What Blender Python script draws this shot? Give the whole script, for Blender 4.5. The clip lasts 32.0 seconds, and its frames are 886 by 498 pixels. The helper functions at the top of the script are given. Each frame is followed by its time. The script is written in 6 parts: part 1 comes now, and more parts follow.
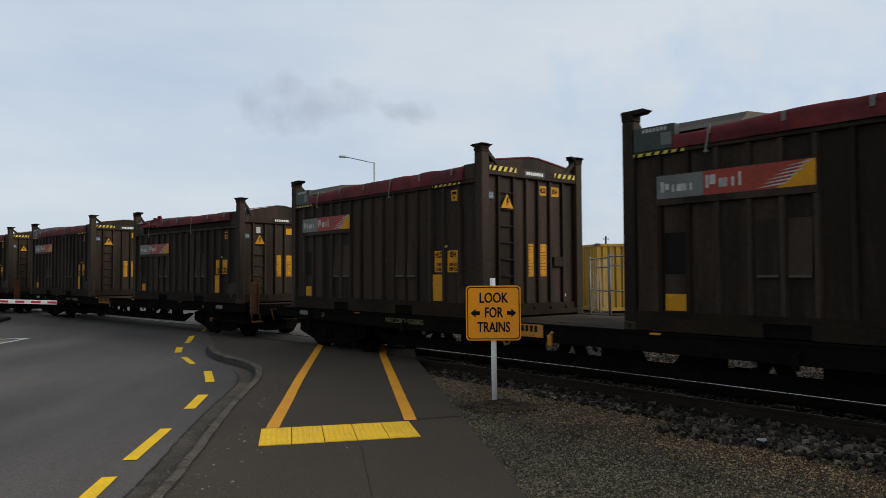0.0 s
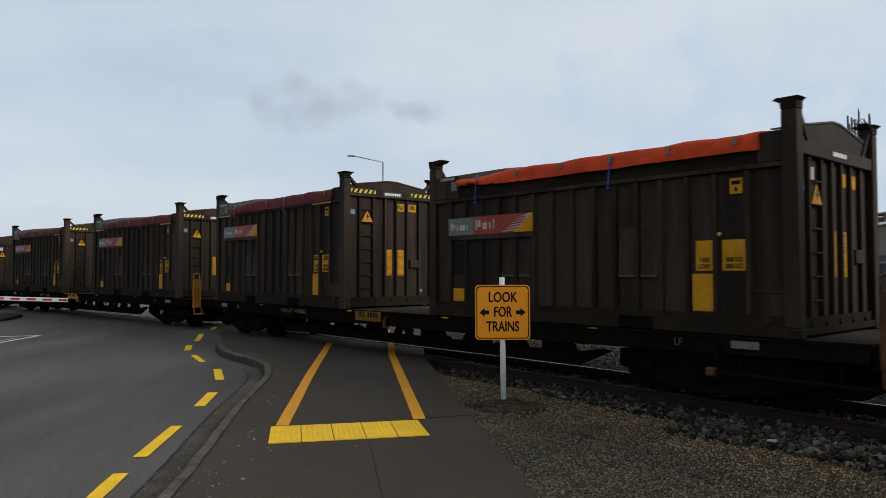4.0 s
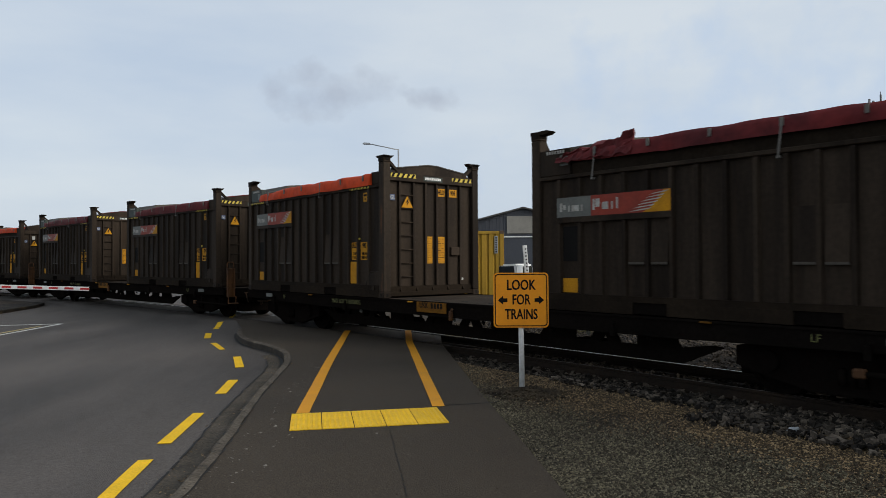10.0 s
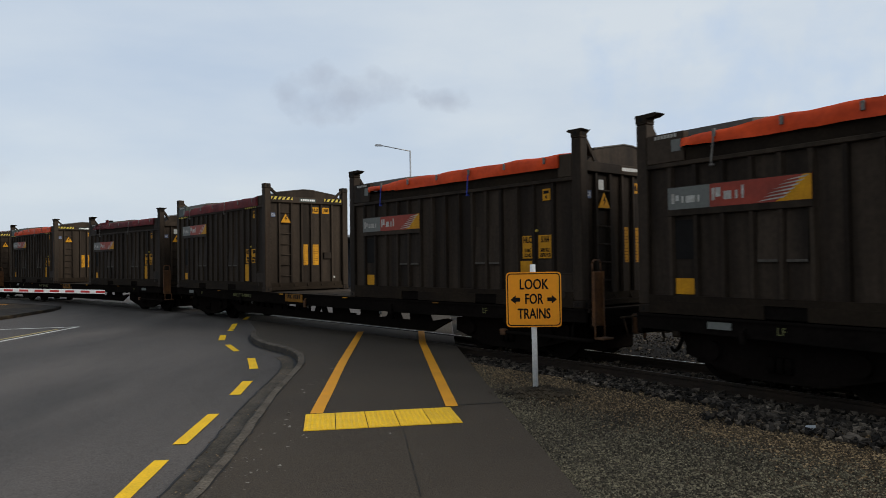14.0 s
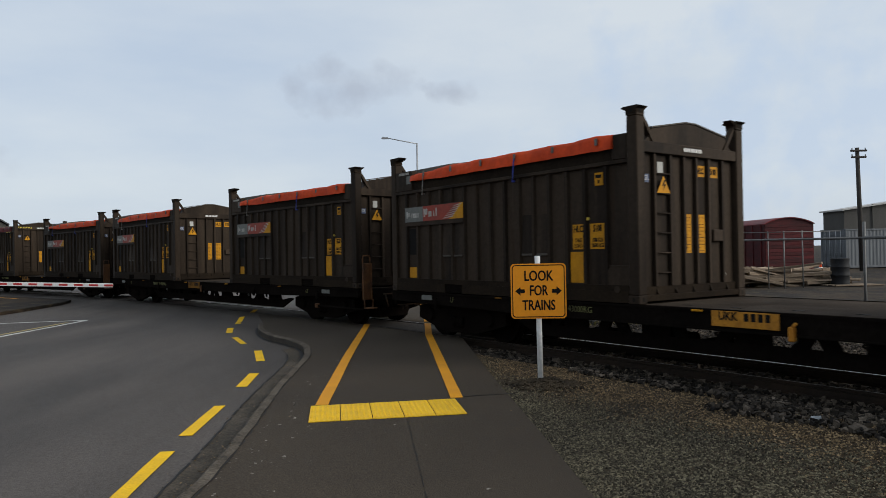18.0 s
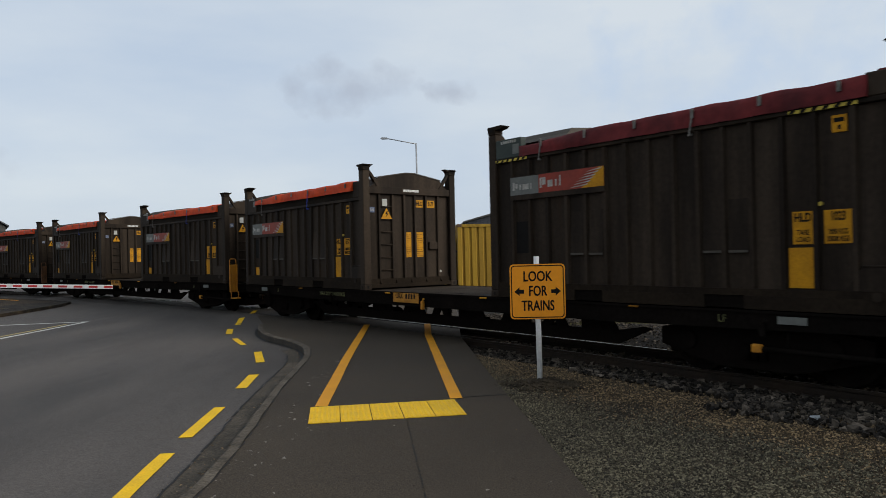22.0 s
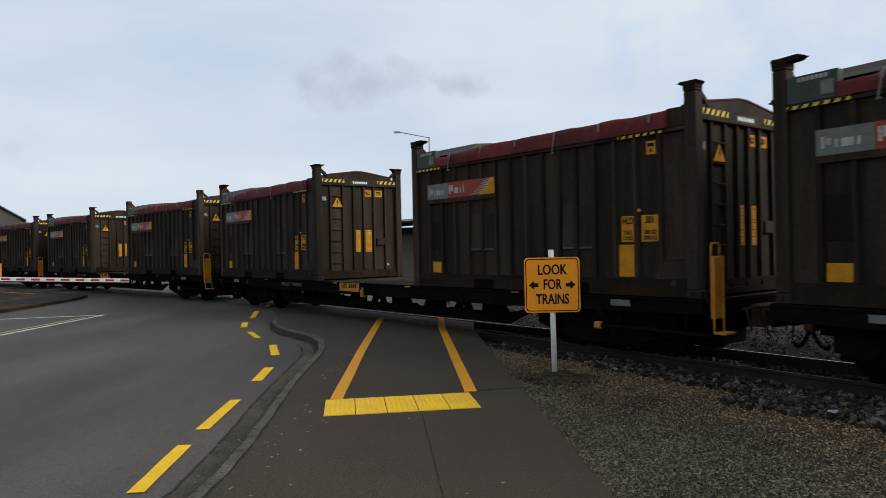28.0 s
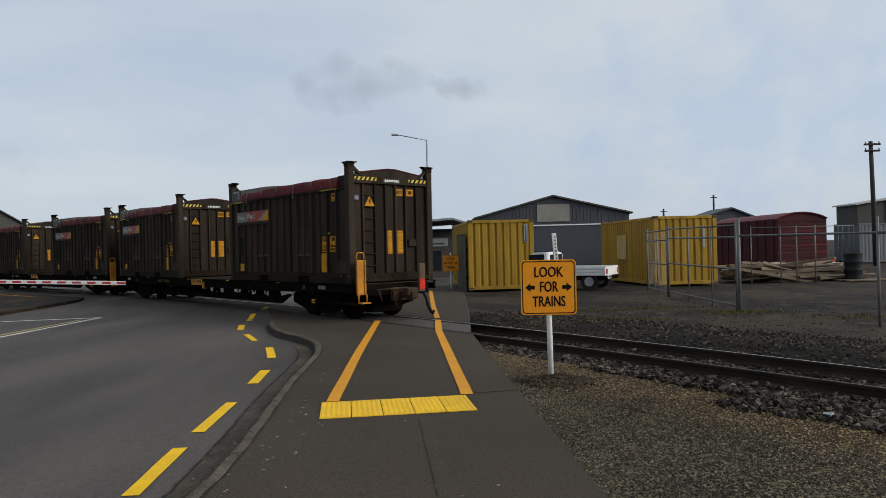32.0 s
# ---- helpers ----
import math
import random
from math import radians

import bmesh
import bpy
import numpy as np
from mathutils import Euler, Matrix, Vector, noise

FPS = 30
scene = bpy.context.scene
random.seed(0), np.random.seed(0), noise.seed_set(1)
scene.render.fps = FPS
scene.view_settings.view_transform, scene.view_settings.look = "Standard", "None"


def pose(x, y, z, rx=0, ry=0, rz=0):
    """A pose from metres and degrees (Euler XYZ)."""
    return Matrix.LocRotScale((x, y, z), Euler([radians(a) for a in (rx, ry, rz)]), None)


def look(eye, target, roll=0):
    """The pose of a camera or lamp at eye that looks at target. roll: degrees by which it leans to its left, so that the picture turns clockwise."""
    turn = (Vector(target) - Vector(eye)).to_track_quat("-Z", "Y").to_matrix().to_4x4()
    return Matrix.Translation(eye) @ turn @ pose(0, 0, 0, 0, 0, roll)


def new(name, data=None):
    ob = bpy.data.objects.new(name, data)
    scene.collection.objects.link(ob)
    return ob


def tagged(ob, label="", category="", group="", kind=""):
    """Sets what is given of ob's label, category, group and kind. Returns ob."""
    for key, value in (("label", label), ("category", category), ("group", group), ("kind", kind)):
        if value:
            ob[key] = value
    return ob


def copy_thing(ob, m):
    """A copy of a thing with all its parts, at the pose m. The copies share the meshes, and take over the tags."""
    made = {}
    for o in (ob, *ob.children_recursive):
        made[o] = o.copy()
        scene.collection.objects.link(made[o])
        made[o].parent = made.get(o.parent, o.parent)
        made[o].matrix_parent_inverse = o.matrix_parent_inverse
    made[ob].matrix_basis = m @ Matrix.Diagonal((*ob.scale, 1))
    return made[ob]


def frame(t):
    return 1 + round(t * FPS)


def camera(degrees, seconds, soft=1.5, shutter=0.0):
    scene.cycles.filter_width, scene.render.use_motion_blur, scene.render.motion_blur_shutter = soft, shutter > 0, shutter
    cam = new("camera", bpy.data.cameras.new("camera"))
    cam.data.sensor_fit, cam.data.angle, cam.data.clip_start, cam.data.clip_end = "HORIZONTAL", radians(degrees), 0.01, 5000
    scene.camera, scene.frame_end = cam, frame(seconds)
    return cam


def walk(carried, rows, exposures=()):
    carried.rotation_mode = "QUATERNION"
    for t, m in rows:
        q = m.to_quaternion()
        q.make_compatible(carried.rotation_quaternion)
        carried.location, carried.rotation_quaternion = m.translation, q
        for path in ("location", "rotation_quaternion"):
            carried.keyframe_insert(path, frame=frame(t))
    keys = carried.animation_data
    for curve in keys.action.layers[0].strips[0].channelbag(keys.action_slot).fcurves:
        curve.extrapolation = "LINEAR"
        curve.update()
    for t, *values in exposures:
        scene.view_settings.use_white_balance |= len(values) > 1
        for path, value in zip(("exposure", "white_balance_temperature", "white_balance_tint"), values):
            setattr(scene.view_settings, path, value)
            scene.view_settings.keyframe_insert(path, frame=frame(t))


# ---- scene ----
cam = camera(63.94, 32.0, soft=0.5, shutter=0.15)
PATH = [
    (0.0, pose(-0.002, 0.010, 1.606, 91.82, 0.45, -4.38)),
    (0.5, pose(-0.022, 0.011, 1.608, 92.00, 0.27, -4.57)),
    (1.0, pose(-0.021, 0.010, 1.601, 91.93, 0.26, -4.64)),
    (1.5, pose(-0.020, 0.010, 1.580, 92.07, 0.31, -4.36)),
    (2.0, pose(-0.019, 0.006, 1.601, 92.06, 0.30, -4.37)),
    (2.5, pose(-0.012, 0.005, 1.601, 92.06, 0.31, -4.36)),
    (3.0, pose(-0.023, -0.002, 1.589, 91.83, 0.19, -3.98)),
    (3.5, pose(-0.011, 0.009, 1.597, 91.78, 0.17, -3.81)),
    (5.5, pose(-0.046, -0.005, 1.607, 91.67, 0.38, -3.41)),
    (6.0, pose(-0.029, -0.003, 1.609, 91.53, 0.32, -3.33)),
    (6.5, pose(-0.036, -0.007, 1.606, 91.38, 0.46, -3.45)),
    (7.0, pose(-0.013, 0.001, 1.594, 91.26, 0.43, -2.93)),
    (7.5, pose(-0.024, 0.000, 1.605, 91.30, 0.47, -2.74)),
    (8.0, pose(-0.027, 0.007, 1.604, 91.02, 0.61, -2.44)),
    (8.5, pose(-0.035, -0.001, 1.601, 91.04, 0.50, -2.61)),
    (9.0, pose(-0.049, 0.008, 1.613, 90.82, 0.54, -2.75)),
    (9.5, pose(-0.032, -0.003, 1.605, 90.81, 0.63, -2.72)),
    (10.0, pose(-0.050, 0.008, 1.611, 90.76, 0.46, -2.49)),
    (10.5, pose(-0.013, 0.000, 1.603, 90.84, 0.37, -2.25)),
    (11.0, pose(-0.029, -0.003, 1.598, 90.58, 0.41, -2.06)),
    (11.5, pose(-0.022, 0.003, 1.602, 90.49, 0.57, -1.68)),
    (12.0, pose(-0.022, 0.004, 1.593, 90.41, 0.70, -1.52)),
    (12.5, pose(-0.051, 0.007, 1.599, 90.55, 0.62, -1.84)),
    (13.0, pose(-0.022, 0.001, 1.604, 90.53, 0.78, -1.65)),
    (13.5, pose(-0.043, 0.004, 1.601, 90.65, 0.96, -1.31)),
    (14.0, pose(-0.044, 0.007, 1.598, 90.86, 0.92, -1.46)),
    (14.5, pose(-0.042, -0.006, 1.607, 90.73, 0.83, -1.54)),
    (16.5, pose(-0.013, 0.006, 1.604, 90.52, 0.97, -0.94)),
    (17.0, pose(-0.011, 0.005, 1.604, 90.44, 1.03, -0.78)),
    (17.5, pose(-0.005, -0.001, 1.595, 90.36, 1.27, -1.08)),
    (18.0, pose(-0.005, 0.008, 1.586, 90.29, 1.15, -0.83)),
    (18.5, pose(-0.015, -0.002, 1.592, 90.39, 1.14, -0.91)),
    (19.0, pose(-0.005, 0.009, 1.596, 90.09, 1.27, -0.65)),
    (19.5, pose(-0.006, 0.003, 1.597, 90.10, 1.36, -0.72)),
    (20.0, pose(-0.010, 0.000, 1.591, 90.25, 1.19, -0.84)),
    (20.5, pose(-0.014, 0.006, 1.601, 90.08, 1.27, -0.81)),
    (21.0, pose(-0.002, -0.000, 1.593, 90.07, 1.25, -0.98)),
    (21.5, pose(-0.008, -0.001, 1.594, 90.23, 1.20, -0.80)),
    (22.0, pose(0.003, 0.000, 1.597, 90.28, 1.36, -0.85)),
    (22.5, pose(-0.026, 0.008, 1.601, 90.14, 1.33, -0.60)),
    (23.0, pose(-0.008, -0.000, 1.591, 90.31, 1.27, -0.73)),
    (23.5, pose(-0.020, 0.007, 1.590, 90.23, 1.33, -0.61)),
    (24.0, pose(0.008, 0.009, 1.593, 90.02, 1.28, -0.49)),
    (24.5, pose(-0.011, 0.001, 1.593, 90.02, 1.24, -0.31)),
    (25.0, pose(-0.006, 0.004, 1.584, 89.89, 1.35, -0.01)),
    (25.5, pose(-0.015, 0.006, 1.581, 89.74, 1.70, 0.04)),
    (27.5, pose(-0.015, 0.000, 1.591, 89.82, 1.31, 0.03)),
    (28.0, pose(-0.014, 0.001, 1.592, 89.81, 1.39, 0.19)),
    (28.5, pose(-0.024, 0.013, 1.588, 89.82, 1.34, 0.04)),
    (29.0, pose(0.004, 0.008, 1.588, 89.75, 1.44, 0.21)),
    (29.5, pose(0.007, 0.007, 1.592, 89.81, 1.53, 0.30)),
    (30.0, pose(-0.007, -0.006, 1.588, 89.92, 1.48, 0.27)),
    (30.5, pose(-0.024, 0.003, 1.582, 89.99, 1.32, 0.15)),
    (31.0, pose(-0.014, 0.009, 1.584, 89.98, 1.51, 0.34)),
    (31.5, pose(-0.023, 0.014, 1.595, 90.02, 1.54, -0.09)),
    (32.0, pose(0.001, 0.001, 1.590, 90.01, 1.40, 0.00)),
]
walk(cam, PATH, exposures=((0.0, 0.02), (14.0, 0.02), (22.0, 0.03), (25.0, 0.15), (31.0, 0.14), (32.0, -0.1)))

# ---- world and sun: overcast afternoon ----
world = bpy.data.worlds.new("overcast_sky")
scene.world = world
world.use_nodes = True
wn, wl = world.node_tree.nodes, world.node_tree.links
wn.clear()
w_out, w_bg = wn.new("ShaderNodeOutputWorld"), wn.new("ShaderNodeBackground")
sky = wn.new("ShaderNodeTexSky")
sky.sky_type, sky.sun_disc = "NISHITA", False
sky.sun_elevation, sky.sun_rotation = radians(25), radians(109)
sky.air_density, sky.dust_density, sky.ozone_density = 1.0, 2.0, 1.2
w_dir = wn.new("ShaderNodeTexCoord")
w_map = wn.new("ShaderNodeMapping")
w_map.inputs["Scale"].default_value = (1.0, 1.0, 3.2)
w_map.inputs["Location"].default_value = (0.35, 0.2, 0.4)
w_noise = wn.new("ShaderNodeTexNoise")
w_noise.inputs["Scale"].default_value = 2.3
w_noise.inputs["Detail"].default_value = 7.0
w_noise.inputs["Roughness"].default_value = 0.52
w_ramp = wn.new("ShaderNodeValToRGB")
w_ramp.color_ramp.elements[0].position, w_ramp.color_ramp.elements[0].color = 0.3, (5.15, 6.08, 7.35, 1)
w_ramp.color_ramp.elements[1].position, w_ramp.color_ramp.elements[1].color = 0.68, (6.75, 7.35, 7.9, 1)
w_mix = wn.new("ShaderNodeMixRGB")
w_mix.inputs["Fac"].default_value = 0.88
w_bg.inputs["Strength"].default_value = 0.104
wl.new(w_dir.outputs["Generated"], w_map.inputs["Vector"])
wl.new(w_map.outputs["Vector"], w_noise.inputs["Vector"])
wl.new(w_noise.outputs["Fac"], w_ramp.inputs["Fac"])
wl.new(sky.outputs["Color"], w_mix.inputs["Color1"])
wl.new(w_ramp.outputs["Color"], w_mix.inputs["Color2"])
# two small darker clouds low in the north, with ragged edges
w_last = w_mix.outputs["Color"]
for c_dir, c_wide, c_high, c_dark, c_tint in (((-0.105, 0.968, 0.228), 0.075, 0.033, 0.42, (3.2, 3.5, 4.3)), ((0.036, 0.975, 0.22), 0.035, 0.014, 0.42, (3.2, 3.5, 4.3)), ((-0.6, 0.79, 0.12), 0.09, 0.02, 0.2, (3.2, 3.5, 4.3)),
                                              ((0.5, 0.84, 0.16), 0.3, 0.13, 0.6, (4.7, 5.8, 7.4)), ((-0.4, 0.78, 0.42), 0.3, 0.06, 0.3, (4.4, 5.6, 7.3))):
    c_sub, c_scale, c_len = wn.new("ShaderNodeVectorMath"), wn.new("ShaderNodeVectorMath"), wn.new("ShaderNodeVectorMath")
    c_sub.operation, c_scale.operation, c_len.operation = "SUBTRACT", "MULTIPLY", "LENGTH"
    c_sub.inputs[1].default_value = c_dir
    c_scale.inputs[1].default_value = (1 / c_wide, 1 / c_wide, 1 / c_high)
    c_noise, c_add, c_ramp, c_mix = wn.new("ShaderNodeTexNoise"), wn.new("ShaderNodeMath"), wn.new("ShaderNodeMapRange"), wn.new("ShaderNodeMixRGB")
    c_noise.inputs["Scale"].default_value, c_noise.inputs["Detail"].default_value = 19.0, 7.0
    c_add.operation = "MULTIPLY_ADD"
    c_add.inputs[1].default_value = 3.4
    c_ramp.inputs["From Min"].default_value, c_ramp.inputs["From Max"].default_value = 2.9, 1.9
    c_ramp.inputs["To Min"].default_value, c_ramp.inputs["To Max"].default_value = 0.0, c_dark
    c_mix.inputs["Color2"].default_value = (*c_tint, 1)
    wl.new(w_dir.outputs["Generated"], c_sub.inputs[0])
    wl.new(c_sub.outputs["Vector"], c_scale.inputs[0])
    wl.new(c_scale.outputs["Vector"], c_len.inputs[0])
    wl.new(w_dir.outputs["Generated"], c_noise.inputs["Vector"])
    wl.new(c_noise.outputs["Fac"], c_add.inputs[0])
    wl.new(c_len.outputs["Value"], c_add.inputs[2])
    wl.new(c_add.outputs["Value"], c_ramp.inputs["Value"])
    wl.new(c_ramp.outputs["Result"], c_mix.inputs["Fac"])
    wl.new(w_last, c_mix.inputs["Color1"])
    w_last = c_mix.outputs["Color"]
wl.new(w_last, w_bg.inputs["Color"])
wl.new(w_bg.outputs["Background"], w_out.inputs["Surface"])

sun_data = bpy.data.lights.new("sun", "SUN")
sun_data.energy, sun_data.angle, sun_data.color = 2.9, radians(40), (1.0, 0.95, 0.87)
sun = new("sun", sun_data)
sun.matrix_world = look((80, -28, 40), (0, 0, 0))


# ---- materials ----
def material(name, base, other=None, rough=0.7, metal=0.0, big=0.6, small=14.0, amount=0.5, grain=0.15, bump=0.15,
             streak=False, stain=None, stain_level=0.62, spread=0.0, stretch=(1, 1, 1), bump_scale=60.0, shine=0.2):
    """A surface with broad patches, fine grain, optional stains and relief, in object space."""
    m = bpy.data.materials.new(name)
    m.use_nodes = True
    n, l = m.node_tree.nodes, m.node_tree.links
    b = n["Principled BSDF"]
    tc, mp = n.new("ShaderNodeTexCoord"), n.new("ShaderNodeMapping")
    mp.inputs["Scale"].default_value = (2.2, 2.2, 0.22) if streak else stretch
    info = n.new("ShaderNodeObjectInfo")
    add = n.new("ShaderNodeVectorMath")
    add.operation = "ADD"
    shift = n.new("ShaderNodeVectorMath")
    shift.operation, shift.inputs["Scale"].default_value = "SCALE", 40.0
    comb = n.new("ShaderNodeCombineXYZ")
    for k in ("X", "Y", "Z"):
        l.new(info.outputs["Random"], comb.inputs[k])
    l.new(comb.outputs["Vector"], shift.inputs[0])
    l.new(tc.outputs["Object"], add.inputs[0])
    l.new(shift.outputs["Vector"], add.inputs[1])
    l.new(add.outputs["Vector"], mp.inputs["Vector"])
    n1, n2 = n.new("ShaderNodeTexNoise"), n.new("ShaderNodeTexNoise")
    n1.inputs["Scale"].default_value, n1.inputs["Detail"].default_value, n1.inputs["Roughness"].default_value = big, 8.0, 0.62
    n2.inputs["Scale"].default_value, n2.inputs["Detail"].default_value = small, 4.0
    l.new(mp.outputs["Vector"], n1.inputs["Vector"])
    l.new(add.outputs["Vector"], n2.inputs["Vector"])
    r1 = n.new("ShaderNodeValToRGB")
    other = other or tuple(c * 0.6 for c in base)
    lo, hi = 0.5 - 0.3 * (1.1 - amount), 0.5 + 0.3 * (1.1 - amount)
    r1.color_ramp.elements[0].position, r1.color_ramp.elements[0].color = lo, (*other, 1)
    r1.color_ramp.elements[1].position, r1.color_ramp.elements[1].color = hi, (*base, 1)
    l.new(n1.outputs["Fac"], r1.inputs["Fac"])
    g1 = n.new("ShaderNodeMapRange")
    g1.inputs["From Min"].default_value, g1.inputs["From Max"].default_value = 0.3, 0.7
    g1.inputs["To Min"].default_value, g1.inputs["To Max"].default_value = 1 - grain, 1 + grain
    l.new(n2.outputs["Fac"], g1.inputs["Value"])
    mul = n.new("ShaderNodeVectorMath")
    mul.operation = "SCALE"
    l.new(r1.outputs["Color"], mul.inputs[0])
    l.new(g1.outputs["Result"], mul.inputs["Scale"])
    col = mul.outputs["Vector"]
    if spread:
        hv = n.new("ShaderNodeHueSaturation")
        mr = n.new("ShaderNodeMapRange")
        mr.inputs["To Min"].default_value, mr.inputs["To Max"].default_value = 1 - spread, 1 + spread
        l.new(info.outputs["Random"], mr.inputs["Value"])
        l.new(mr.outputs["Result"], hv.inputs["Value"])
        l.new(col, hv.inputs["Color"])
        col = hv.outputs["Color"]
    if stain:
        n3, r3, mx = n.new("ShaderNodeTexNoise"), n.new("ShaderNodeValToRGB"), n.new("ShaderNodeMixRGB")
        n3.inputs["Scale"].default_value, n3.inputs["Detail"].default_value, n3.inputs["Roughness"].default_value = big * 3.1, 9.0, 0.7
        l.new(mp.outputs["Vector"], n3.inputs["Vector"])
        r3.color_ramp.elements[0].position, r3.color_ramp.elements[1].position = stain_level, stain_level + 0.1
        l.new(n3.outputs["Fac"], r3.inputs["Fac"])
        l.new(r3.outputs["Color"], mx.inputs["Fac"])
        l.new(col, mx.inputs["Color1"])
        mx.inputs["Color2"].default_value = (*stain, 1)
        col = mx.outputs["Color"]
    l.new(col, b.inputs["Base Color"])
    rr = n.new("ShaderNodeMapRange")
    rr.inputs["To Min"].default_value, rr.inputs["To Max"].default_value = max(0.03, rough - 0.12), min(1, rough + 0.12)
    l.new(n1.outputs["Fac"], rr.inputs["Value"])
    l.new(rr.outputs["Result"], b.inputs["Roughness"])
    b.inputs["Metallic"].default_value = metal
    b.inputs["Specular IOR Level"].default_value = shine
    if bump:
        bp, n4 = n.new("ShaderNodeBump"), n.new("ShaderNodeTexNoise")
        n4.inputs["Scale"].default_value, n4.inputs["Detail"].default_value = bump_scale, 3.0
        l.new(add.outputs["Vector"], n4.inputs["Vector"])
        bp.inputs["Strength"].default_value, bp.inputs["Distance"].default_value = bump, 0.02
        l.new(n4.outputs["Fac"], bp.inputs["Height"])
        l.new(bp.outputs["Normal"], b.inputs["Normal"])
    return m


M = {}
M["steel"] = material("olive_grey_paint", (0.0385, 0.0276, 0.0191), (0.0145, 0.0103, 0.0072), 0.6, 0.0, 0.7, 18, 0.75, 0.16, 0.1,
                      streak=True, stain=(0.027, 0.0165, 0.0098), stain_level=0.59, spread=0.05, shine=0.06)
# dirty steel, near black: the shade under the wagons is put into the colour
M["steel_dark"] = material("dirty_shade_black_steel", (0.009, 0.0072, 0.006), (0.005, 0.0042, 0.0036), 0.9, 0.0, 1.2, 20, 0.4, 0.25, 0.1, shine=0.0)
M["rusty"] = material("rusty_steel", (0.12, 0.075, 0.045), (0.055, 0.04, 0.03), 0.85, 0.0, 2.2, 30, 0.5, 0.25, 0.25, streak=True)
# wheels and bogies likewise carry the underside's shade in their base colour
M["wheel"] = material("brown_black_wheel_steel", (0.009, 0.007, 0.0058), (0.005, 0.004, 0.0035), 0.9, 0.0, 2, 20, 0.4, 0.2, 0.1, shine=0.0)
M["tread"] = material("polished_tread_steel", (0.62, 0.6, 0.57), (0.46, 0.44, 0.41), 0.3, 0.8, 3, 30, 0.4, 0.1, 0.05)
M["deck"] = material("worn_deck_plate", (0.062, 0.049, 0.038), (0.028, 0.022, 0.017), 0.9, 0.0, 1.1, 22, 0.6, 0.2, 0.2,
                     stain=(0.085, 0.068, 0.054), stain_level=0.62, shine=0.02)
M["tarp_maroon"] = material("maroon_tarpaulin", (0.14, 0.02, 0.02), (0.06, 0.011, 0.012), 0.65, 0.0, 1.6, 9, 0.6, 0.16, 0.5, bump_scale=9, shine=0.12)
M["tarp_orange"] = material("orange_red_tarpaulin", (0.62, 0.066, 0.012), (0.42, 0.042, 0.01), 0.6, 0.0, 1.6, 9, 0.6, 0.14, 0.5, bump_scale=9, shine=0.12)
M["yellow"] = material("golden_yellow_plate", (0.5, 0.228, 0.008), (0.36, 0.16, 0.008), 0.6, 0.0, 5, 40, 0.5, 0.1, 0.03, shine=0.12)
M["black"] = material("black_lettering", (0.011, 0.01, 0.009), None, 0.7, 0.0, 4, 30, 0.4, 0.1, 0.0, shine=0.06)
M["silver_panel"] = material("grey_silver_panel", (0.135, 0.137, 0.122), (0.095, 0.097, 0.087), 0.5, 0.0, 3, 20, 0.5, 0.1, 0.03)
M["red_panel"] = material("red_panel", (0.26, 0.035, 0.018), (0.18, 0.028, 0.016), 0.5, 0.0, 3, 20, 0.5, 0.1, 0.03)
M["white_paint"] = material("white_paint", (0.72, 0.72, 0.7), (0.55, 0.55, 0.53), 0.55, 0.0, 4, 30, 0.4, 0.08, 0.03)
M["grey_white"] = material("dull_white_marking", (0.42, 0.42, 0.4), (0.3, 0.3, 0.28), 0.6, 0.0, 4, 30, 0.4, 0.1, 0.03)
M["blue"] = material("blue_strap", (0.03, 0.05, 0.3), None, 0.6, 0.0, 5, 30, 0.4, 0.1, 0.05)
M["blue_plate"] = material("blue_grey_plate", (0.10, 0.13, 0.22), None, 0.5, 0.0, 5, 30, 0.4, 0.1, 0.0)
M["hazard_yellow"] = material("hazard_yellow", (0.6, 0.45, 0.06), (0.42, 0.32, 0.05), 0.55, 0.0, 5, 30, 0.4, 0.1, 0.0)
M["galv"] = material("galvanised_steel", (0.36, 0.37, 0.38), (0.26, 0.27, 0.28), 0.5, 0.35, 4, 40, 0.5, 0.12, 0.06)
M["orange_step"] = material("orange_yellow_paint", (0.46, 0.19, 0.014), (0.3, 0.115, 0.013), 0.55, 0.0, 3, 25, 0.5, 0.12, 0.05,
                            stain=(0.2, 0.09, 0.03), stain_level=0.68)
M["rust_step"] = material("rust_brown_paint", (0.12, 0.05, 0.016), (0.045, 0.023, 0.012), 0.75, 0.0, 3, 25, 0.5, 0.2, 0.1)
M["dull_yellow"] = material("dirty_yellow_board", (0.19, 0.082, 0.009), (0.1, 0.045, 0.008), 0.8, 0.0, 3, 25, 0.5, 0.2, 0.1, shine=0.08)
M["dim_paint"] = material("dim_faded_lettering", (0.15, 0.145, 0.05), (0.05, 0.048, 0.02), 0.7, 0.0, 3, 25, 0.5, 0.2, 0.0)
# coal-stained sills; the same dark tone paints the recess shade on the upper panels
M["sill_steel"] = material("coal_stain_and_recess_shade_paint", (0.022, 0.0158, 0.0104), (0.012, 0.0088, 0.0064), 0.75, 0.0, 1.2, 22, 0.6, 0.2, 0.1, shine=0.03)
M["post_rust"] = material("rust_streaked_paint", (0.044, 0.033, 0.023), (0.024, 0.018, 0.013), 0.7, 0.0, 0.9, 18, 0.6, 0.15, 0.1, streak=True, stain=(0.11, 0.05, 0.022), stain_level=0.52, shine=0.08)
M["tie"] = material("dull_grey_tie_bracket", (0.17, 0.155, 0.135), (0.1, 0.09, 0.08), 0.6, 0.3, 4, 30, 0.5, 0.2, 0.05)
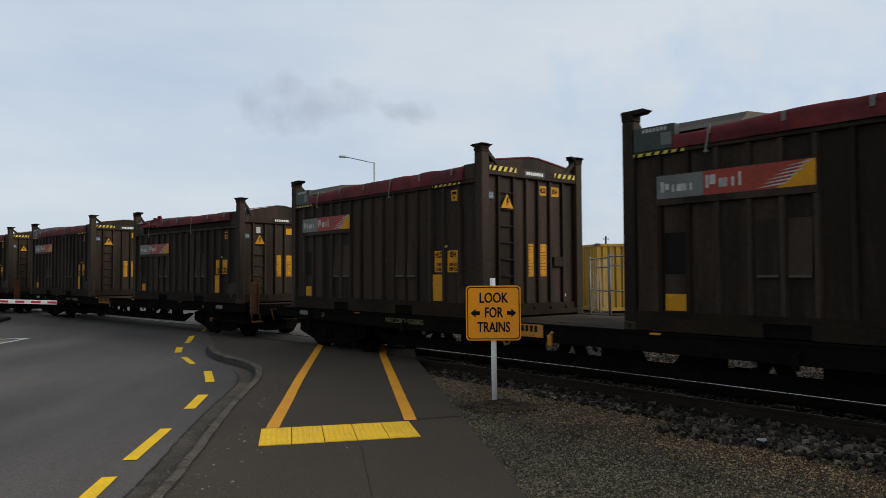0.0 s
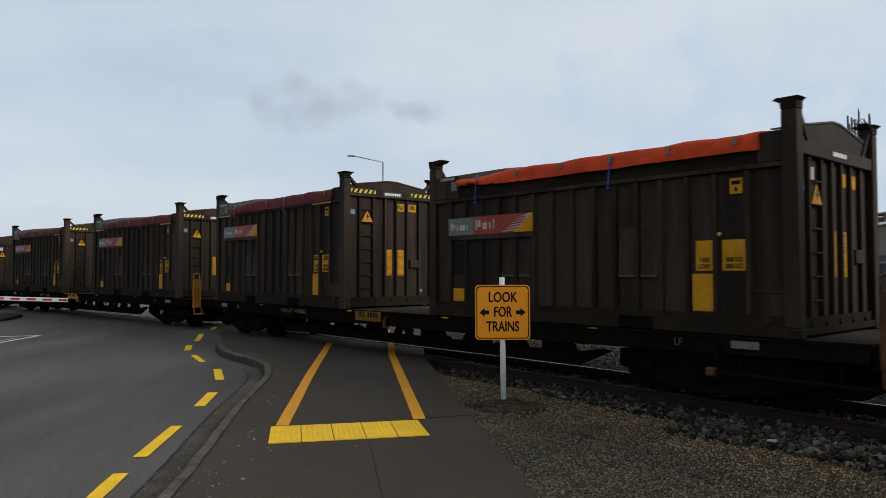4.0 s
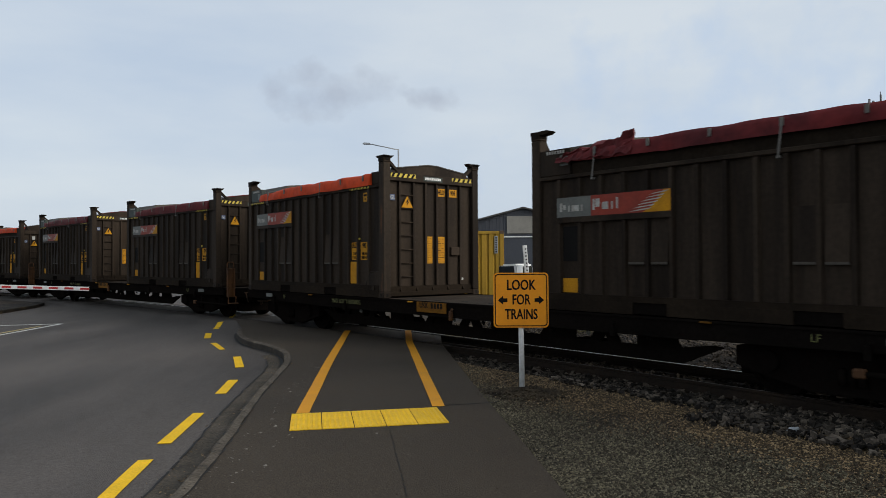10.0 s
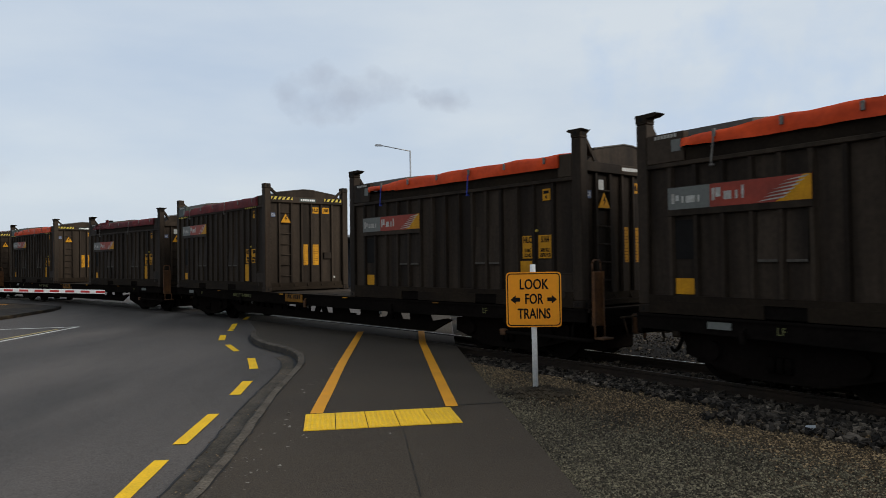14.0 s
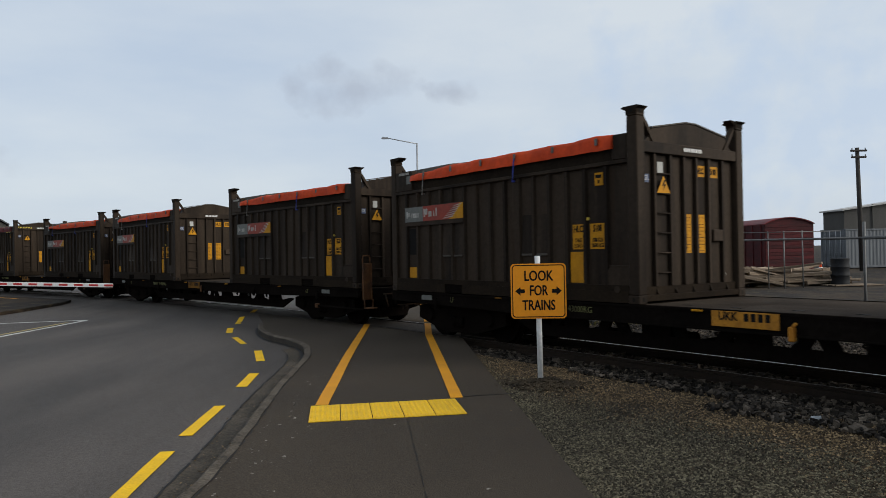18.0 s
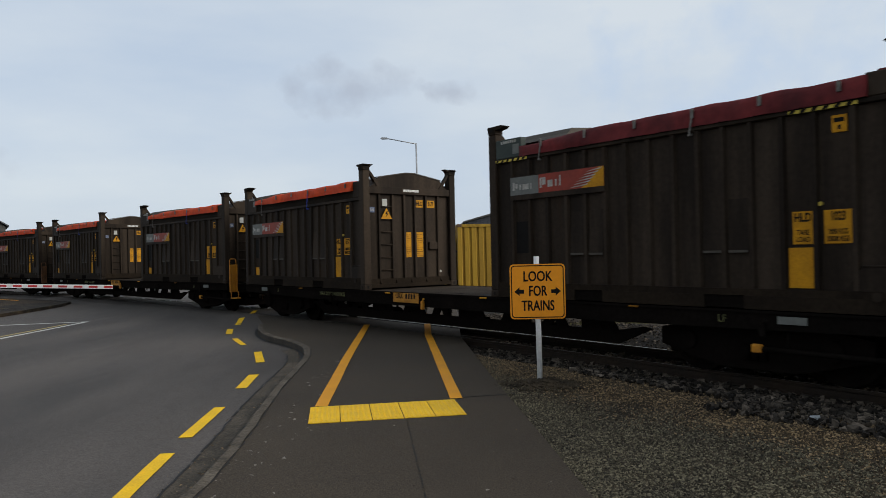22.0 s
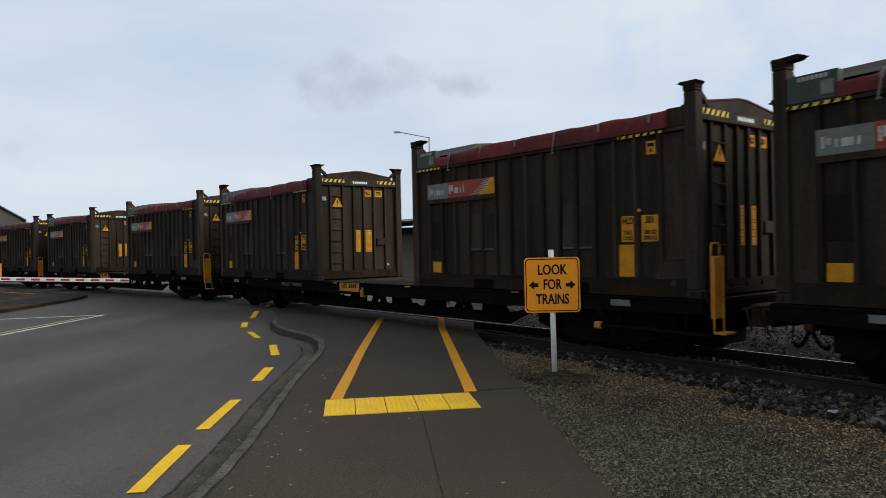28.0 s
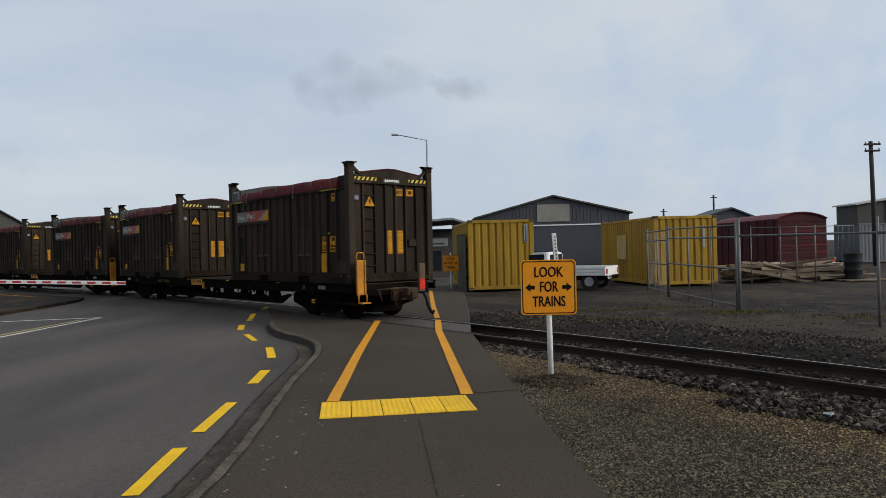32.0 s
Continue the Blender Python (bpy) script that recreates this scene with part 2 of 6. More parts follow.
M["roof_end"] = material("faded_grey_roof_end", (0.07, 0.06, 0.048), (0.045, 0.038, 0.03), 0.7, 0.0, 1.2, 20, 0.5, 0.15, 0.08)
M["red_lamp"] = material("red_lens", (0.65, 0.03, 0.02), None, 0.25, 0.0, 5, 30, 0.3, 0.05, 0.0)


# ---- mesh helpers ----
def box(bm, x0, x1, y0, y1, z0, z1, bevel=0.0):
    v = [bm.verts.new((x, y, z)) for x in (x0, x1) for y in (y0, y1) for z in (z0, z1)]
    f = [bm.faces.new([v[i] for i in q]) for q in ((0, 1, 3, 2), (4, 6, 7, 5), (0, 4, 5, 1), (2, 3, 7, 6), (0, 2, 6, 4), (1, 5, 7, 3))]
    if bevel:
        edges = list({e for q in f for e in q.edges})
        bmesh.ops.bevel(bm, geom=edges, offset=bevel, segments=1, affect="EDGES", clamp_overlap=True)
    return bm


def tube(bm, a, b, r, seg=10, r2=None):
    """A capped rod from a to b."""
    a, b = Vector(a), Vector(b)
    q = (b - a).to_track_quat("Z", "Y")
    rings = []
    for p, rad in ((a, r), (b, r if r2 is None else r2)):
        rings.append([bm.verts.new(p + q @ Vector((rad * math.cos(2 * math.pi * i / seg), rad * math.sin(2 * math.pi * i / seg), 0))) for i in range(seg)])
    for i in range(seg):
        j = (i + 1) % seg
        bm.faces.new((rings[0][i], rings[0][j], rings[1][j], rings[1][i])).smooth = True
    bm.faces.new(rings[0][::-1])
    bm.faces.new(rings[1])
    return bm


def prism(bm, outline, m):
    """An outline in x, y, from z = 0 to z = 1, brought into place by the matrix m."""
    lo = [bm.verts.new(m @ Vector((x, y, 0))) for x, y in outline]
    hi = [bm.verts.new(m @ Vector((x, y, 1))) for x, y in outline]
    n = len(lo)
    bm.faces.new(lo[::-1])
    bm.faces.new(hi)
    for i in range(n):
        j = (i + 1) % n
        bm.faces.new((lo[i], lo[j], hi[j], hi[i]))
    bmesh.ops.recalc_face_normals(bm, faces=bm.faces)
    return bm


def plane_xz(y0, y1):
    """For prism: outline x, z; thickness along y."""
    return Matrix(((1, 0, 0, 0), (0, 0, y1 - y0, y0), (0, 1, 0, 0), (0, 0, 0, 1)))


def plane_yz(x0, x1):
    return Matrix(((0, 0, x1 - x0, x0), (1, 0, 0, 0), (0, 1, 0, 0), (0, 0, 0, 1)))


def plane_xy(z0, z1):
    return Matrix(((1, 0, 0, 0), (0, 1, 0, 0), (0, 0, z1 - z0, z0), (0, 0, 0, 1)))


def mesh_of(bm, name, mat):
    me = bpy.data.meshes.new(name)
    bm.to_mesh(me)
    bm.free()
    me.materials.append(mat)
    return me


def part(name, bm, mat, parent, label="", at=None):
    """One mesh object under a thing or a part; bm may be a bmesh or a mesh made before."""
    me = mesh_of(bm, name, mat) if isinstance(bm, bmesh.types.BMesh) else bm
    ob = new(name, me)
    ob.parent = parent
    if at is not None:
        ob.matrix_basis = at
    return tagged(ob, label)


def solid(name, bm, mat, label, category, group="", kind="", m=None):
    """A thing or a piece of the setting made of one mesh."""
    me = mesh_of(bm, name, mat) if isinstance(bm, bmesh.types.BMesh) else bm
    ob = new(name, me)
    if m is not None:
        ob.matrix_basis = m
    return tagged(ob, label, category, group, kind)


def thing(name, label, category, group="", kind="", m=None):
    ob = new(name)
    if m is not None:
        ob.matrix_basis = m
    return tagged(ob, label, category, group, kind)


B = bmesh.new
WORDS = {}


def words(text, size, mat, depth=0.002, align="CENTER", bold=0.0):
    """Lettering as a mesh in the x, y plane, kept for use again."""
    key = (text, size, mat.name, align, bold)
    if key not in WORDS:
        cu = bpy.data.curves.new("lettering", "FONT")
        cu.body, cu.size, cu.extrude, cu.align_x, cu.align_y = text, size, depth, align, "CENTER"
        cu.resolution_u = 3
        cu.offset = bold
        ob = bpy.data.objects.new("lettering", cu)
        me = bpy.data.meshes.new_from_object(ob)
        me.name = "lettering"
        me.materials.clear()
        me.materials.append(mat)
        bpy.data.objects.remove(ob)
        WORDS[key] = me
    return WORDS[key]


# facing the near side (-y), and facing the rear end (+x)
def on_side(x, y, z, sx=1.0):
    return Matrix.Translation((x, y, z)) @ Matrix(((1, 0, 0, 0), (0, 0, -1, 0), (0, 1, 0, 0), (0, 0, 0, 1))) @ Matrix.Diagonal((sx, 1, 1, 1))


def on_end(x, y, z, sx=1.0):
    return Matrix.Translation((x, y, z)) @ Matrix(((0, 0, 1, 0), (1, 0, 0, 0), (0, 1, 0, 0), (0, 0, 0, 1))) @ Matrix.Diagonal((sx, 1, 1, 1))


# ---- the track's line ----
TRACK_TURN, TRACK_BEND, TRACK_AWAY = -0.98844, -0.0063895, 7.4421 + 1.219
TU = Vector((math.cos(TRACK_TURN), math.sin(TRACK_TURN), 0))
TN = Vector((-math.sin(TRACK_TURN), math.cos(TRACK_TURN), 0))


def track(s):
    """Centre line at s; it grows to the right of the crossing, towards the viewer's side."""
    e = max(-80.0, min(45.0, s))
    d = TRACK_AWAY + TRACK_BEND * e * e / 2 + TRACK_BEND * e * (s - e)
    return TN * d + TU * s


def track_way(s):
    return (track(s + 0.05) - track(s - 0.05)).normalized()


def off_track(s, away, z):
    u = track_way(s)
    return track(s) + Vector((-u.y, u.x, 0)) * away + Vector((0, 0, z))


def track_gap(x, y):
    """Distance of a place from the centre line, and its s."""
    s = Vector((x, y, 0)).dot(TU)
    for _ in range(4):
        c, u = track(s), track_way(s)
        s += (Vector((x, y, 0)) - c).dot(u)
    c, u = track(s), track_way(s)
    return (Vector((x, y, 0)) - c).dot(Vector((-u.y, u.x, 0))), s


def along(profile, s0, s1, step, closed=True):
    """A profile of (away, z) swept along the track."""
    bm = B()
    n = max(2, int(round((s1 - s0) / step)) + 1)
    rings = []
    for i in range(n):
        s = s0 + (s1 - s0) * i / (n - 1)
        rings.append([bm.verts.new(off_track(s, a, z)) for a, z in profile])
    k = len(profile)
    for a, b in zip(rings, rings[1:]):
        for i in range(k if closed else k - 1):
            j = (i + 1) % k
            bm.faces.new((a[i], b[i], b[j], a[j]))
    if closed:
        bm.faces.new(rings[0])
        bm.faces.new(rings[-1][::-1])
    bmesh.ops.recalc_face_normals(bm, faces=bm.faces)
    return bm


# ---- ground, road, footpath and track ----
M["road"] = material("worn_dark_asphalt", (0.095, 0.081, 0.071), (0.05, 0.043, 0.0375), 0.72, 0.0, 0.34, 60, 0.68, 0.34, 0.5,
                     stain=(0.033, 0.03, 0.028), stain_level=0.66, bump_scale=140, stretch=(1.5, 0.35, 1))
M["path"] = material("brown_grey_asphalt_path", (0.06, 0.0465, 0.0325), (0.043, 0.033, 0.023), 0.85, 0.0, 0.5, 70, 0.6, 0.45, 0.7,
                     stain=(0.03, 0.025, 0.021), stain_level=0.66, bump_scale=150)
M["kerb"] = material("weathered_concrete_kerb", (0.122, 0.101, 0.077), (0.062, 0.05, 0.037), 0.9, 0.0, 2.2, 40, 0.7, 0.45, 0.9,
                     stain=(0.03, 0.026, 0.022), stain_level=0.57, bump_scale=90)
M["gutter"] = material("dirty_dark_gutter", (0.098, 0.08, 0.06), (0.05, 0.041, 0.03), 0.9, 0.0, 1.6, 45, 0.7, 0.4, 0.8,
                       stain=(0.03, 0.026, 0.021), stain_level=0.6, bump_scale=90)
M["gravel"] = material("brown_grey_gravel", (0.056, 0.039, 0.0222), (0.02, 0.015, 0.0102), 0.95, 0.0, 0.5, 70, 0.7, 0.6, 1.0,
                       stain=(0.078, 0.053, 0.028), stain_level=0.58, bump_scale=80)
M["yard"] = material("dirty_yard_ground", (0.035, 0.0242, 0.0148), (0.0105, 0.008, 0.0057), 0.95, 0.0, 0.5, 24, 0.95, 0.6, 1.0,
                     stain=(0.066, 0.05, 0.026), stain_level=0.56, bump_scale=26)
M["ballast"] = material("dark_ballast_stone", (0.048, 0.039, 0.0295), (0.0205, 0.0163, 0.0126), 0.9, 0.0, 3.0, 40, 0.6, 0.3, 0.3)
M["rail"] = material("rusty_rail_side", (0.03, 0.0195, 0.012), (0.015, 0.0105, 0.0075), 0.85, 0.0, 2, 30, 0.5, 0.2, 0.2)
M["line_yellow"] = material("road_marking_yellow", (0.66, 0.29, 0.014), (0.52, 0.22, 0.014), 0.7, 0.0, 3.0, 60, 0.5, 0.12, 0.2, stain=(0.3, 0.15, 0.04), stain_level=0.7)
M["line_bright"] = material("fresh_yellow_marking", (0.82, 0.49, 0.008), (0.68, 0.4, 0.008), 0.7, 0.0, 3.0, 60, 0.5, 0.12, 0.2, stain=(0.35, 0.22, 0.04), stain_level=0.72)
M["line_white"] = material("worn_white_marking", (0.6, 0.59, 0.55), (0.42, 0.42, 0.39), 0.7, 0.0, 3.0, 60, 0.5, 0.2, 0.2)
M["tar"] = material("tar_seam_and_shade_line", (0.018, 0.017, 0.016), None, 0.7, 0.0, 4, 40, 0.4, 0.2, 0.2)
M["timber"] = material("weathered_timber", (0.27, 0.21, 0.15), (0.12, 0.09, 0.065), 0.9, 0.0, 1.5, 30, 0.6, 0.3, 0.4, stretch=(0.6, 6, 6), spread=0.55)


def island_vary(m, low, high, power=1.0):
    """Each loose stone of a joined mesh gets its own tone."""
    n, l = m.node_tree.nodes, m.node_tree.links
    b = n["Principled BSDF"]
    src = b.inputs["Base Color"].links[0].from_socket
    geo, mr, sc = n.new("ShaderNodeNewGeometry"), n.new("ShaderNodeMapRange"), n.new("ShaderNodeVectorMath")
    sc.operation = "SCALE"
    mr.inputs["To Min"].default_value, mr.inputs["To Max"].default_value = low, high
    pw = n.new("ShaderNodeMath")
    pw.operation, pw.inputs[1].default_value = "POWER", power
    l.new(geo.outputs["Random Per Island"], pw.inputs[0])
    l.new(pw.outputs["Value"], mr.inputs["Value"])
    l.new(src, sc.inputs[0])
    l.new(mr.outputs["Result"], sc.inputs["Scale"])
    l.new(sc.outputs["Vector"], b.inputs["Base Color"])


island_vary(M["ballast"], 0.3, 3.9, 2.4)
M["chips"] = material("brown_gravel_chips", (0.115, 0.08, 0.043), (0.078, 0.056, 0.032), 0.95, 0.0, 0.42, 40, 0.8, 0.3, 0.0)
island_vary(M["chips"], 0.3, 2.9, 1.8)

bm = B()
bmesh.ops.create_grid(bm, x_segments=4, y_segments=4, size=3000)
bmesh.ops.translate(bm, verts=bm.verts, vec=(0, 0, -0.3))
solid("ground", bm, M["yard"], "dark bare ground reaching to the horizon", "ground", kind="structure")


def smooth(a, b, x):
    t = max(0.0, min(1.0, (x - a) / (b - a)))
    return t * t * (3 - 2 * t)


def road_z(x, y):
    g, s = track_gap(x, y)
    return -0.1 * smooth(0.8, 1.9, -g) - 0.008 + 0.006 * noise.noise((x * 0.3, y * 0.3, 0))


def path_edge(y):
    """The right-hand edge of the footpath, where the gravel begins."""
    pts = ((-14, 1.12), (4.46, 1.0), (6.1, 0.91), (8.91, 0.73), (13.4, 0.5), (18, 0.62), (27, 0.75), (60, 1.2))
    for (a, xa), (b, xb) in zip(pts, pts[1:]):
        if y <= b:
            return xa + (xb - xa) * (y - a) / (b - a)
    return pts[-1][1]


def sheet(xs_of, ys, z_of):
    bm = B()
    rows = [[bm.verts.new((x, y, z_of(x, y))) for x in xs_of(y)] for y in ys]
    for a, b in zip(rows, rows[1:]):
        for i in range(len(a) - 1):
            bm.faces.new((a[i], a[i + 1], b[i + 1], b[i])).smooth = True
    return bm


def steps(a, b, n, power=1.0):
    return [a + (b - a) * (i / n) ** power for i in range(n + 1)]


ROAD_Y = steps(-14, 34, 96) + steps(36, 110, 24)
bm = sheet(lambda y: [path_edge(y) - d for d in reversed(steps(0.0, 16, 48) + steps(17, 90, 24))], ROAD_Y, road_z)
solid("road", bm, M["road"], "worn dark asphalt road over the level crossing", "road", kind="structure")


def rough_z(x, y):
    g, s = track_gap(x, y)
    z = -0.012 + 0.03 * (noise.noise((x * 0.5, y * 0.5, 3)) + 0.5 * noise.noise((x * 1.7, y * 1.7, 7)))
    z = z * smooth(0.0, 0.6, x - path_edge(y)) - 0.012
    bed = 1 - smooth(1.25, 2.1, abs(g))
    z = z * (1 - bed) - 0.17 * bed
    d = math.hypot(x - 1.23, y - 8.38)
    return z + 0.055 * math.exp(-(d / 0.36) ** 2) + (0.05 * math.exp(-((g + 1.65) / 0.28) ** 2) if g < 0 else 0.0)


YARD_Y = steps(-14, 3, 12) + steps(3.15, 20, 120) + steps(20.4, 34, 34) + steps(36, 110, 24)
bm = sheet(lambda y: [path_edge(y) + d for d in steps(0, 7, 50) + steps(7.4, 20, 32) + steps(22, 110, 20)], YARD_Y, rough_z)
for f in bm.faces:
    c = f.calc_center_median()
    f.material_index = 0 if track_gap(c.x, c.y)[0] < 0.2 else 1
me = mesh_of(bm, "gravel_ground", M["gravel"])
me.materials.append(M["yard"])
solid("gravel_ground", me, None, "brown gravel shoulder and dirty railway yard ground", "gravel", kind="structure")

PATH_LEFT = ((-1.62, -14), (-1.62, -10), (-1.62, -6), (-1.62, -3), (-1.62, -0.5), (-1.62, 1.5), (-1.62, 2.7), (-1.62, 3.6), (-1.63, 4.68), (-1.62, 5.15), (-1.69, 6.49), (-1.83, 8.25), (-1.92, 10.19), (-1.97, 11.19),
             (-2.15, 12.22), (-2.4, 12.95), (-2.76, 13.62), (-3.29, 14.45), (-3.74, 15.6), (-4.04, 16.85))


def rounded(pts, n=4):
    """A smooth line through the points."""
    p = [Vector((x, y, 0)) for x, y in pts]
    out = []
    for i in range(len(p) - 1):
        a, b, c, d = p[max(0, i - 1)], p[i], p[i + 1], p[min(len(p) - 1, i + 2)]
        for k in range(n):
            t = k / n
            out.append(0.5 * (2 * b + (c - a) * t + (2 * a - 5 * b + 4 * c - d) * t * t + (3 * b - a - 3 * c + d) * t ** 3))
    return out + [p[-1]]


left = rounded(PATH_LEFT)


def path_left(y):
    for a, b in zip(left, left[1:]):
        if a.y <= y <= b.y:
            return a.x + (b.x - a.x) * (y - a.y) / (b.y - a.y)
    return -4.04 - 0.3 * (y - 16.85)


def path_right(y):
    """Up to the gravel, and near the track up to the rail."""
    x = path_edge(y)
    while track_gap(x, y)[0] > -0.64 and x > -8:
        x -= 0.02
    return x


PATH_Y = [y for y in steps(-14, 4, 18) + steps(4.2, 19.4, 76) if path_right(y) > path_left(y) + 0.05]
bm = sheet(lambda y: [path_left(y) + (path_right(y) - path_left(y)) * k / 12 for k in range(13)], PATH_Y,
           lambda x, y: 0.003 + 0.004 * noise.noise((x * 0.9, y * 0.9, 11)) * smooth(1.2, 2.5, abs(track_gap(x, y)[0])))
solid("footpath", bm, M["path"], "brown-grey asphalt footpath leading over the railway", "footpath", kind="structure")


def beside(line, a, b, za, zb):
    """A strip along a line, between two distances to its left-hand side."""
    out = []
    for i, p in enumerate(line):
        d = (line[min(i + 1, len(line) - 1)] - line[max(0, i - 1)]).normalized()
        n = Vector((-d.y, d.x, 0))
        out.append((p + n * a + Vector((0, 0, za)), p + n * b + Vector((0, 0, zb))))
    return out


def swept(line, profile, jitter=0.0):
    bm = B()
    rings = []
    for i, p in enumerate(line):
        d = (line[min(i + 1, len(line) - 1)] - line[max(0, i - 1)]).normalized()
        n = Vector((-d.y, d.x, 0))
        rings.append([bm.verts.new(p + n * (a + jitter * noise.noise(p * 2.3 + Vector((a, 0, 5)))) + Vector((0, 0, z + jitter * 0.5 * noise.noise(p * 3.1 + Vector((a, 9, 0)))))) for a, z in profile])
    k = len(profile)
    for a, b in zip(rings, rings[1:]):
        for i in range(k):
            j = (i + 1) % k
            bm.faces.new((a[i], b[i], b[j], a[j]))
    bm.faces.new(rings[0])
    bm.faces.new(rings[-1][::-1])
    bmesh.ops.recalc_face_normals(bm, faces=bm.faces)
    return bm


fine = rounded([(p.x, p.y) for p in left], 5)
# darker copy for the upright faces: the kerb's shaded side is put into the colour
M["kerb_face"] = material("shaded_kerb_face", (0.05, 0.041, 0.031), (0.024, 0.02, 0.0155), 0.95, 0.0, 2.2, 40, 0.7, 0.45, 0.8)
kerb_bm = swept(fine, ((-0.005, 0.012), (0.075, 0.016), (0.1, -0.002), (0.125, -0.2), (-0.005, -0.2)), 0.015)
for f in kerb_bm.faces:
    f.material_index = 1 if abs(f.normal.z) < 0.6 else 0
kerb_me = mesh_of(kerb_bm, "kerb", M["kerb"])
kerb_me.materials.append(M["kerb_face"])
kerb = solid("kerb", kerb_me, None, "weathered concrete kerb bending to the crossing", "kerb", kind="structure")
gutter_line = [p for p in fine if p.y < 13.0]
solid("gutter", swept(gutter_line, ((0.1, -0.09), (0.25, -0.098), (0.37, -0.098), (0.37, -0.2), (0.1, -0.2)), 0.01), M["gutter"],
      "worn concrete gutter along the kerb", "gutter", kind="structure")


def strip(name, pts, width, mat, label, lift=0.009, z_of=None, category="marking", group="", soft=0.0):
    """A painted band along a line on the ground."""
    bm = B()
    for run in (pts if isinstance(pts[0][0], tuple) else [pts]):
        strip_run(bm, run, width, lift, z_of, soft)
    ext = bmesh.ops.extrude_face_region(bm, geom=bm.faces[:])
    bmesh.ops.translate(bm, verts=[v for v in ext["geom"] if isinstance(v, bmesh.types.BMVert)], vec=(0, 0, 0.002))
    bmesh.ops.recalc_face_normals(bm, faces=bm.faces)
    return solid(name, bm, mat, label, category, group, "structure")


def strip_run(bm, pts, width, lift, z_of, soft):
    line = [Vector((x, y, 0)) for x, y in pts]
    fine = []
    for a, b in zip(line, line[1:]):
        n = max(1, int((b - a).length / 0.4))
        fine += [a + (b - a) * i / n for i in range(n)]
    fine.append(line[-1])
    lo = []
    for i, p in enumerate(fine):
        d = (fine[min(i + 1, len(fine) - 1)] - fine[max(0, i - 1)]).normalized()
        n = Vector((-d.y, d.x, 0)) * width / 2
        row = []
        for q in (p - n, p + n):
            z = (z_of(q.x, q.y) if z_of else 0.0) + lift
            w = soft * noise.noise(q * 6)
            row.append(bm.verts.new((q.x + w, q.y, z)))
        lo.append(row)
    for a, b in zip(lo, lo[1:]):
        bm.faces.new((a[0], a[1], b[1], b[0]))


strip("line_left", ((-1.205, 7.5), (-1.36, 11.1), (-1.51, 16.05)), 0.135, M["line_yellow"], "yellow painted line along the footpath crossing", soft=0.004)
strip("line_right", ((0.225, 7.72), (-0.12, 13.8), (-0.15, 15.9)), 0.135, M["line_yellow"], "yellow painted line along the footpath crossing", soft=0.004)
strip("line_far", ((-0.17, 16.4), (-0.3, 19.5), (-0.52, 27.3)), 0.13, M["line_yellow"], "yellow painted line beyond the rails", z_of=road_z, lift=0.014, soft=0.01)
for a, b, w in (((-2.355, 6.245), (-2.26, 5.03), 0.125), ((-2.455, 8.11), (-2.385, 6.785), 0.125), ((-2.615, 10.3), (-2.525, 9.27), 0.14),
                ((-3.165, 12.765), (-2.81, 11.48), 0.135), ((-4.179, 14.933), (-3.7, 13.815), 0.115), ((-4.83, 16.909), (-4.558, 15.829), 0.14),
                ((-5.18, 19.25), (-4.95, 17.95), 0.14), ((-5.3, 21.2), (-5.15, 20.2), 0.12)):
    strip("no_stopping_dash", (a, b), w, M["line_bright"], "yellow no-stopping dash painted beside the kerb", z_of=road_z, lift=0.006, group="dashes along the kerb", soft=0.006)
strip("hatch_line", ((-9.66, 20.0), (-12.12, 19.4), (-20, 17.6)), 0.12, M["line_white"], "worn white traffic island line", z_of=road_z, lift=0.005)
strip("hatch_line_white", ((-9.7, 19.9), (-9.75, 15.5), (-9.85, 10.0)), 0.11, M["line_white"], "worn white traffic island line", z_of=road_z, lift=0.005)
strip("hatch_line_yellow", ((-9.95, 19.4), (-10.02, 15.5), (-10.12, 10.0)), 0.1, material("faded_yellow_marking", (0.4, 0.31, 0.11), (0.28, 0.22, 0.09), 0.7, 0.0, 3.0, 60, 0.5, 0.2, 0.2), "faded yellow line beside the white one", z_of=road_z, lift=0.005)
crack = [(-0.27 + 0.006 * noise.noise((i * 0.37, 0, 2)) + 0.009 * noise.noise((i * 1.1, 4, 0)) + 0.0046 * i, 6.72 - 0.05 * i) for i in range(150)]
strip("path_seam", [crack[i:i + 3 + (i // 4) % 3] for i in range(0, 144, 4)], 0.006, M["tar"], "dark crack along the footpath", lift=0.006, category="crack")
for nm, off, wide, z, text in (("kerb_joint", -0.01, 0.012, 0.0065, "dark dirt line between kerb and footpath"), ("gutter_joint", 0.375, 0.02, -0.094, "broken dark joint between gutter and road")):
    pts = []
    for i, p in enumerate(fine):
        if p.y < 12.2:
            d = (fine[min(i + 1, len(fine) - 1)] - fine[max(0, i - 1)]).normalized()
            pts.append((p.x - d.y * off, p.y + d.x * off))
    runs, i = [], 0
    while i < len(pts) - 2:
        n = 2 + (i * 7) % 5
        runs.append(pts[i:i + n])
        i += n - 1 + ((i * 3) % 4 == 1)
    strip(nm, runs, wide, M["tar"], text, lift=z, category="joint", soft=0.02)
# dark strips painted along the kerb foot for the shadow line of its face
foot = []
for i, p in enumerate(fine):
    if p.y > 3.0:
        d = (fine[min(i + 1, len(fine) - 1)] - fine[max(0, i - 1)]).normalized()
        foot.append((p.x - d.y * 0.138, p.y + d.x * 0.138))
low_foot = [q for q in foot if q[1] < 13.0]
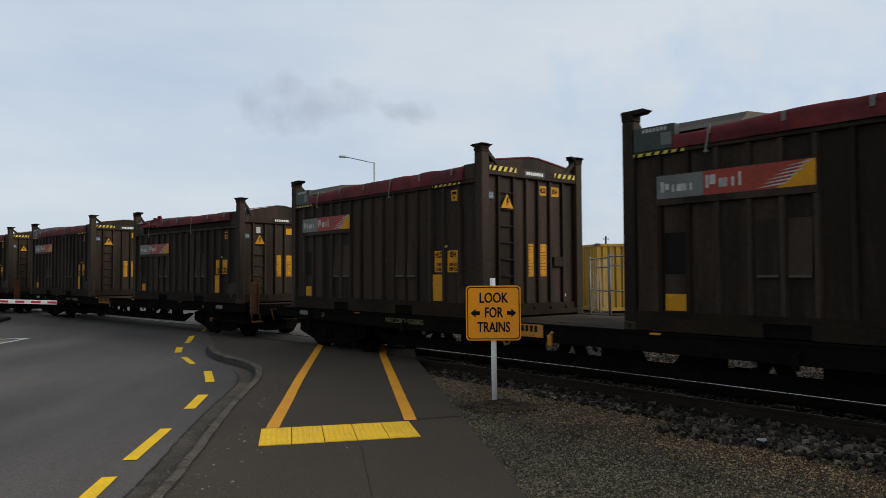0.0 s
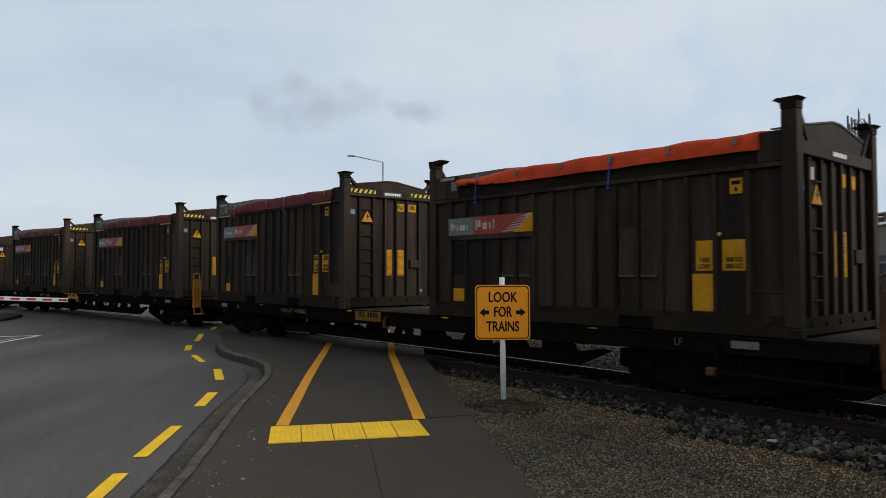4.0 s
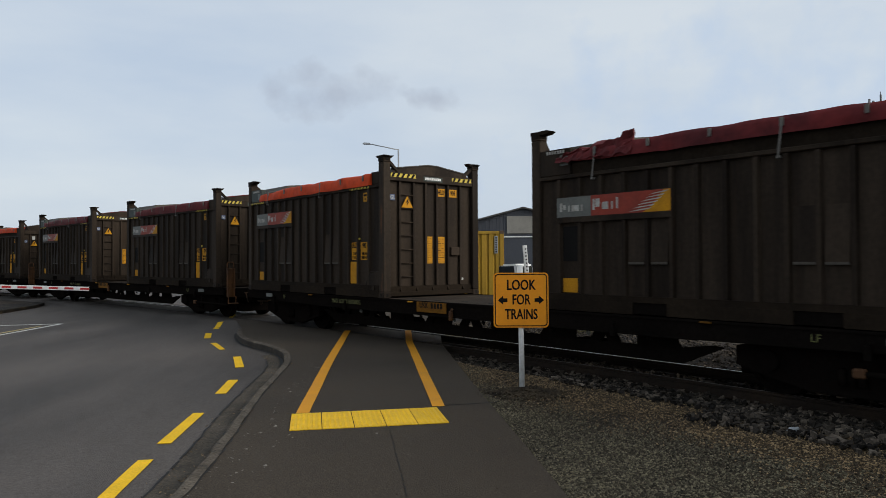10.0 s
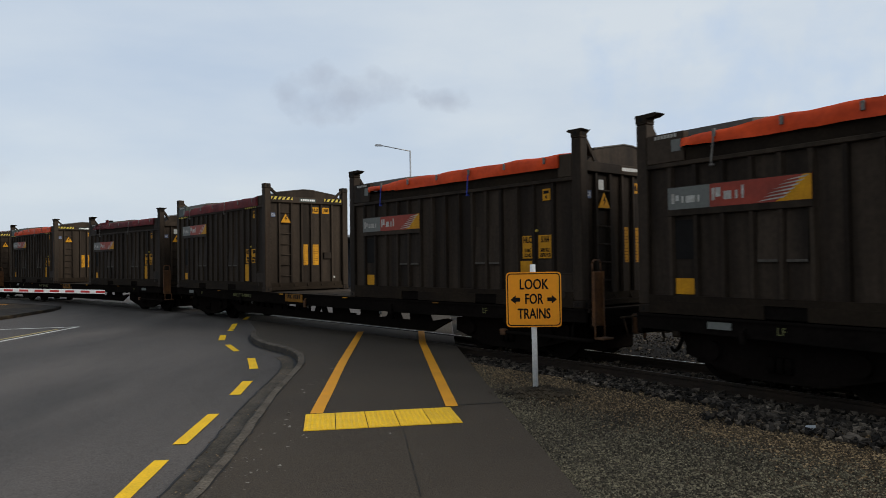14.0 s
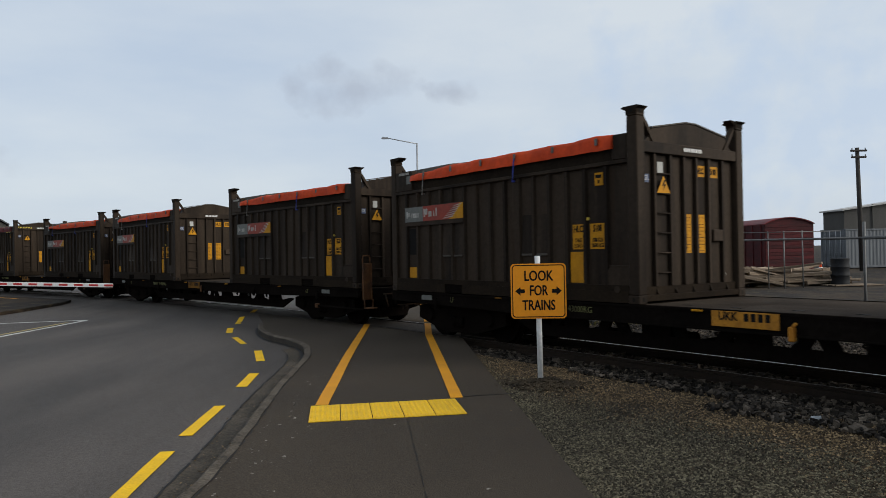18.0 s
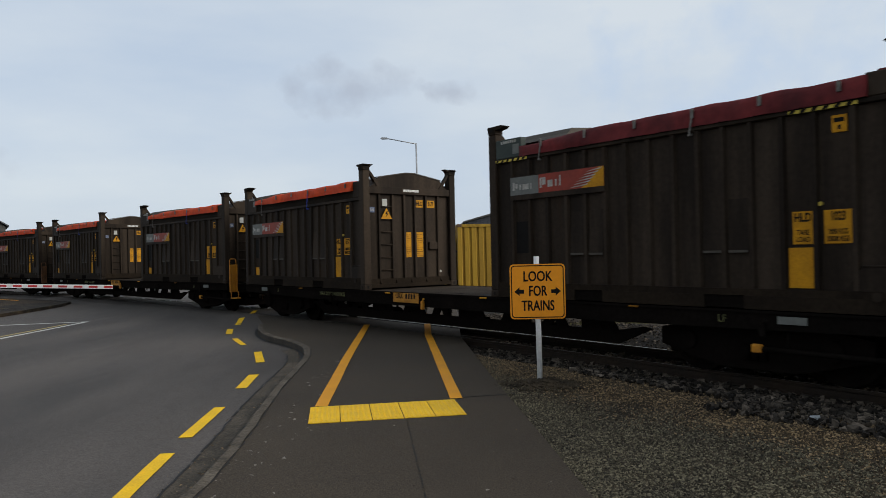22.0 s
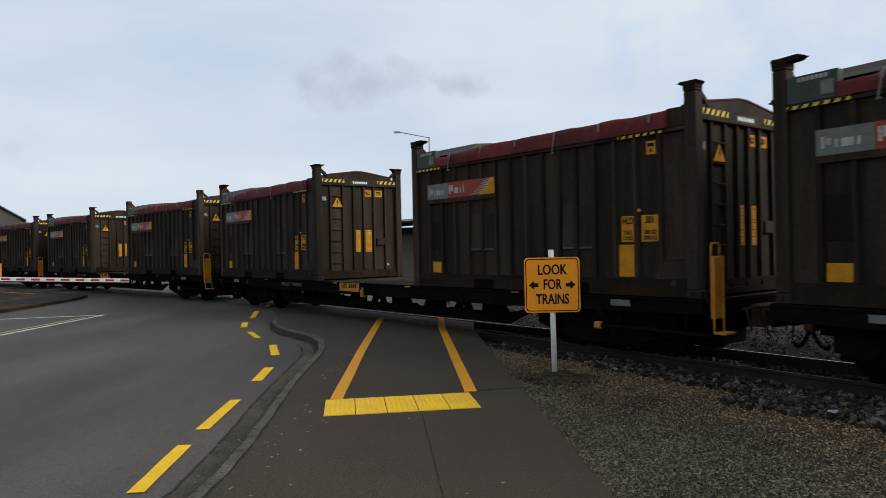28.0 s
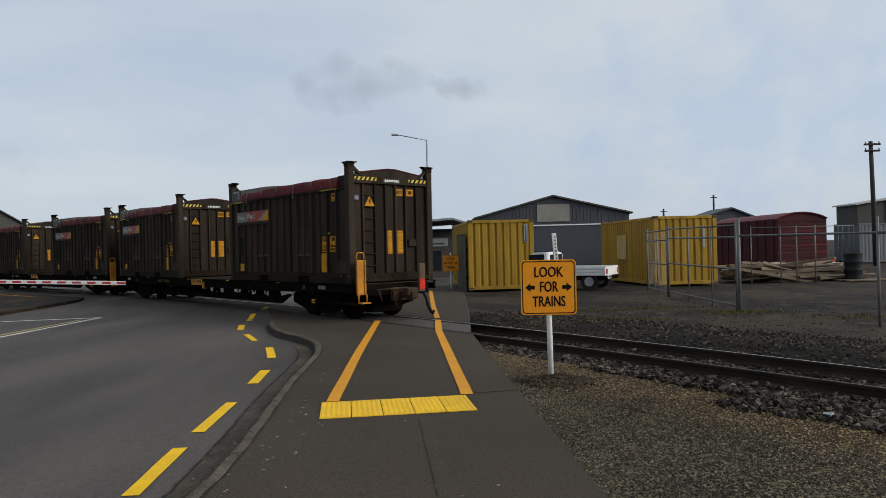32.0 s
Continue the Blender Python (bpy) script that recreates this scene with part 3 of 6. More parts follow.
strip("gutter_dirt", low_foot, 0.05, M["tar"], "painted shadow line at the foot of the kerb, in the gutter", lift=-0.087, category="dirt", soft=0.02)
strip("kerb_foot_dirt", [q for q in foot if q[1] >= 12.9], 0.06, M["tar"], "painted shadow line at the foot of the kerb, on the road", lift=0.007, z_of=road_z, category="dirt", soft=0.02)
far_rows = [y for y in steps(14, 31, 68) if track_gap(path_edge(y), y)[0] > 0.7]
far_left = lambda y: max(-1.6, next((x for x in steps(-1.6, path_edge(y), 40) if track_gap(x, y)[0] > 0.68), 0.0))
bm = sheet(lambda y: [far_left(y) + (path_edge(y) - 0.02 - far_left(y)) * k / 6 for k in range(7)], far_rows, lambda x, y: road_z(x, y) + 0.007)
solid("far_footpath", bm, M["path"], "brown-grey asphalt footpath beyond the rails", "footpath", kind="structure")
strip("path_joint", [(0.31 + 0.03 * i, 7.79 + 0.006 * i + 0.006 * math.sin(i * 2.1)) for i in range(20)], 0.02, M["tar"], "dark joint across the footpath", lift=0.006, category="crack")

# verge on the far side of the road
bm = B()
prism(bm, ((-13.5, 20.6), (-13.7, 24.0), (-14.0, 27.0), (-14.5, 28.6), (-16.4, 30.2), (-20.0, 33.0), (-40, 46), (-44, 20), (-18, 20.0)), plane_xy(-0.2, 0.0))
solid("verge", bm, M["yard"], "low dark verge across the road", "verge", kind="structure")
strip("verge_line", ((-17.4, 30.0), (-22, 33.8)), 0.1, M["line_yellow"], "faded yellow line on the verge")

# tactile tiles, one row of five
bm = B()
box(bm, 0.004, 0.3025, 0.003, 0.722, 0.0, 0.008)
for i in range(6):
    for j in range(14):
        x, y = 0.028 + 0.05 * i, 0.03 + 0.05 * j
        lo = [bm.verts.new((x + dx * 0.014, y + dy * 0.014, 0.008)) for dx, dy in ((-1, -1), (1, -1), (1, 1), (-1, 1))]
        hi = [bm.verts.new((x + dx * 0.008, y + dy * 0.008, 0.0135)) for dx, dy in ((-1, -1), (1, -1), (1, 1), (-1, 1))]
        bm.faces.new(hi)
        for k in range(4):
            bm.faces.new((lo[k], lo[(k + 1) % 4], hi[(k + 1) % 4], hi[k]))
tile_mesh = mesh_of(bm, "tile", material("bright_yellow_tactile_tile", (0.74, 0.45, 0.02), (0.62, 0.37, 0.02), 0.65, 0.0, 4, 60, 0.5, 0.1, 0.1, stain=(0.4, 0.26, 0.06), stain_level=0.7, spread=0.05))
mat_m = Matrix.Translation((-1.215, 6.735, 0.005)) @ Matrix.Rotation(math.atan2(0.21, 1.53), 4, "Z")
tactile = thing("tactile_paving", "bright yellow raised-dot tactile tiles across the footpath", "tactile paving", m=mat_m)
for i in range(5):
    part("tile", tile_mesh, None, tactile, at=Matrix.Translation((0.3066 * i, 0, 0)))

# rails
for side, name in ((-1, "rail_near"), (1, "rail_far")):
    c = side * 0.5675
    prof = ((c - 0.06, -0.145), (c + 0.06, -0.145), (c + 0.055, -0.13), (c + 0.012, -0.11), (c + 0.009, -0.045), (c + 0.034, -0.034),
            (c + 0.035, -0.006), (c + 0.028, -0.0005), (c - 0.028, -0.0005), (c - 0.035, -0.006), (c - 0.034, -0.034), (c - 0.009, -0.045), (c - 0.012, -0.11), (c - 0.055, -0.13))
    r = solid(name, along(prof, -82, 42, 1.2), M["rail"], "rusty-sided railway rail with a polished top", "rail", "pair of rails", "structure")
    # near top gets a darker colour for the train's shade and dark reflection
    rw = 0.008 if side < 0 else 0.009
    part("rail_top", along(((c - rw, -0.0004), (c + rw, -0.0004), (c + rw, 0.0012), (c - rw, 0.0012)), -82, 42, 1.2), M["tread"] if side > 0 else material("train_shaded_running_surface", (0.16, 0.14, 0.12), (0.1, 0.085, 0.07), 0.5, 0.5, 3, 30, 0.5, 0.2, 0.05), r, "worn steel running surface, the near one coloured as shaded")
    g0, g1 = (c + 0.036, c + 0.1) if side < 0 else (c - 0.1, c - 0.036)
    part("flangeway", along(((g0, -0.012), (g1, -0.012), (g1, 0.0015), (g0, 0.0015)), -60, -10.7, 1.2), M["tar"], r, "dark wheel groove in the crossing")

# sleepers
M["sleeper"] = material("oily_sleeper_timber", (0.05, 0.04, 0.032), (0.028, 0.023, 0.019), 0.9, 0.0, 1.5, 30, 0.6, 0.3, 0.4)
bm = B()
box(bm, -0.11, 0.11, -1.05, 1.05, -0.27, -0.148, 0.012)
sleeper_mesh = mesh_of(bm, "sleeper", M["sleeper"])
sleepers = thing("sleepers", "old dark timber sleepers bedded in ballast", "sleepers", kind="structure")
for i in range(66):
    s = -10.3 + 0.62 * i
    p, u = track(s), track_way(s)
    part("sleeper", sleeper_mesh, None, sleepers, at=Matrix.Translation(p) @ Matrix.Rotation(math.atan2(u.y, u.x), 4, "Z"))

rng = np.random.default_rng(7)
OCTA = np.array([(1, 0, 0), (-1, 0, 0), (0, 1, 0), (0, -1, 0), (0, 0, 1), (0, 0, -1)], float)
OCTA_F = np.array([(0, 2, 4), (2, 1, 4), (1, 3, 4), (3, 0, 4), (2, 0, 5), (1, 2, 5), (3, 1, 5), (0, 3, 5)])
CUBE = np.array([(x, y, z) for x in (-1, 1) for y in (-1, 1) for z in (-1, 1)], float)
CUBE_F = np.array([(0, 1, 3), (0, 3, 2), (4, 6, 7), (4, 7, 5), (0, 4, 5), (0, 5, 1), (2, 3, 7), (2, 7, 6), (0, 2, 6), (0, 6, 4), (1, 5, 7), (1, 7, 3)])


def stones(name, places, radii, mat, base, faces, label, category, flat=0.7, rag=0.35):
    """Loose stones, each with its own jagged shape and turn, joined in one mesh."""
    n, k = len(places), len(base)
    v = base[None] * (1 + 0.45 * (rng.random((n, k, 1)) - 0.5)) + rag * (rng.random((n, k, 3)) - 0.5)
    v *= np.stack([0.75 + 0.5 * rng.random(n), 0.75 + 0.5 * rng.random(n), flat * (0.6 + 0.6 * rng.random(n))], 1)[:, None]
    a, b = rng.random(n) * 6.283, (rng.random(n) - 0.5) * 1.2
    ca, sa, cb, sb = np.cos(a), np.sin(a), np.cos(b), np.sin(b)
    o, i = np.zeros(n), np.ones(n)
    rot = np.stack([np.stack([ca, -sa * cb, sa * sb], 1), np.stack([sa, ca * cb, -ca * sb], 1), np.stack([o, sb, cb], 1)], 1)
    v = np.einsum("nij,nkj->nki", rot, v) * np.asarray(radii)[:, None, None] + np.asarray(places)[:, None]
    f = (faces[None] + (np.arange(n) * k)[:, None, None]).reshape(-1, 3)
    me = bpy.data.meshes.new(name)
    me.from_pydata(v.reshape(-1, 3).tolist(), [], f.tolist())
    me.materials.append(mat)
    return solid(name, me, None, label, category, kind="stuff")


def ballast_at(n, s0, s1, a0, a1, power=1.0):
    out = []
    for _ in range(n):
        s = s0 + (s1 - s0) * rng.random() ** power
        a = a0 + (a1 - a0) * rng.random()
        p = off_track(s, a, 0)
        if p.x < path_edge(p.y) + 0.08:
            continue
        out.append((p.x, p.y, rough_z(p.x, p.y) + 0.012 + 0.03 * rng.random()))
    return out


near = ballast_at(2200, -10.8, -6.5, -1.5, -0.64) + ballast_at(8800, -6.9, 6, -2.0, -0.64) + ballast_at(2900, -4.5, 6, -2.55, -1.8)
stones("ballast_near", near, 0.011 + 0.036 * rng.random(len(near)) ** 1.7, M["ballast"], CUBE * 0.62, CUBE_F, "rough dark ballast stones heaped beside the rail", "ballast", flat=0.85, rag=0.85)
mid = ballast_at(3600, -10.8, 10, -0.48, 0.48)
stones("ballast_between", mid, 0.02 + 0.022 * rng.random(len(mid)), M["ballast"], CUBE * 0.62, CUBE_F, "dark ballast stones between the rails", "ballast", rag=0.85)
far = ballast_at(19000, -14, 14, 0.66, 3.3)
stones("ballast_far", far, 0.009 + 0.022 * rng.random(len(far)) ** 2, M["ballast"], CUBE * 0.62, CUBE_F, "dark ballast stones beyond the rails", "ballast", rag=0.85)
yard_bits = []
while len(yard_bits) < 16000:
    s_, a_ = -13 + 26 * rng.random(), 2.2 + 7.5 * rng.random() ** 1.5
    p_ = off_track(s_, a_, 0)
    if p_.x > path_edge(p_.y) + 0.1:
        yard_bits.append((p_.x, p_.y, rough_z(p_.x, p_.y) + 0.002))
stones("yard_stones", yard_bits, 0.007 + 0.024 * rng.random(len(yard_bits)) ** 3, M["ballast"], OCTA, OCTA_F, "scattered stones on the dirty yard ground", "gravel")
grey_chips, brown_chips = [], []
while len(grey_chips) + len(brown_chips) < 105000:
    y = 3.6 + 9.6 * rng.random() ** 1.5
    x = path_edge(y) - 0.04 + 5.2 * rng.random() ** 1.3
    if track_gap(x, y)[0] > -1.35:
        continue
    away = x - path_edge(y)
    bare = noise.noise((x * 0.55, y * 0.4, 21)) + 0.6 * noise.noise((x * 1.9, y * 1.6, 5)) + 0.16 * (away - 1.5)
    if rng.random() < 0.75 * smooth(0.0, 0.5, bare):
        continue
    brown = smooth(-0.5, 0.5, 0.75 * (away - 1.0) + 0.33 * (y - 7.3) + 0.5 * noise.noise((x * 0.8, y * 0.8, 33)))
    (brown_chips if rng.random() < brown else grey_chips).append((x, y, rough_z(x, y) + 0.003))
for _ in range(12000):
    y = -8 + 11.8 * rng.random()
    x = path_edge(y) - 0.04 + 6 * rng.random() ** 1.3
    grey_chips.append((x, y, rough_z(x, y) + 0.003))
M["grey_chips"] = material("grey_green_gravel_chips", (0.08, 0.069, 0.044), (0.052, 0.045, 0.03), 0.95, 0.0, 0.6, 40, 0.7, 0.3, 0.0)
island_vary(M["grey_chips"], 0.3, 2.9, 1.8)
stones("gravel_chips", grey_chips, 0.004 + 0.011 * rng.random(len(grey_chips)) ** 2.0, M["grey_chips"], OCTA, OCTA_F, "loose grey gravel chips along the footpath", "gravel")
stones("gravel_chips", brown_chips, 0.004 + 0.011 * rng.random(len(brown_chips)) ** 2.2, M["chips"], OCTA, OCTA_F, "loose brown gravel chips on the shoulder", "gravel")
grit = []
for i in range(1000):
    p = fine[int(rng.integers(100, len(fine) - 40))]
    a = rng.random()
    off = 0.1 + 0.3 * a if i % 3 else 0.02 + 0.1 * a
    grit.append((p.x - off + 0.02 * rng.normal(), p.y + 0.25 * rng.normal(), -0.094 if i % 3 else 0.012))
stones("gutter_grit", grit, 0.003 + 0.008 * rng.random(len(grit)) ** 2.5, M["chips"], OCTA, OCTA_F, "loose grit lying in the gutter and on the kerb", "gravel", flat=0.5)
M["pale_chip"] = material("pale_loose_chip", (0.24, 0.22, 0.185), (0.12, 0.108, 0.094), 0.9, 0.0, 5, 40, 0.5, 0.2, 0.0)
pale = [(-1.6 + 0.5 * rng.random() ** 1.6, 4.4 + 7 * rng.random(), 0.004) for _ in range(190)] + [(-1.3 + 2.2 * rng.random(), 4 + 3 * rng.random(), 0.004) for _ in range(26)]
stones("pale_specks", pale, 0.004 + 0.018 * rng.random(len(pale)) ** 2.2, M["pale_chip"], OCTA, OCTA_F, "pale chips scattered along the footpath edge", "gravel", flat=0.22)
specks = [(-1.5 + 2.4 * rng.random(), 4 + 8 * rng.random(), 0.002) for _ in range(170)] + [(-1.75 - 0.3 * rng.random(), 4.5 + 7 * rng.random(), 0.004 if i % 2 else -0.09) for i in range(60)]
stones("path_specks", specks, 0.004 + 0.008 * rng.random(len(specks)) ** 2, M["chips"], OCTA, OCTA_F, "small loose chips scattered on the footpath", "gravel", flat=0.5)
mound = [(1.3 + 0.19 * rng.normal(), 8.34 + 0.15 * rng.normal()) for _ in range(1100)]
mound = [(x, y, rough_z(x, y) + 0.012 + 0.05 * rng.random() * math.exp(-((x - 1.3) / 0.2) ** 2 - ((y - 8.34) / 0.17) ** 2)) for x, y in mound]
stones("gravel_mound", mound, 0.012 + 0.018 * rng.random(len(mound)) ** 1.5, material("dark_earthy_stones", (0.062, 0.046, 0.028), (0.012, 0.009, 0.006), 0.95, 0.0, 3, 40, 0.6, 0.3, 0.0), OCTA, OCTA_F, "small dark heap of earthy stones round the sign post", "gravel")


# ---- the coal containers ----
M["orange_board"] = material("worn_orange_board", (0.42, 0.18, 0.015), (0.28, 0.12, 0.014), 0.6, 0.0, 4, 30, 0.6, 0.2, 0.05)
M["pale_mark"] = material("worn_pale_mark", (0.4, 0.385, 0.345), (0.24, 0.22, 0.19), 0.6, 0.0, 5, 30, 0.6, 0.2, 0.0)
CL, CW = 6.058, 2.438
HL, HW = CL / 2, CW / 2
RIBS = (0.51, 0.88, 1.25, 1.62, 1.97, 2.32, 2.67, 3.03, 3.39, 3.73, 4.06, 4.4, 4.76, 5.11, 5.5)


BARS = {}


def bar_mesh(w, h=0.012):
    """One plain dark bar of writing, in the x, y plane."""
    key = (round(w, 2), h)
    if key not in BARS:
        bm = B()
        box(bm, 0, w - 0.012, 0, h, 0, 0.001)
        BARS[key] = mesh_of(bm, "writing_bar", M["black"])
    return BARS[key]


def hazard(name, length, height, parent, at, lean=0.6):
    """A yellow strip with slanting black bars."""
    bm = B()
    box(bm, 0, length, 0, height, 0, 0.002)
    strip_ob = part(name, bm, M["hazard_yellow"], parent, "yellow strip with slanting black bars", at=at)
    bm = B()
    n = max(2, int(length / 0.105))
    w, dx = length / n * 0.46, min(height * lean, length / n * 0.46)
    prism(bm, ((0, 0.001), (w, 0.001), (w + dx, height - 0.001), (dx, height - 0.001)), plane_xy(0.002, 0.003))
    bar = mesh_of(bm, "black_bar", M["black"])
    for i in range(n):
        part("black_bar", bar, None, strip_ob, at=Matrix.Translation((length * (i + 0.04) / n, 0, 0)))
    return strip_ob


def tarp_mesh(x0, x1, low, seed, mat, ragged, high=0.255):
    """The roof sheet: flaps down both sides, a low ridge, folds and sags between the brackets."""
    bm = B()
    nx = 56
    prof = [(-1.0, 0.0), (-1.004, 0.33), (-0.998, 0.72), (-0.985, 0.97), (-0.93, 1.06), (-0.75, 1.16), (-0.5, 1.3), (-0.25, 1.42), (0, 1.5)]
    prof = prof + [(-a, b) for a, b in prof[-2::-1]]
    rows = []
    for i in range(nx + 1):
        x = x0 + (x1 - x0) * i / nx
        row = []
        for k, (a, b) in enumerate(prof):
            f = noise.noise((x * 2.1, k * 0.35, seed)) + 0.6 * noise.noise((x * 6.0, k * 0.7, seed + 3))
            edge = abs(a) > 0.97
            y = a * (HW + 0.012) + (-1 if a < 0 else 1) * (0.014 + 0.024 * f) * edge
            z = low + b * high * (0.72 + 0.28 * smooth(0.0, 1.5, x - x0)) + 0.014 * f * (k not in (0, len(prof) - 1)) + (0.006 if abs(a) > 0.9 else 0.012) * math.sin(x * 7.48 + seed)
            if b == 0.0:
                z = low + 0.008 * f
                if ragged and x < x0 + 1.0:
                    z += (0.13 if seed == 13 else 0.04) * (1 - (x - x0)) * (0.6 + 0.8 * noise.noise((x * 7, 0, seed)))
            row.append(bm.verts.new((x, y, z)))
        rows.append(row)
    for a, b in zip(rows, rows[1:]):
        for i in range(len(prof) - 1):
            bm.faces.new((a[i], b[i], b[i + 1], a[i + 1])).smooth = True
    for row in (rows[0], rows[-1]):
        bm.faces.new(row)
    bmesh.ops.recalc_face_normals(bm, faces=bm.faces)
    return mesh_of(bm, "tarpaulin", mat)


def build_container(name, label, tarp, striped, flared, seed, straps=False):
    c = thing(name, label, "container", "coal containers on the train")
    steel = M["steel"]
    rail_z, top_z, h0, h1, peak, box_f, box_r = (2.14, 2.73, 2.265, 2.425, 2.615, 2.5, 2.44) if striped else (1.865, 2.59, 2.0, 2.15, 2.46, 2.3, 2.26)
    up = 0.0 if striped else -0.28
    # base frame
    for sgn, nm in ((-1, "near"), (1, "far")):
        y0, y1 = (-HW + 0.004, -HW + 0.1) if sgn < 0 else (HW - 0.1, HW - 0.004)
        bm = B()
        box(bm, -HL + 0.17, HL - 0.17, y0, y1, 0.165, 0.245)
        rail = part("bottom_rail", bm, M["sill_steel"], c)
        for a, b in ((0.17, 1.76), (2.26, 3.8), (4.3, CL - 0.17)):
            bm = B()
            box(bm, -HL + a, -HL + b, y0, y1, 0.012, 0.1645)
            part("rail_web", bm, M["sill_steel"], rail)
        for a, b in ((1.76, 2.26), (3.8, 4.3)):
            bm = B()
            box(bm, -HL + a, -HL + b, min(y0 - sgn * 0.02, y1 - sgn * 0.06), max(y0 - sgn * 0.0, y1 - sgn * 0.09), 0.02, 0.16)
            part("fork_pocket", bm, M["steel_dark"], rail, "dark opening for lifting forks")
    bm = B()
    box(bm, -HL + 0.08, HL - 0.08, -HW + 0.1, HW - 0.1, 0.1, 0.2)
    part("floor", bm, M["steel_dark"], c)
    # walls
    for sgn in (-1, 1):
        y0, y1 = sorted((sgn * (HW - 0.075), sgn * (HW - 0.06)))
        bm = B()
        box(bm, -HL + 0.1, HL - 0.1, y0, y1, 0.245, rail_z)
        side = part("side_wall", bm, steel, c)
        if sgn < 0:
            bm = B()
            prism(bm, ((-0.042, 0), (-0.024, -0.048), (0.024, -0.048), (0.042, 0)), plane_xy(0, rail_z - 0.25))
            rib = mesh_of(bm, "rib", steel)
        for x in RIBS:
            part("rib", rib, None, side, at=Matrix.Translation((-HL + x, sgn * (HW - 0.06), 0.247)) @ Matrix.Rotation(math.pi if sgn > 0 else 0.0, 4, "Z"))
        if sgn < 0:
            for x in (1.64, 1.98, 3.74, 4.07):
                bm = B()
                prism(bm, ((-HW + 0.061, 0.66), (-HW + 0.022, 0.66), (-HW + 0.026, 0.7), (-HW + 0.061, 1.3)), plane_yz(-HL + x + 0.045, -HL + x + 0.29))
                ledge = part("pocket", bm, steel, side, "shallow sloping pocket")
                # lip in a paler colour, painting the highlight along the ledge
                bm = B()
                box(bm, -HL + x + 0.05, -HL + x + 0.285, -HW + 0.018, -HW + 0.026, 0.655, 0.685, 0.003)
                part("ledge", bm, M["roof_end"], ledge, "lip with its highlight painted pale")
        bm = B()
        ya, yb = sorted((sgn * (HW - 0.002), sgn * (HW - 0.075)))
        box(bm, -HL + 0.16, HL - 0.16, ya, yb, rail_z, rail_z + 0.055, 0.008)
        top = part("top_rail", bm, steel, c)
        if not striped:
            # recessed panel in the darker paint: the shade under the sheet is in its colour
            bm = B()
            box(bm, -HL + 0.16, HL - 0.16, *sorted((sgn * (HW - 0.04), sgn * (HW - 0.07))), rail_z + 0.056, 2.085)
            part("upper_panel", bm, M["sill_steel"], top)
        for a, b in ((0.17, 0.74), (CL - 0.43, CL - 0.17)):
            bm = B()
            box(bm, -HL + a, -HL + b, *sorted((sgn * (HW - 0.004), sgn * (HW - 0.12))), rail_z + 0.057, box_f if a < 1 else box_r, 0.01)
            green = striped and a < 1
            part("corner_box", bm, material_cache("badge_green") if green else steel, top, "dark green corner box" if green else "")
    # posts with castings
    for sx in (-1, 1):
        for sy in (-1, 1):
            bm = B()
            x0, x1 = sorted((sx * HL, sx * (HL - 0.17)))
            y0, y1 = sorted((sy * HW, sy * (HW - 0.165)))
            box(bm, x0, x1, y0, y1, 0.118, top_z - 0.12, 0.012)
            rusty = seed % 3 == 0 and sx > 0 and sy < 0
            post = part("corner_post", bm, M["post_rust"] if rusty else steel, c, "rust-streaked corner post" if rusty else "")
            for z0, z1, tw in ((0.0, 0.118, 0.004), (top_z - 0.12, top_z, 0.004)):
                bm = B()
                box(bm, x0 - tw, x1 + tw, y0 - tw, y1 + tw, z0, z1, 0.012)
                cast = part("corner_casting", bm, steel, post)
                if sy < 0:
                    bm = B()
                    ys = sy * (HW + tw)
                    box(bm, x0 + 0.06, x1 - 0.06, *sorted((ys - sy * 0.02, ys + sy * 0.001)), z0 + 0.03, z1 - 0.03, 0.006)
                    part("casting_hole", bm, M["black"], cast)
                if sx > 0:
                    bm = B()
                    xs = sx * (HL + tw)
                    box(bm, *sorted((xs - sx * 0.02, xs + sx * 0.001)), y0 + 0.055, y1 - 0.055, z0 + 0.025, z1 - 0.025, 0.006)
                    part("casting_hole", bm, M["black"], cast)
            if flared:
                bm = B()
                xm = sx * (HL - 0.085)
                box(bm, xm - 0.09, xm + 0.09, *sorted((sy * (HW + 0.008), sy * (HW - 0.165))), top_z - 0.1, top_z + 0.012, 0.01)
                for wing, far_ in ((1, 0.14 if sx > 0 else 0.28), (-1, 0.17 if sx > 0 else 0.1)):
                    prism(bm, ((wing * 0.088, top_z - 0.045), (wing * (far_ - 0.07), top_z - 0.04), (wing * (far_ - 0.04), top_z - 0.026), (wing * far_, top_z - 0.006), (wing * (far_ - 0.05), top_z + 0.014), (wing * 0.088, top_z + 0.012)),
                          Matrix.Translation((xm, 0, 0)) @ plane_xz(sy * (HW + 0.004), sy * (HW - 0.14)))
                prism(bm, ((sy * (HW - 0.16), top_z - 0.06), (sy * (HW - 0.16), top_z + 0.01), (sy * (HW - 0.26), top_z + 0.02), (sy * (HW - 0.26), top_z + 0.008)),
                      plane_yz(x0 + 0.02, x1 - 0.02))
                flare = part("guide_flare", bm, M["sill_steel"], post, "dark flared stacking guide")
                if sy < 0:
                    bm = B()
                    tube(bm, (xm, -HW + 0.01, top_z - 0.045), (xm, -HW - 0.0095, top_z - 0.045), 0.03, 10)
                    part("guide_hole", bm, M["black"], flare)
                if sx > 0:
                    bm = B()
                    yc = sy * (HW - 0.08)
                    tube(bm, (xm + 0.07, yc, top_z - 0.045), (xm + 0.0915, yc, top_z - 0.045), 0.03, 10)
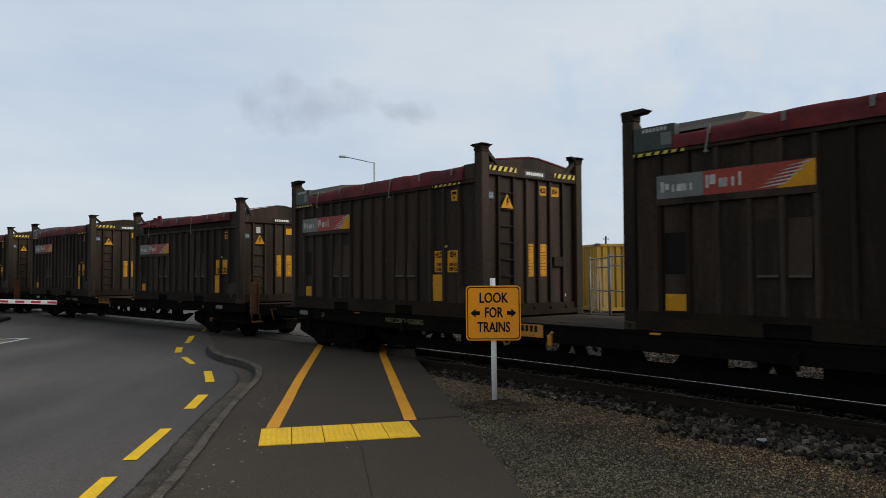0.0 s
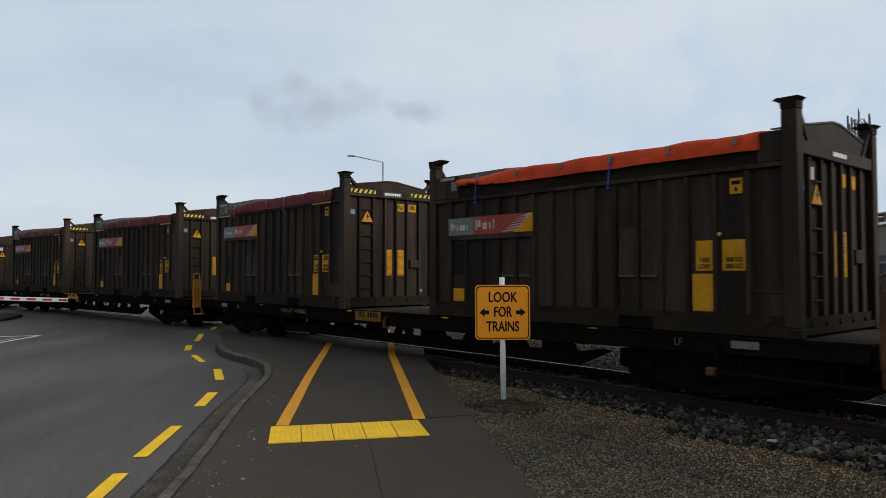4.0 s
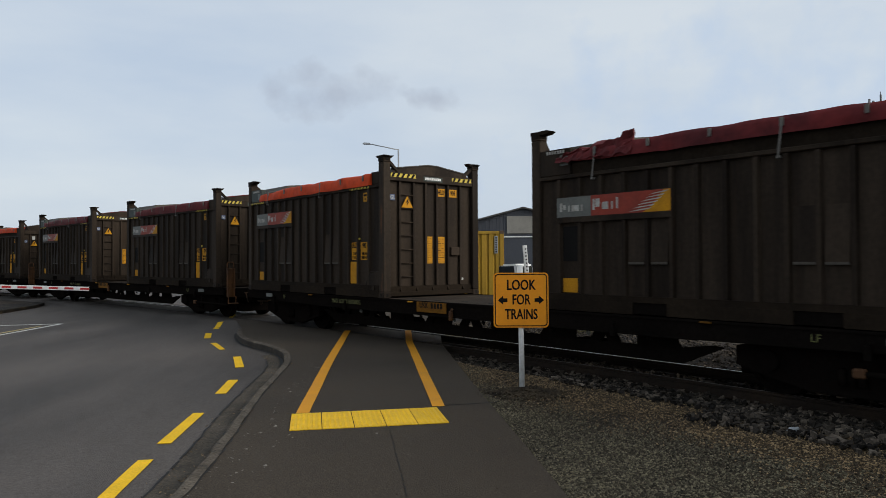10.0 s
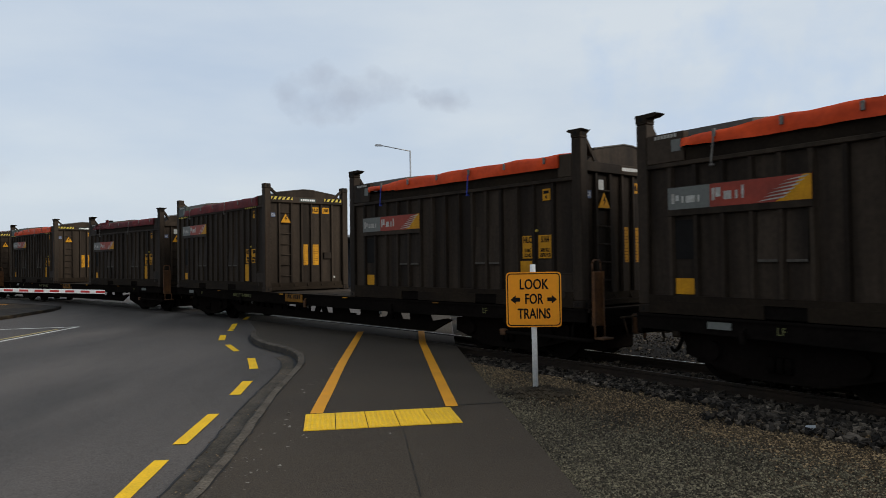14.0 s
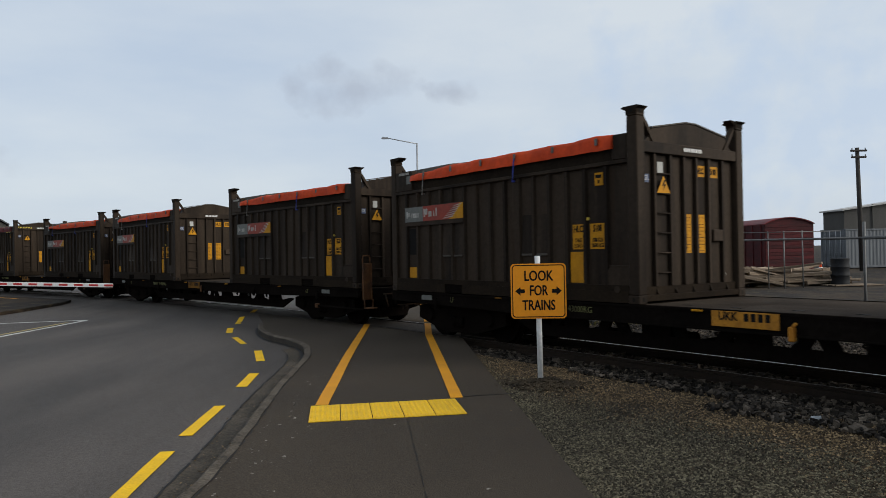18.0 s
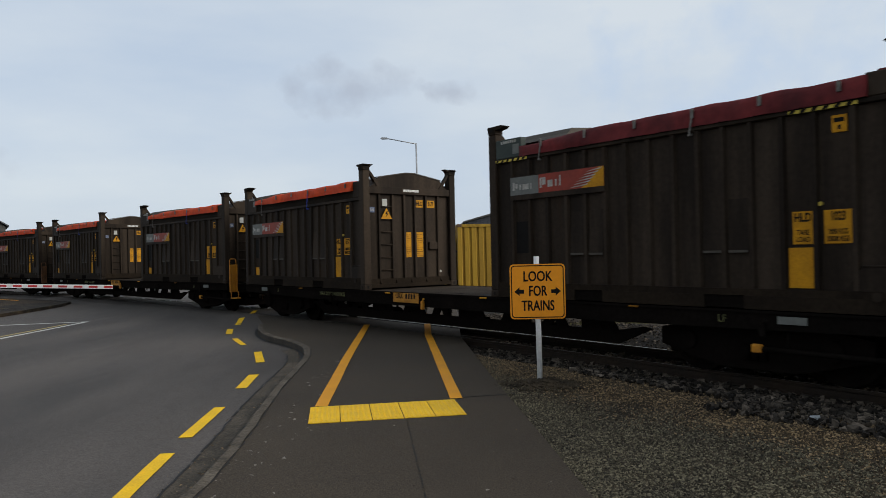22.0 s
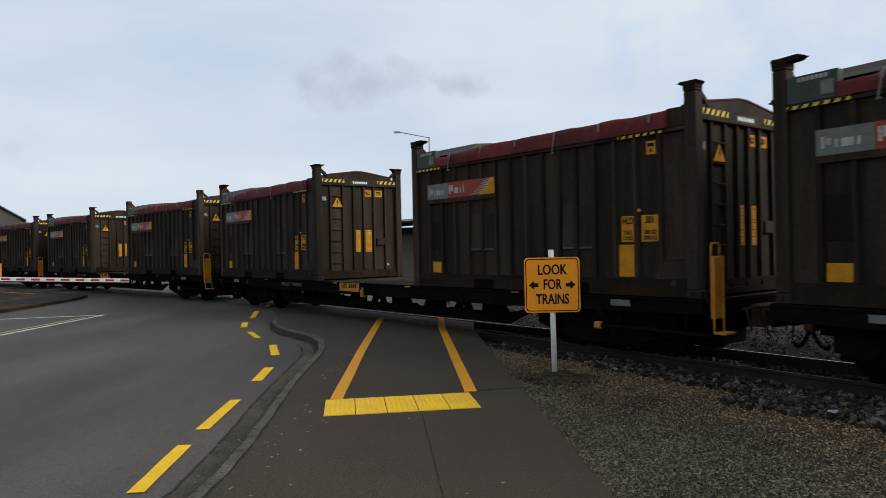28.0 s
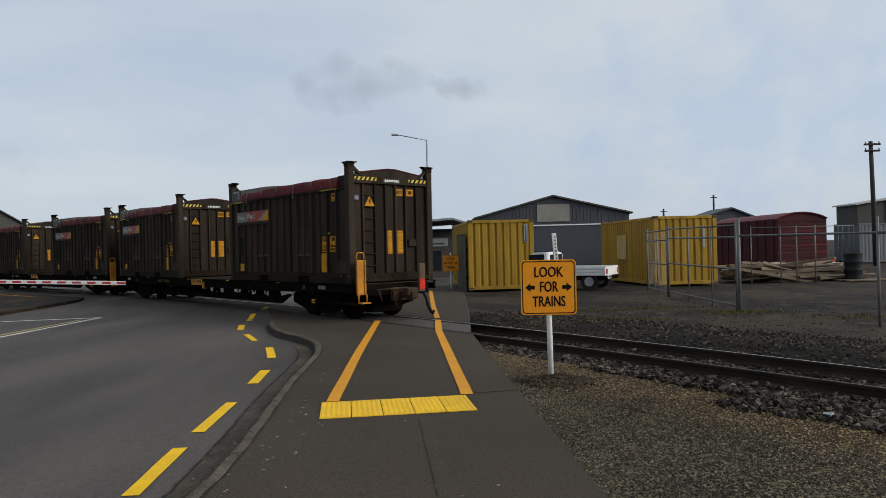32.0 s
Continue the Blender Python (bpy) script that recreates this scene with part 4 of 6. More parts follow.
                    part("guide_hole", bm, M["black"], flare)
            bm = B()
            prism(bm, ((sy * (HW - 0.16), top_z - 0.13), (sy * (HW - 0.16), top_z - 0.06), (sy * (HW - 0.45), h1), (sy * (HW - 0.37), h1)), plane_yz(*sorted((sx * (HL - 0.03), sx * (HL - 0.11)))))
            part("brace", bm, steel, post)
    # ends
    for sx in (-1, 1):
        xs = lambda a, b: sorted((sx * (HL - a), sx * (HL - b)))
        bm = B()
        box(bm, *xs(0.085, 0.1), -HW + 0.16, HW - 0.16, 0.22, h0 + 0.005)
        end = part("end_wall", bm, steel, c)
        bm = B()
        box(bm, *xs(0.012, 0.1), -HW + 0.163, HW - 0.163, h0, h1, 0.008)
        header = part("header_beam", bm, steel, c)
        bm = B()
        top_ = peak if sx > 0 else peak + 0.015
        edge = h1 + ((0.5 if striped else 0.62) if sx > 0 else 0.72) * (top_ - h1)
        prism(bm, ((-HW + 0.2, h1 - 0.005), (HW - 0.2, h1 - 0.005), (HW - 0.3, h1 + 0.06), (HW - 0.38, edge - 0.01), (0.12, top_), (-0.12, top_), (-HW + 0.38, edge - 0.01), (-HW + 0.3, h1 + 0.06)), plane_yz(*xs(0.05, 0.42 if sx > 0 else 1.45)))
        part("gable", bm, steel if sx > 0 else M["roof_end"], c, "low peaked roof end")
        bm = B()
        box(bm, *xs(0.01, 0.1), -HW + 0.163, HW - 0.163, 0.03, 0.115, 0.006)
        box(bm, *xs(0.05, 0.1), -HW + 0.163, HW - 0.163, 0.115, 0.222)
        for k in range(5):
            y = -0.8 + 0.4 * k
            prism(bm, ((0.012, 0.116), (0.05, 0.116), (0.05, 0.2)), Matrix(((-sx, 0, 0, sx * HL), (0, 0, 0.03, y), (0, 1, 0, 0), (0, 0, 0, 1))))
        part("end_sill", bm, M["sill_steel"], c)
        bm = B()
        box(bm, *((-0.05, 0.0) if sx > 0 else (0.0, 0.05)), -0.024, 0.024, 0, h0 - 0.225, 0.004)
        rib = mesh_of(bm, "rib", steel)
        for y in (0.42, 0.76, 1.06, 1.345, 1.64, 1.97):
            part("rib", rib, None, end, at=Matrix.Translation((sx * (HL - 0.036), -HW + y if sx > 0 else HW - y, 0.223)))
        if sx < 0:
            continue
        bm = B()
        tube(bm, (HL - 0.05, -HW + 0.444, 0), (HL - 0.05, -HW + 0.736, 0), 0.011, 8)
        rung = mesh_of(bm, "rung", steel)
        for k in range(7 if striped else 6):
            part("rung", rung, None, end, at=Matrix.Translation((0, 0, 0.4 + 0.267 * k)))
        px = HL - 0.083
        for y0, y1, z0, z1, nm, mt in ((1.12, 1.25, 0.66, 1.2, "data_plate", "yellow"), (1.385, 1.57, 0.66, 1.2, "data_plate", "yellow"),
                                       (1.38, 1.58, 2.02, 2.18, "marking_panel", "yellow"), (1.69, 1.9, 2.02, 2.18, "marking_panel", "yellow"),
                                       (1.95, 2.07, 0.31, 0.36, "small_label", "grey_white")):
            bm = B()
            if z0 > 2:
                z0, z1 = z0 + up, z1 + up
            box(bm, px - 0.002, px + 0.001, -HW + y0, -HW + y1, z0, z1)
            pl = part("data_plate", bm, M[mt], end)
            if nm == "data_plate":
                for k in range(11):
                    w = (y1 - y0) * (0.36 + 0.16 * ((k * 7 + int(y0 * 10)) % 5) / 5)
                    part("writing_bar", bar_mesh(w, 0.01), None, pl, at=on_end(px + 0.001, -HW + y0 + 0.012, z0 + 0.02 + k * 0.047))
                    if k % 4 != 1:
                        part("writing_bar", bar_mesh(y1 - y0 - w - 0.03, 0.01), None, pl, at=on_end(px + 0.001, -HW + y0 + 0.022 + w, z0 + 0.02 + k * 0.047))
        bm = B()
        box(bm, HL - 0.085, HL - 0.02, -HW + 1.7, -HW + 1.93, 0.82, 0.99, 0.01)
        part("document_box", bm, steel, end)
        bm = B()
        prism(bm, ((-HW + 0.45, 1.755 + up), (-HW + 0.73, 1.755 + up), (-HW + 0.59, 1.985 + up)), plane_yz(HL - 0.038, HL - 0.034))
        tri = part("warning_triangle", bm, M["yellow"], end, "yellow warning triangle with a black lightning flash")
        bm = B()
        prism(bm, tuple((-HW + a, b + up) for a, b in ((0.6, 1.93), (0.555, 1.85), (0.595, 1.86), (0.57, 1.785), (0.64, 1.875), (0.6, 1.867), (0.625, 1.925))), plane_yz(HL - 0.034, HL - 0.0325))
        part("flash", bm, M["black"], tri)
        bm = B()
        box(bm, HL - 0.084, HL - 0.06, -HW + 0.2, -HW + 0.31, 1.89 + up, 2.0 + up)
        gl = part("gas_plate", bm, M["blue_plate"], end)
        part("lettering", words("GL", 0.095, M["grey_white"]), None, gl, at=on_end(HL - 0.058, -HW + 0.255, 1.945 + up))
        if striped:
            hazard("hazard_strip", 0.6, 0.075, header, on_end(HL - 0.01, -HW + 0.18, 2.335))
            hazard("hazard_strip", 0.52, 0.075, header, on_end(HL - 0.01, HW - 0.72, 2.335))
        else:
            bm = B()
            box(bm, HL - 0.084, HL - 0.081, -HW + 0.52, -HW + 0.64, 1.74, 1.9)
            part("small_label", bm, M["grey_white"], end)
        bm = B()
        box(bm, HL - 0.012, HL - 0.009, -HW + 0.98, -HW + 1.46, h0 + 0.035, h0 + 0.13)
        badge = part("badge", bm, steel if not striped else material_cache("badge_green"), header)
        bm = B()
        for k in range(8):
            box(bm, HL - 0.009, HL - 0.008, -HW + 1.02 + 0.052 * k, -HW + 1.055 + 0.052 * k, h0 + 0.06, h0 + 0.11)
        part("writing_bars", bm, M["white_paint"], badge)
    # roof sheet
    tm = tarp_mesh(-HL + 0.72, HL - 0.4, rail_z + 0.05 if striped else 2.07, seed, tarp, not striped, 0.228 if striped else 0.2)
    sheet_ob = part("tarpaulin", tm, None, c)
    for k in range(6):
        x = -HL + 1.2 + 0.84 * k
        bm = B()
        box(bm, x - 0.022, x + 0.022, -HW - 0.05, -HW - 0.03, 2.29 + up * 0.5, 2.4 + up * 0.55, 0.004)
        br = part("bracket", bm, M["tie"], sheet_ob)
        if k in (0, 3):
            bm = B()
            prism(bm, ((x - 0.012, 2.3 + up * 0.5), (x + 0.012, 2.3 + up * 0.5), (x - 0.026, rail_z - 0.03), (x - 0.05, rail_z - 0.03)), plane_xz(-HW - 0.052, -HW - 0.047))
            box(bm, x - 0.065, x - 0.015, -HW - 0.05, -HW - 0.005, rail_z - 0.06, rail_z - 0.03, 0.005)
            part("strap", bm, M["blue"] if straps or (seed == 10 and k == 3) else M["tie"], sheet_ob)
    flap = h1 + (0.5 if striped else 0.62) * (peak - h1)
    bm = B()
    prism(bm, ((-HW + 0.37, flap - 0.003), (-0.12, peak + 0.004), (0.12, peak + 0.004), (HW - 0.37, flap - 0.003), (HW - 0.37, flap + 0.016), (0.12, peak + 0.022), (-0.12, peak + 0.022), (-HW + 0.37, flap + 0.016)), plane_yz(HL - 0.44, HL - 0.035))
    part("ridge_flap", bm, tarp if striped and seed < 7 else M["roof_end"], c)
    if seed == 5:
        # the torn front of the sheet, bunched up over the corner box
        bm = B()
        rows = [[bm.verts.new((-HL + 0.5 + 1.3 * i / 16, -HW - 0.05 + 0.07 * k / 4 + 0.07 * noise.noise((i * 0.7, k * 0.9, 1)), 2.1 + 0.24 * k / 4 * (0.5 + i / 24) + 0.09 * noise.noise((i * 0.55, k * 0.6, 8))))
                 for k in range(5)] for i in range(17)]
        for a, b in zip(rows, rows[1:]):
            for k in range(4):
                bm.faces.new((a[k], b[k], b[k + 1], a[k + 1]))
        ext = bmesh.ops.extrude_face_region(bm, geom=bm.faces[:])
        bmesh.ops.translate(bm, verts=[v for v in ext["geom"] if isinstance(v, bmesh.types.BMVert)], vec=(0, 0.03, 0.02))
        bmesh.ops.recalc_face_normals(bm, faces=bm.faces)
        part("torn_flap", bm, tarp, sheet_ob, "torn, bunched front edge of the tarpaulin")
    # near-side markings
    ysd = -HW + 0.01
    bm = B()
    box(bm, -HL + 0.485, -HL + 2.345, ysd - 0.008, ysd + 0.03, 1.52 + up, 1.885 + up, 0.004)
    logo = part("logo_board", bm, steel, c, "board with a grey, red and yellow operator mark")
    for a, b, mt, nm in ((0.495, 1.1, "silver_panel", "grey_field"), (1.102, 2.335, "red_panel", "red_field")):
        bm = B()
        box(bm, -HL + a, -HL + b, ysd - 0.01, ysd - 0.008, 1.6 + up, 1.875 + up)
        part(nm, bm, M[mt], logo)
    bm = B()
    prism(bm, ((-HL + 1.93, 1.602 + up), (-HL + 2.333, 1.602 + up), (-HL + 2.333, 1.873 + up), (-HL + 2.24, 1.873 + up), (-HL + 2.14, 1.76 + up), (-HL + 2.05, 1.67 + up)), plane_xz(ysd - 0.0115, ysd - 0.0101))
    part("yellow_field", bm, M["yellow"], logo, "yellow corner with a slanting edge")
    zl = 1.675 + up
    for a, w, lo_, hi_ in ((0.55, 0.045, 0.0, 0.125), (0.61, 0.05, 0.03, 0.1), (0.7, 0.03, 0.0, 0.085), (0.765, 0.13, 0.0, 0.085), (0.93, 0.03, 0.0, 0.085), (1.13, 0.04, 0.0, 0.15), (1.18, 0.07, 0.04, 0.15), (1.29, 0.1, 0.0, 0.1), (1.44, 0.03, 0.0, 0.1), (1.52, 0.03, 0.0, 0.15)):
        bm = B()
        box(bm, -HL + a, -HL + a + w, ysd - 0.012, ysd - 0.0105, zl + lo_, zl + hi_)
        part("mark_block", bm, M["pale_mark"], logo, "pale plain block of the operator mark")
    bm = B()
    for k in range(6):
        z = 1.615 + up + 0.041 * k
        x_ = -HL + 1.72 + 0.062 * k
        prism(bm, ((x_, z), (x_ + 0.3 - 0.012 * k, z + 0.022), (x_ + 0.34 - 0.012 * k, z + 0.044), (x_ + 0.08, z + 0.018)), plane_xz(ysd - 0.0135, ysd - 0.0116))
    part("speed_stripes", bm, M["pale_mark"], logo, "slanting cream stripes")
    bm = B()
    box(bm, -HL + 0.56, -HL + 0.84, -HW + 0.05, -HW + 0.06, 0.7, 1.19, 0.003)
    part("black_panel", bm, M["black"], c, "black panel on the side wall")
    for a, b, z0, z1 in ((0.56, 0.84, 0.26, 0.46), (CL - 1.25, CL - 0.98, 0.26, 0.70), (CL - 1.2, CL - 0.98, 0.735, 1.09), (CL - 0.87, CL - 0.59, 0.735, 1.09), (CL - 0.77, CL - 0.62, 1.89 + up, 2.07 + up)):
        bm = B()
        box(bm, -HL + a, -HL + b, -HW + 0.045, -HW + 0.06, z0, z1, 0.003)
        pl = part("yellow_panel", bm, M["yellow"], c)
        if z0 > 0.7:
            w = b - a
            if z0 > 1.2:
                for k in range(2):
                    part("writing_bar", bar_mesh(w * (0.8 - 0.5 * (k == 0)), 0.045), None, pl, at=on_side(-HL + a + w * (0.12 + 0.26 * (k == 0)), -HW + 0.0452, z0 + 0.03 + 0.075 * k))
            else:
                for text, dz in (("TARE", 0.125), ("LOAD", 0.05)) if a < CL - 0.9 else (("3000 KGS", 0.125), ("20000 KGS", 0.05)):
                    part("lettering", words(text, 0.078, M["black"], bold=0.002), None, pl, at=on_side(-HL + (a + b) / 2, -HW + 0.0445, z0 + dz, 0.72 if len(text) < 5 else 0.6))
    bm = B()
    tube(bm, (HL - 0.9, -HW + 0.03, 1.16), (HL - 0.9, -HW + 0.06, 1.16), 0.022, 10)
    part("yellow_marker", bm, M["hazard_yellow"], c)
    bm = B()
    prism(bm, ((HL - 0.66, 0.246), (HL - 0.17, 0.246), (HL - 0.17, 0.49), (HL - 0.5, 0.49)), plane_xz(-HW + 0.014, -HW + 0.06))
    box(bm, HL - 0.5, HL - 0.17, -HW + 0.004, -HW + 0.06, 0.49, 0.51, 0.004)
    tube(bm, (HL - 0.36, -HW - 0.01, 0.19), (HL - 0.36, -HW + 0.06, 0.19), 0.05, 10)
    part("lock_bracket", bm, steel, c)
    bm = B()
    box(bm, -HL + 0.56, -HL + 0.7, -HW - 0.002, -HW + 0.003, 2.25 + up * 0.7, 2.4 + up * 0.7)
    part("white_label", bm, M["silver_panel"], c)
    bm = B()
    for k in range(7):
        box(bm, -HL + 0.3 + 0.05 * k, -HL + 0.335 + 0.05 * k, -HW - 0.001, -HW + 0.003, 2.43 + up * 0.7, 2.475 + up * 0.7)
    part("badge_bars", bm, M["pale_mark"], c)
    if striped:
        hazard("hazard_strip", 0.7, 0.038, c, on_side(-HL + 0.17, -HW - 0.0005, rail_z + 0.002))
        hazard("hazard_strip", 0.7, 0.038, c, on_side(HL - 1.2, -HW - 0.0005, rail_z + 0.002))
    return c


CACHE = {}


def material_cache(key):
    if key not in CACHE:
        CACHE[key] = material("dark_green_badge", (0.036, 0.048, 0.04), None, 0.5, 0.0, 5, 30, 0.4, 0.1, 0.0)
    return CACHE[key]


KINDS = {
    "maroon": build_container("coal_container", "olive-grey steel coal container with a maroon tarpaulin and hazard strips", M["tarp_maroon"], True, True, 1),
    "maroon_rusty": build_container("coal_container", "olive-grey steel coal container with a maroon tarpaulin and rusty square-topped post", M["tarp_maroon"], True, False, 3),
    "maroon_plain": build_container("coal_container", "olive-grey steel coal container with a ragged maroon tarpaulin", M["tarp_maroon"], False, True, 5),
    "maroon_square": build_container("coal_container", "olive-grey steel coal container with a maroon tarpaulin and square post tops", M["tarp_maroon"], True, False, 7),
    "orange": build_container("coal_container", "olive-grey steel coal container with an orange-red tarpaulin and hazard strips", M["tarp_orange"], True, True, 9),
    "orange_plain": build_container("coal_container", "olive-grey steel coal container with an orange-red tarpaulin", M["tarp_orange"], False, True, 10),
    "orange_strap": build_container("coal_container", "olive-grey steel coal container with a crumpled orange-red tarpaulin on blue straps", M["tarp_orange"], False, True, 13, True),
}


# ---- the flat wagons ----
DECK = 0.853
WR = 0.42


def build_wagon(step_mat, board_mat, label):
    w = thing("flat_wagon", label, "wagon", "wagons of the train")
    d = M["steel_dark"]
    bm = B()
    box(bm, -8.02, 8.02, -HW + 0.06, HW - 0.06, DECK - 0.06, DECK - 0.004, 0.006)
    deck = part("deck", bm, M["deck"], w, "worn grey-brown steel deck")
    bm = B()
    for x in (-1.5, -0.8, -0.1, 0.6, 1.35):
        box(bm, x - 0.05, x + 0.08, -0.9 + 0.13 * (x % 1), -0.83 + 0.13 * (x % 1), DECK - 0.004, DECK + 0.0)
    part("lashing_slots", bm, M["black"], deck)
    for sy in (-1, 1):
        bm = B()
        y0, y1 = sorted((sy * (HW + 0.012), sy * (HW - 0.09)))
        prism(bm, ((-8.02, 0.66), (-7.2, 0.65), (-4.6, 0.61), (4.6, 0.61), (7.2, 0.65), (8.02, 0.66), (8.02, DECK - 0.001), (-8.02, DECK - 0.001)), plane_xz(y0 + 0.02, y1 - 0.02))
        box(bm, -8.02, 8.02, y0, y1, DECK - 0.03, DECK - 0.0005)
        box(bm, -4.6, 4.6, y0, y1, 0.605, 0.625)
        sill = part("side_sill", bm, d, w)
        bm = B()
        box(bm, -0.41, 0.41, 0, 0.012, 0, 0.18, 0.003)
        board = part("number_board", bm, board_mat if sy < 0 else d, sill, "number board with worn black marks", at=Matrix.Translation((-0.46 if sy < 0 else 0.46, sy * (HW + 0.012) - (0.011 if sy < 0 else 0.001), DECK - 0.19)))
        if sy < 0:
            bm = B()
            for k in range(4):
                box(bm, 0.0 + 0.085 * k, 0.055 + 0.085 * k, -0.002, 0.0, 0.075, 0.165)
            part("writing_bars", bm, M["black"], board)
            part("lettering", words("UKK", 0.14, M["black"], bold=0.003), None, board, at=on_side(-0.2, -0.001, 0.12, 0.85))
        for x in (-6.46, -3.28, 0.1, 3.4, 6.46):
            bm = B()
            box(bm, x - 0.035, x + 0.035, *sorted((sy * (HW + 0.012), sy * (HW + 0.07))), 0.56, 0.72, 0.012)
            tube(bm, (x, sy * (HW + 0.05), 0.7), (x + 0.05, sy * (HW + 0.05), 0.76), 0.018, 8)
            part("twistlock_lever", bm, step_mat if x == 0.1 else d, sill, "locking lever")
        for x, mt in ((-6.78, "silver_panel"), (6.78, "silver_panel")):
            bm = B()
            box(bm, x - 0.16, x + 0.16, *sorted((sy * (HW + 0.002), sy * (HW + 0.014))), 0.715, 0.8)
            part("label_plate", bm, M[mt], sill, "dull white label plate")
        bm = B()
        for k in range(4):
            box(bm, -0.4 + 0.1 * k, -0.33 + 0.1 * k, *sorted((sy * (HW + 0.013), sy * (HW + 0.0135))), DECK - 0.17, DECK - 0.13)
        part("writing_bars", bm, M["black"], sill)
        if sy < 0:
            for text, x in (("MAX LOAD 43000KG", -3.3), ("LF", -6.02), ("LF", 5.95)):
                part("lettering", words(text, 0.125, M["dim_paint"]), None, sill, "faded lettering", at=on_side(x, -HW + 0.006, DECK - 0.115, 0.95))
        for x in (-4.72, -1.06, 1.75, 4.72) if sy < 0 else ():
            bm = B()
            box(bm, x - 0.07, x + 0.07, *sorted((sy * (HW + 0.008), sy * (HW + 0.045))), DECK - 0.035, DECK - 0.012, 0.006)
            part("twistlock_flag", bm, M["yellow"] if x > -2 and x < 2 else M["dull_yellow"], sill, "small yellow twistlock handle")
        for k in range(9 if sy < 0 else 0):
            x = -4.0 + 1.0 * k + 0.25 * math.sin(k * 2.3)
            bm = B()
            tube(bm, (x, sy * (HW - 0.06), 0.62), (x, sy * (HW - 0.06), 0.57), 0.016, 6)
            tube(bm, (x - 0.03, sy * (HW - 0.06), 0.57), (x + 0.03, sy * (HW - 0.06), 0.54), 0.014, 6)
            tube(bm, (x + 0.03, sy * (HW - 0.06), 0.54), (x + 0.035, sy * (HW - 0.06), 0.59), 0.012, 6)
            part("lashing_hook", bm, M["silver_panel"] if k % 3 == 1 else d, sill)
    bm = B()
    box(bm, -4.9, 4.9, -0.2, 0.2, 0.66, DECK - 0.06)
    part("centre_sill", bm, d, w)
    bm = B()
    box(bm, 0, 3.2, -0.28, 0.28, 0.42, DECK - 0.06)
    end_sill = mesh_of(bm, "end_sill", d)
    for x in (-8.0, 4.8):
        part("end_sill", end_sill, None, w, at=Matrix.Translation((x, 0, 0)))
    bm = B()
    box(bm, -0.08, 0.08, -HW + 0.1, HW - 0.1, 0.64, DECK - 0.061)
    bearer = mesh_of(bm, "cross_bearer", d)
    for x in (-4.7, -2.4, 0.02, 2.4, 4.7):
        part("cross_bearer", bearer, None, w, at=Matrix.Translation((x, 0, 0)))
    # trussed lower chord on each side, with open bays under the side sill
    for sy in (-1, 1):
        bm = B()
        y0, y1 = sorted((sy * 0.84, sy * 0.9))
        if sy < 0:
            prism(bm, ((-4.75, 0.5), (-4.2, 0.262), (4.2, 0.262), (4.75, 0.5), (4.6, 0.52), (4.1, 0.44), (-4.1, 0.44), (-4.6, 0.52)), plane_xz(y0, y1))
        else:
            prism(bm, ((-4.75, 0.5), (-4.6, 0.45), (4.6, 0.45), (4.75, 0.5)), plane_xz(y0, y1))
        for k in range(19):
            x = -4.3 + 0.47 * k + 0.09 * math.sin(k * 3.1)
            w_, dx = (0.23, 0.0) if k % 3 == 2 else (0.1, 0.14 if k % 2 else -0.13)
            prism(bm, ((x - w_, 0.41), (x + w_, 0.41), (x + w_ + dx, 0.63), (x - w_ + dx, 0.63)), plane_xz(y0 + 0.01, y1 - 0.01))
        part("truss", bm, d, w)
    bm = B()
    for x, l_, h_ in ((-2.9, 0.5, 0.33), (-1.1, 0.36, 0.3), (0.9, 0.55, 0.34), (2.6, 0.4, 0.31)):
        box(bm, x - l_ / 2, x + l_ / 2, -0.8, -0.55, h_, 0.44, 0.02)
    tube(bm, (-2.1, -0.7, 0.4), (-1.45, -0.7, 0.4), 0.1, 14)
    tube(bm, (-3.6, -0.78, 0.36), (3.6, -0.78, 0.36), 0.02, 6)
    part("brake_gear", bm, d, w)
    for sx in (-1, 1):
        bm = B()
        box(bm, *sorted((sx * 8.021, sx * 8.11)), -HW + 0.1, HW - 0.3, 0.57, DECK - 0.012, 0.02)
        part("headstock", bm, d, w)
        bm = B()
        box(bm, *sorted((sx * 8.11, sx * 8.72)), -0.09, 0.09, 0.5, 0.66, 0.02)
        box(bm, *sorted((sx * 8.11, sx * 8.24)), -0.24, 0.24, 0.44, 0.74, 0.02)
        box(bm, *sorted((sx * 8.44, sx * 8.66)), -0.16, 0.16, 0.55, 0.74, 0.03)
        tube(bm, (sx * 8.3, -0.75, 0.72), (sx * 8.3, 0.3, 0.72), 0.018, 6)
        for y, z in ((-0.7, 0.45), (-0.3, 0.36), (0.18, 0.4)):
            tube(bm, (sx * 8.3, y, 0.72), (sx * 8.36, y + 0.04, z), 0.016, 6)
        tube(bm, (sx * 8.6, -0.12, 0.52), (sx * 8.6, 0.12, 0.52), 0.05, 10)
        part("coupler", bm, M["post_rust"], w, "rusty brown hook coupler")
        bm = B()
        pts = [(8.1, 0.45, 0.64), (8.3, 0.45, 0.62), (8.46, 0.45, 0.6), (8.55, 0.46, 0.47), (8.6, 0.47, 0.3), (8.68, 0.48, 0.17), (8.76, 0.48, 0.13), (8.8, 0.47, 0.2)]
        for a, b in zip(pts, pts[1:]):
            tube(bm, (sx * a[0], a[1], a[2]), (sx * b[0], b[1], b[2]), 0.03, 8)
        part("brake_hose", bm, M["black"], w, "black hanging brake hose")
        # bogie
        bx = sx * 6.2
        bm = B()
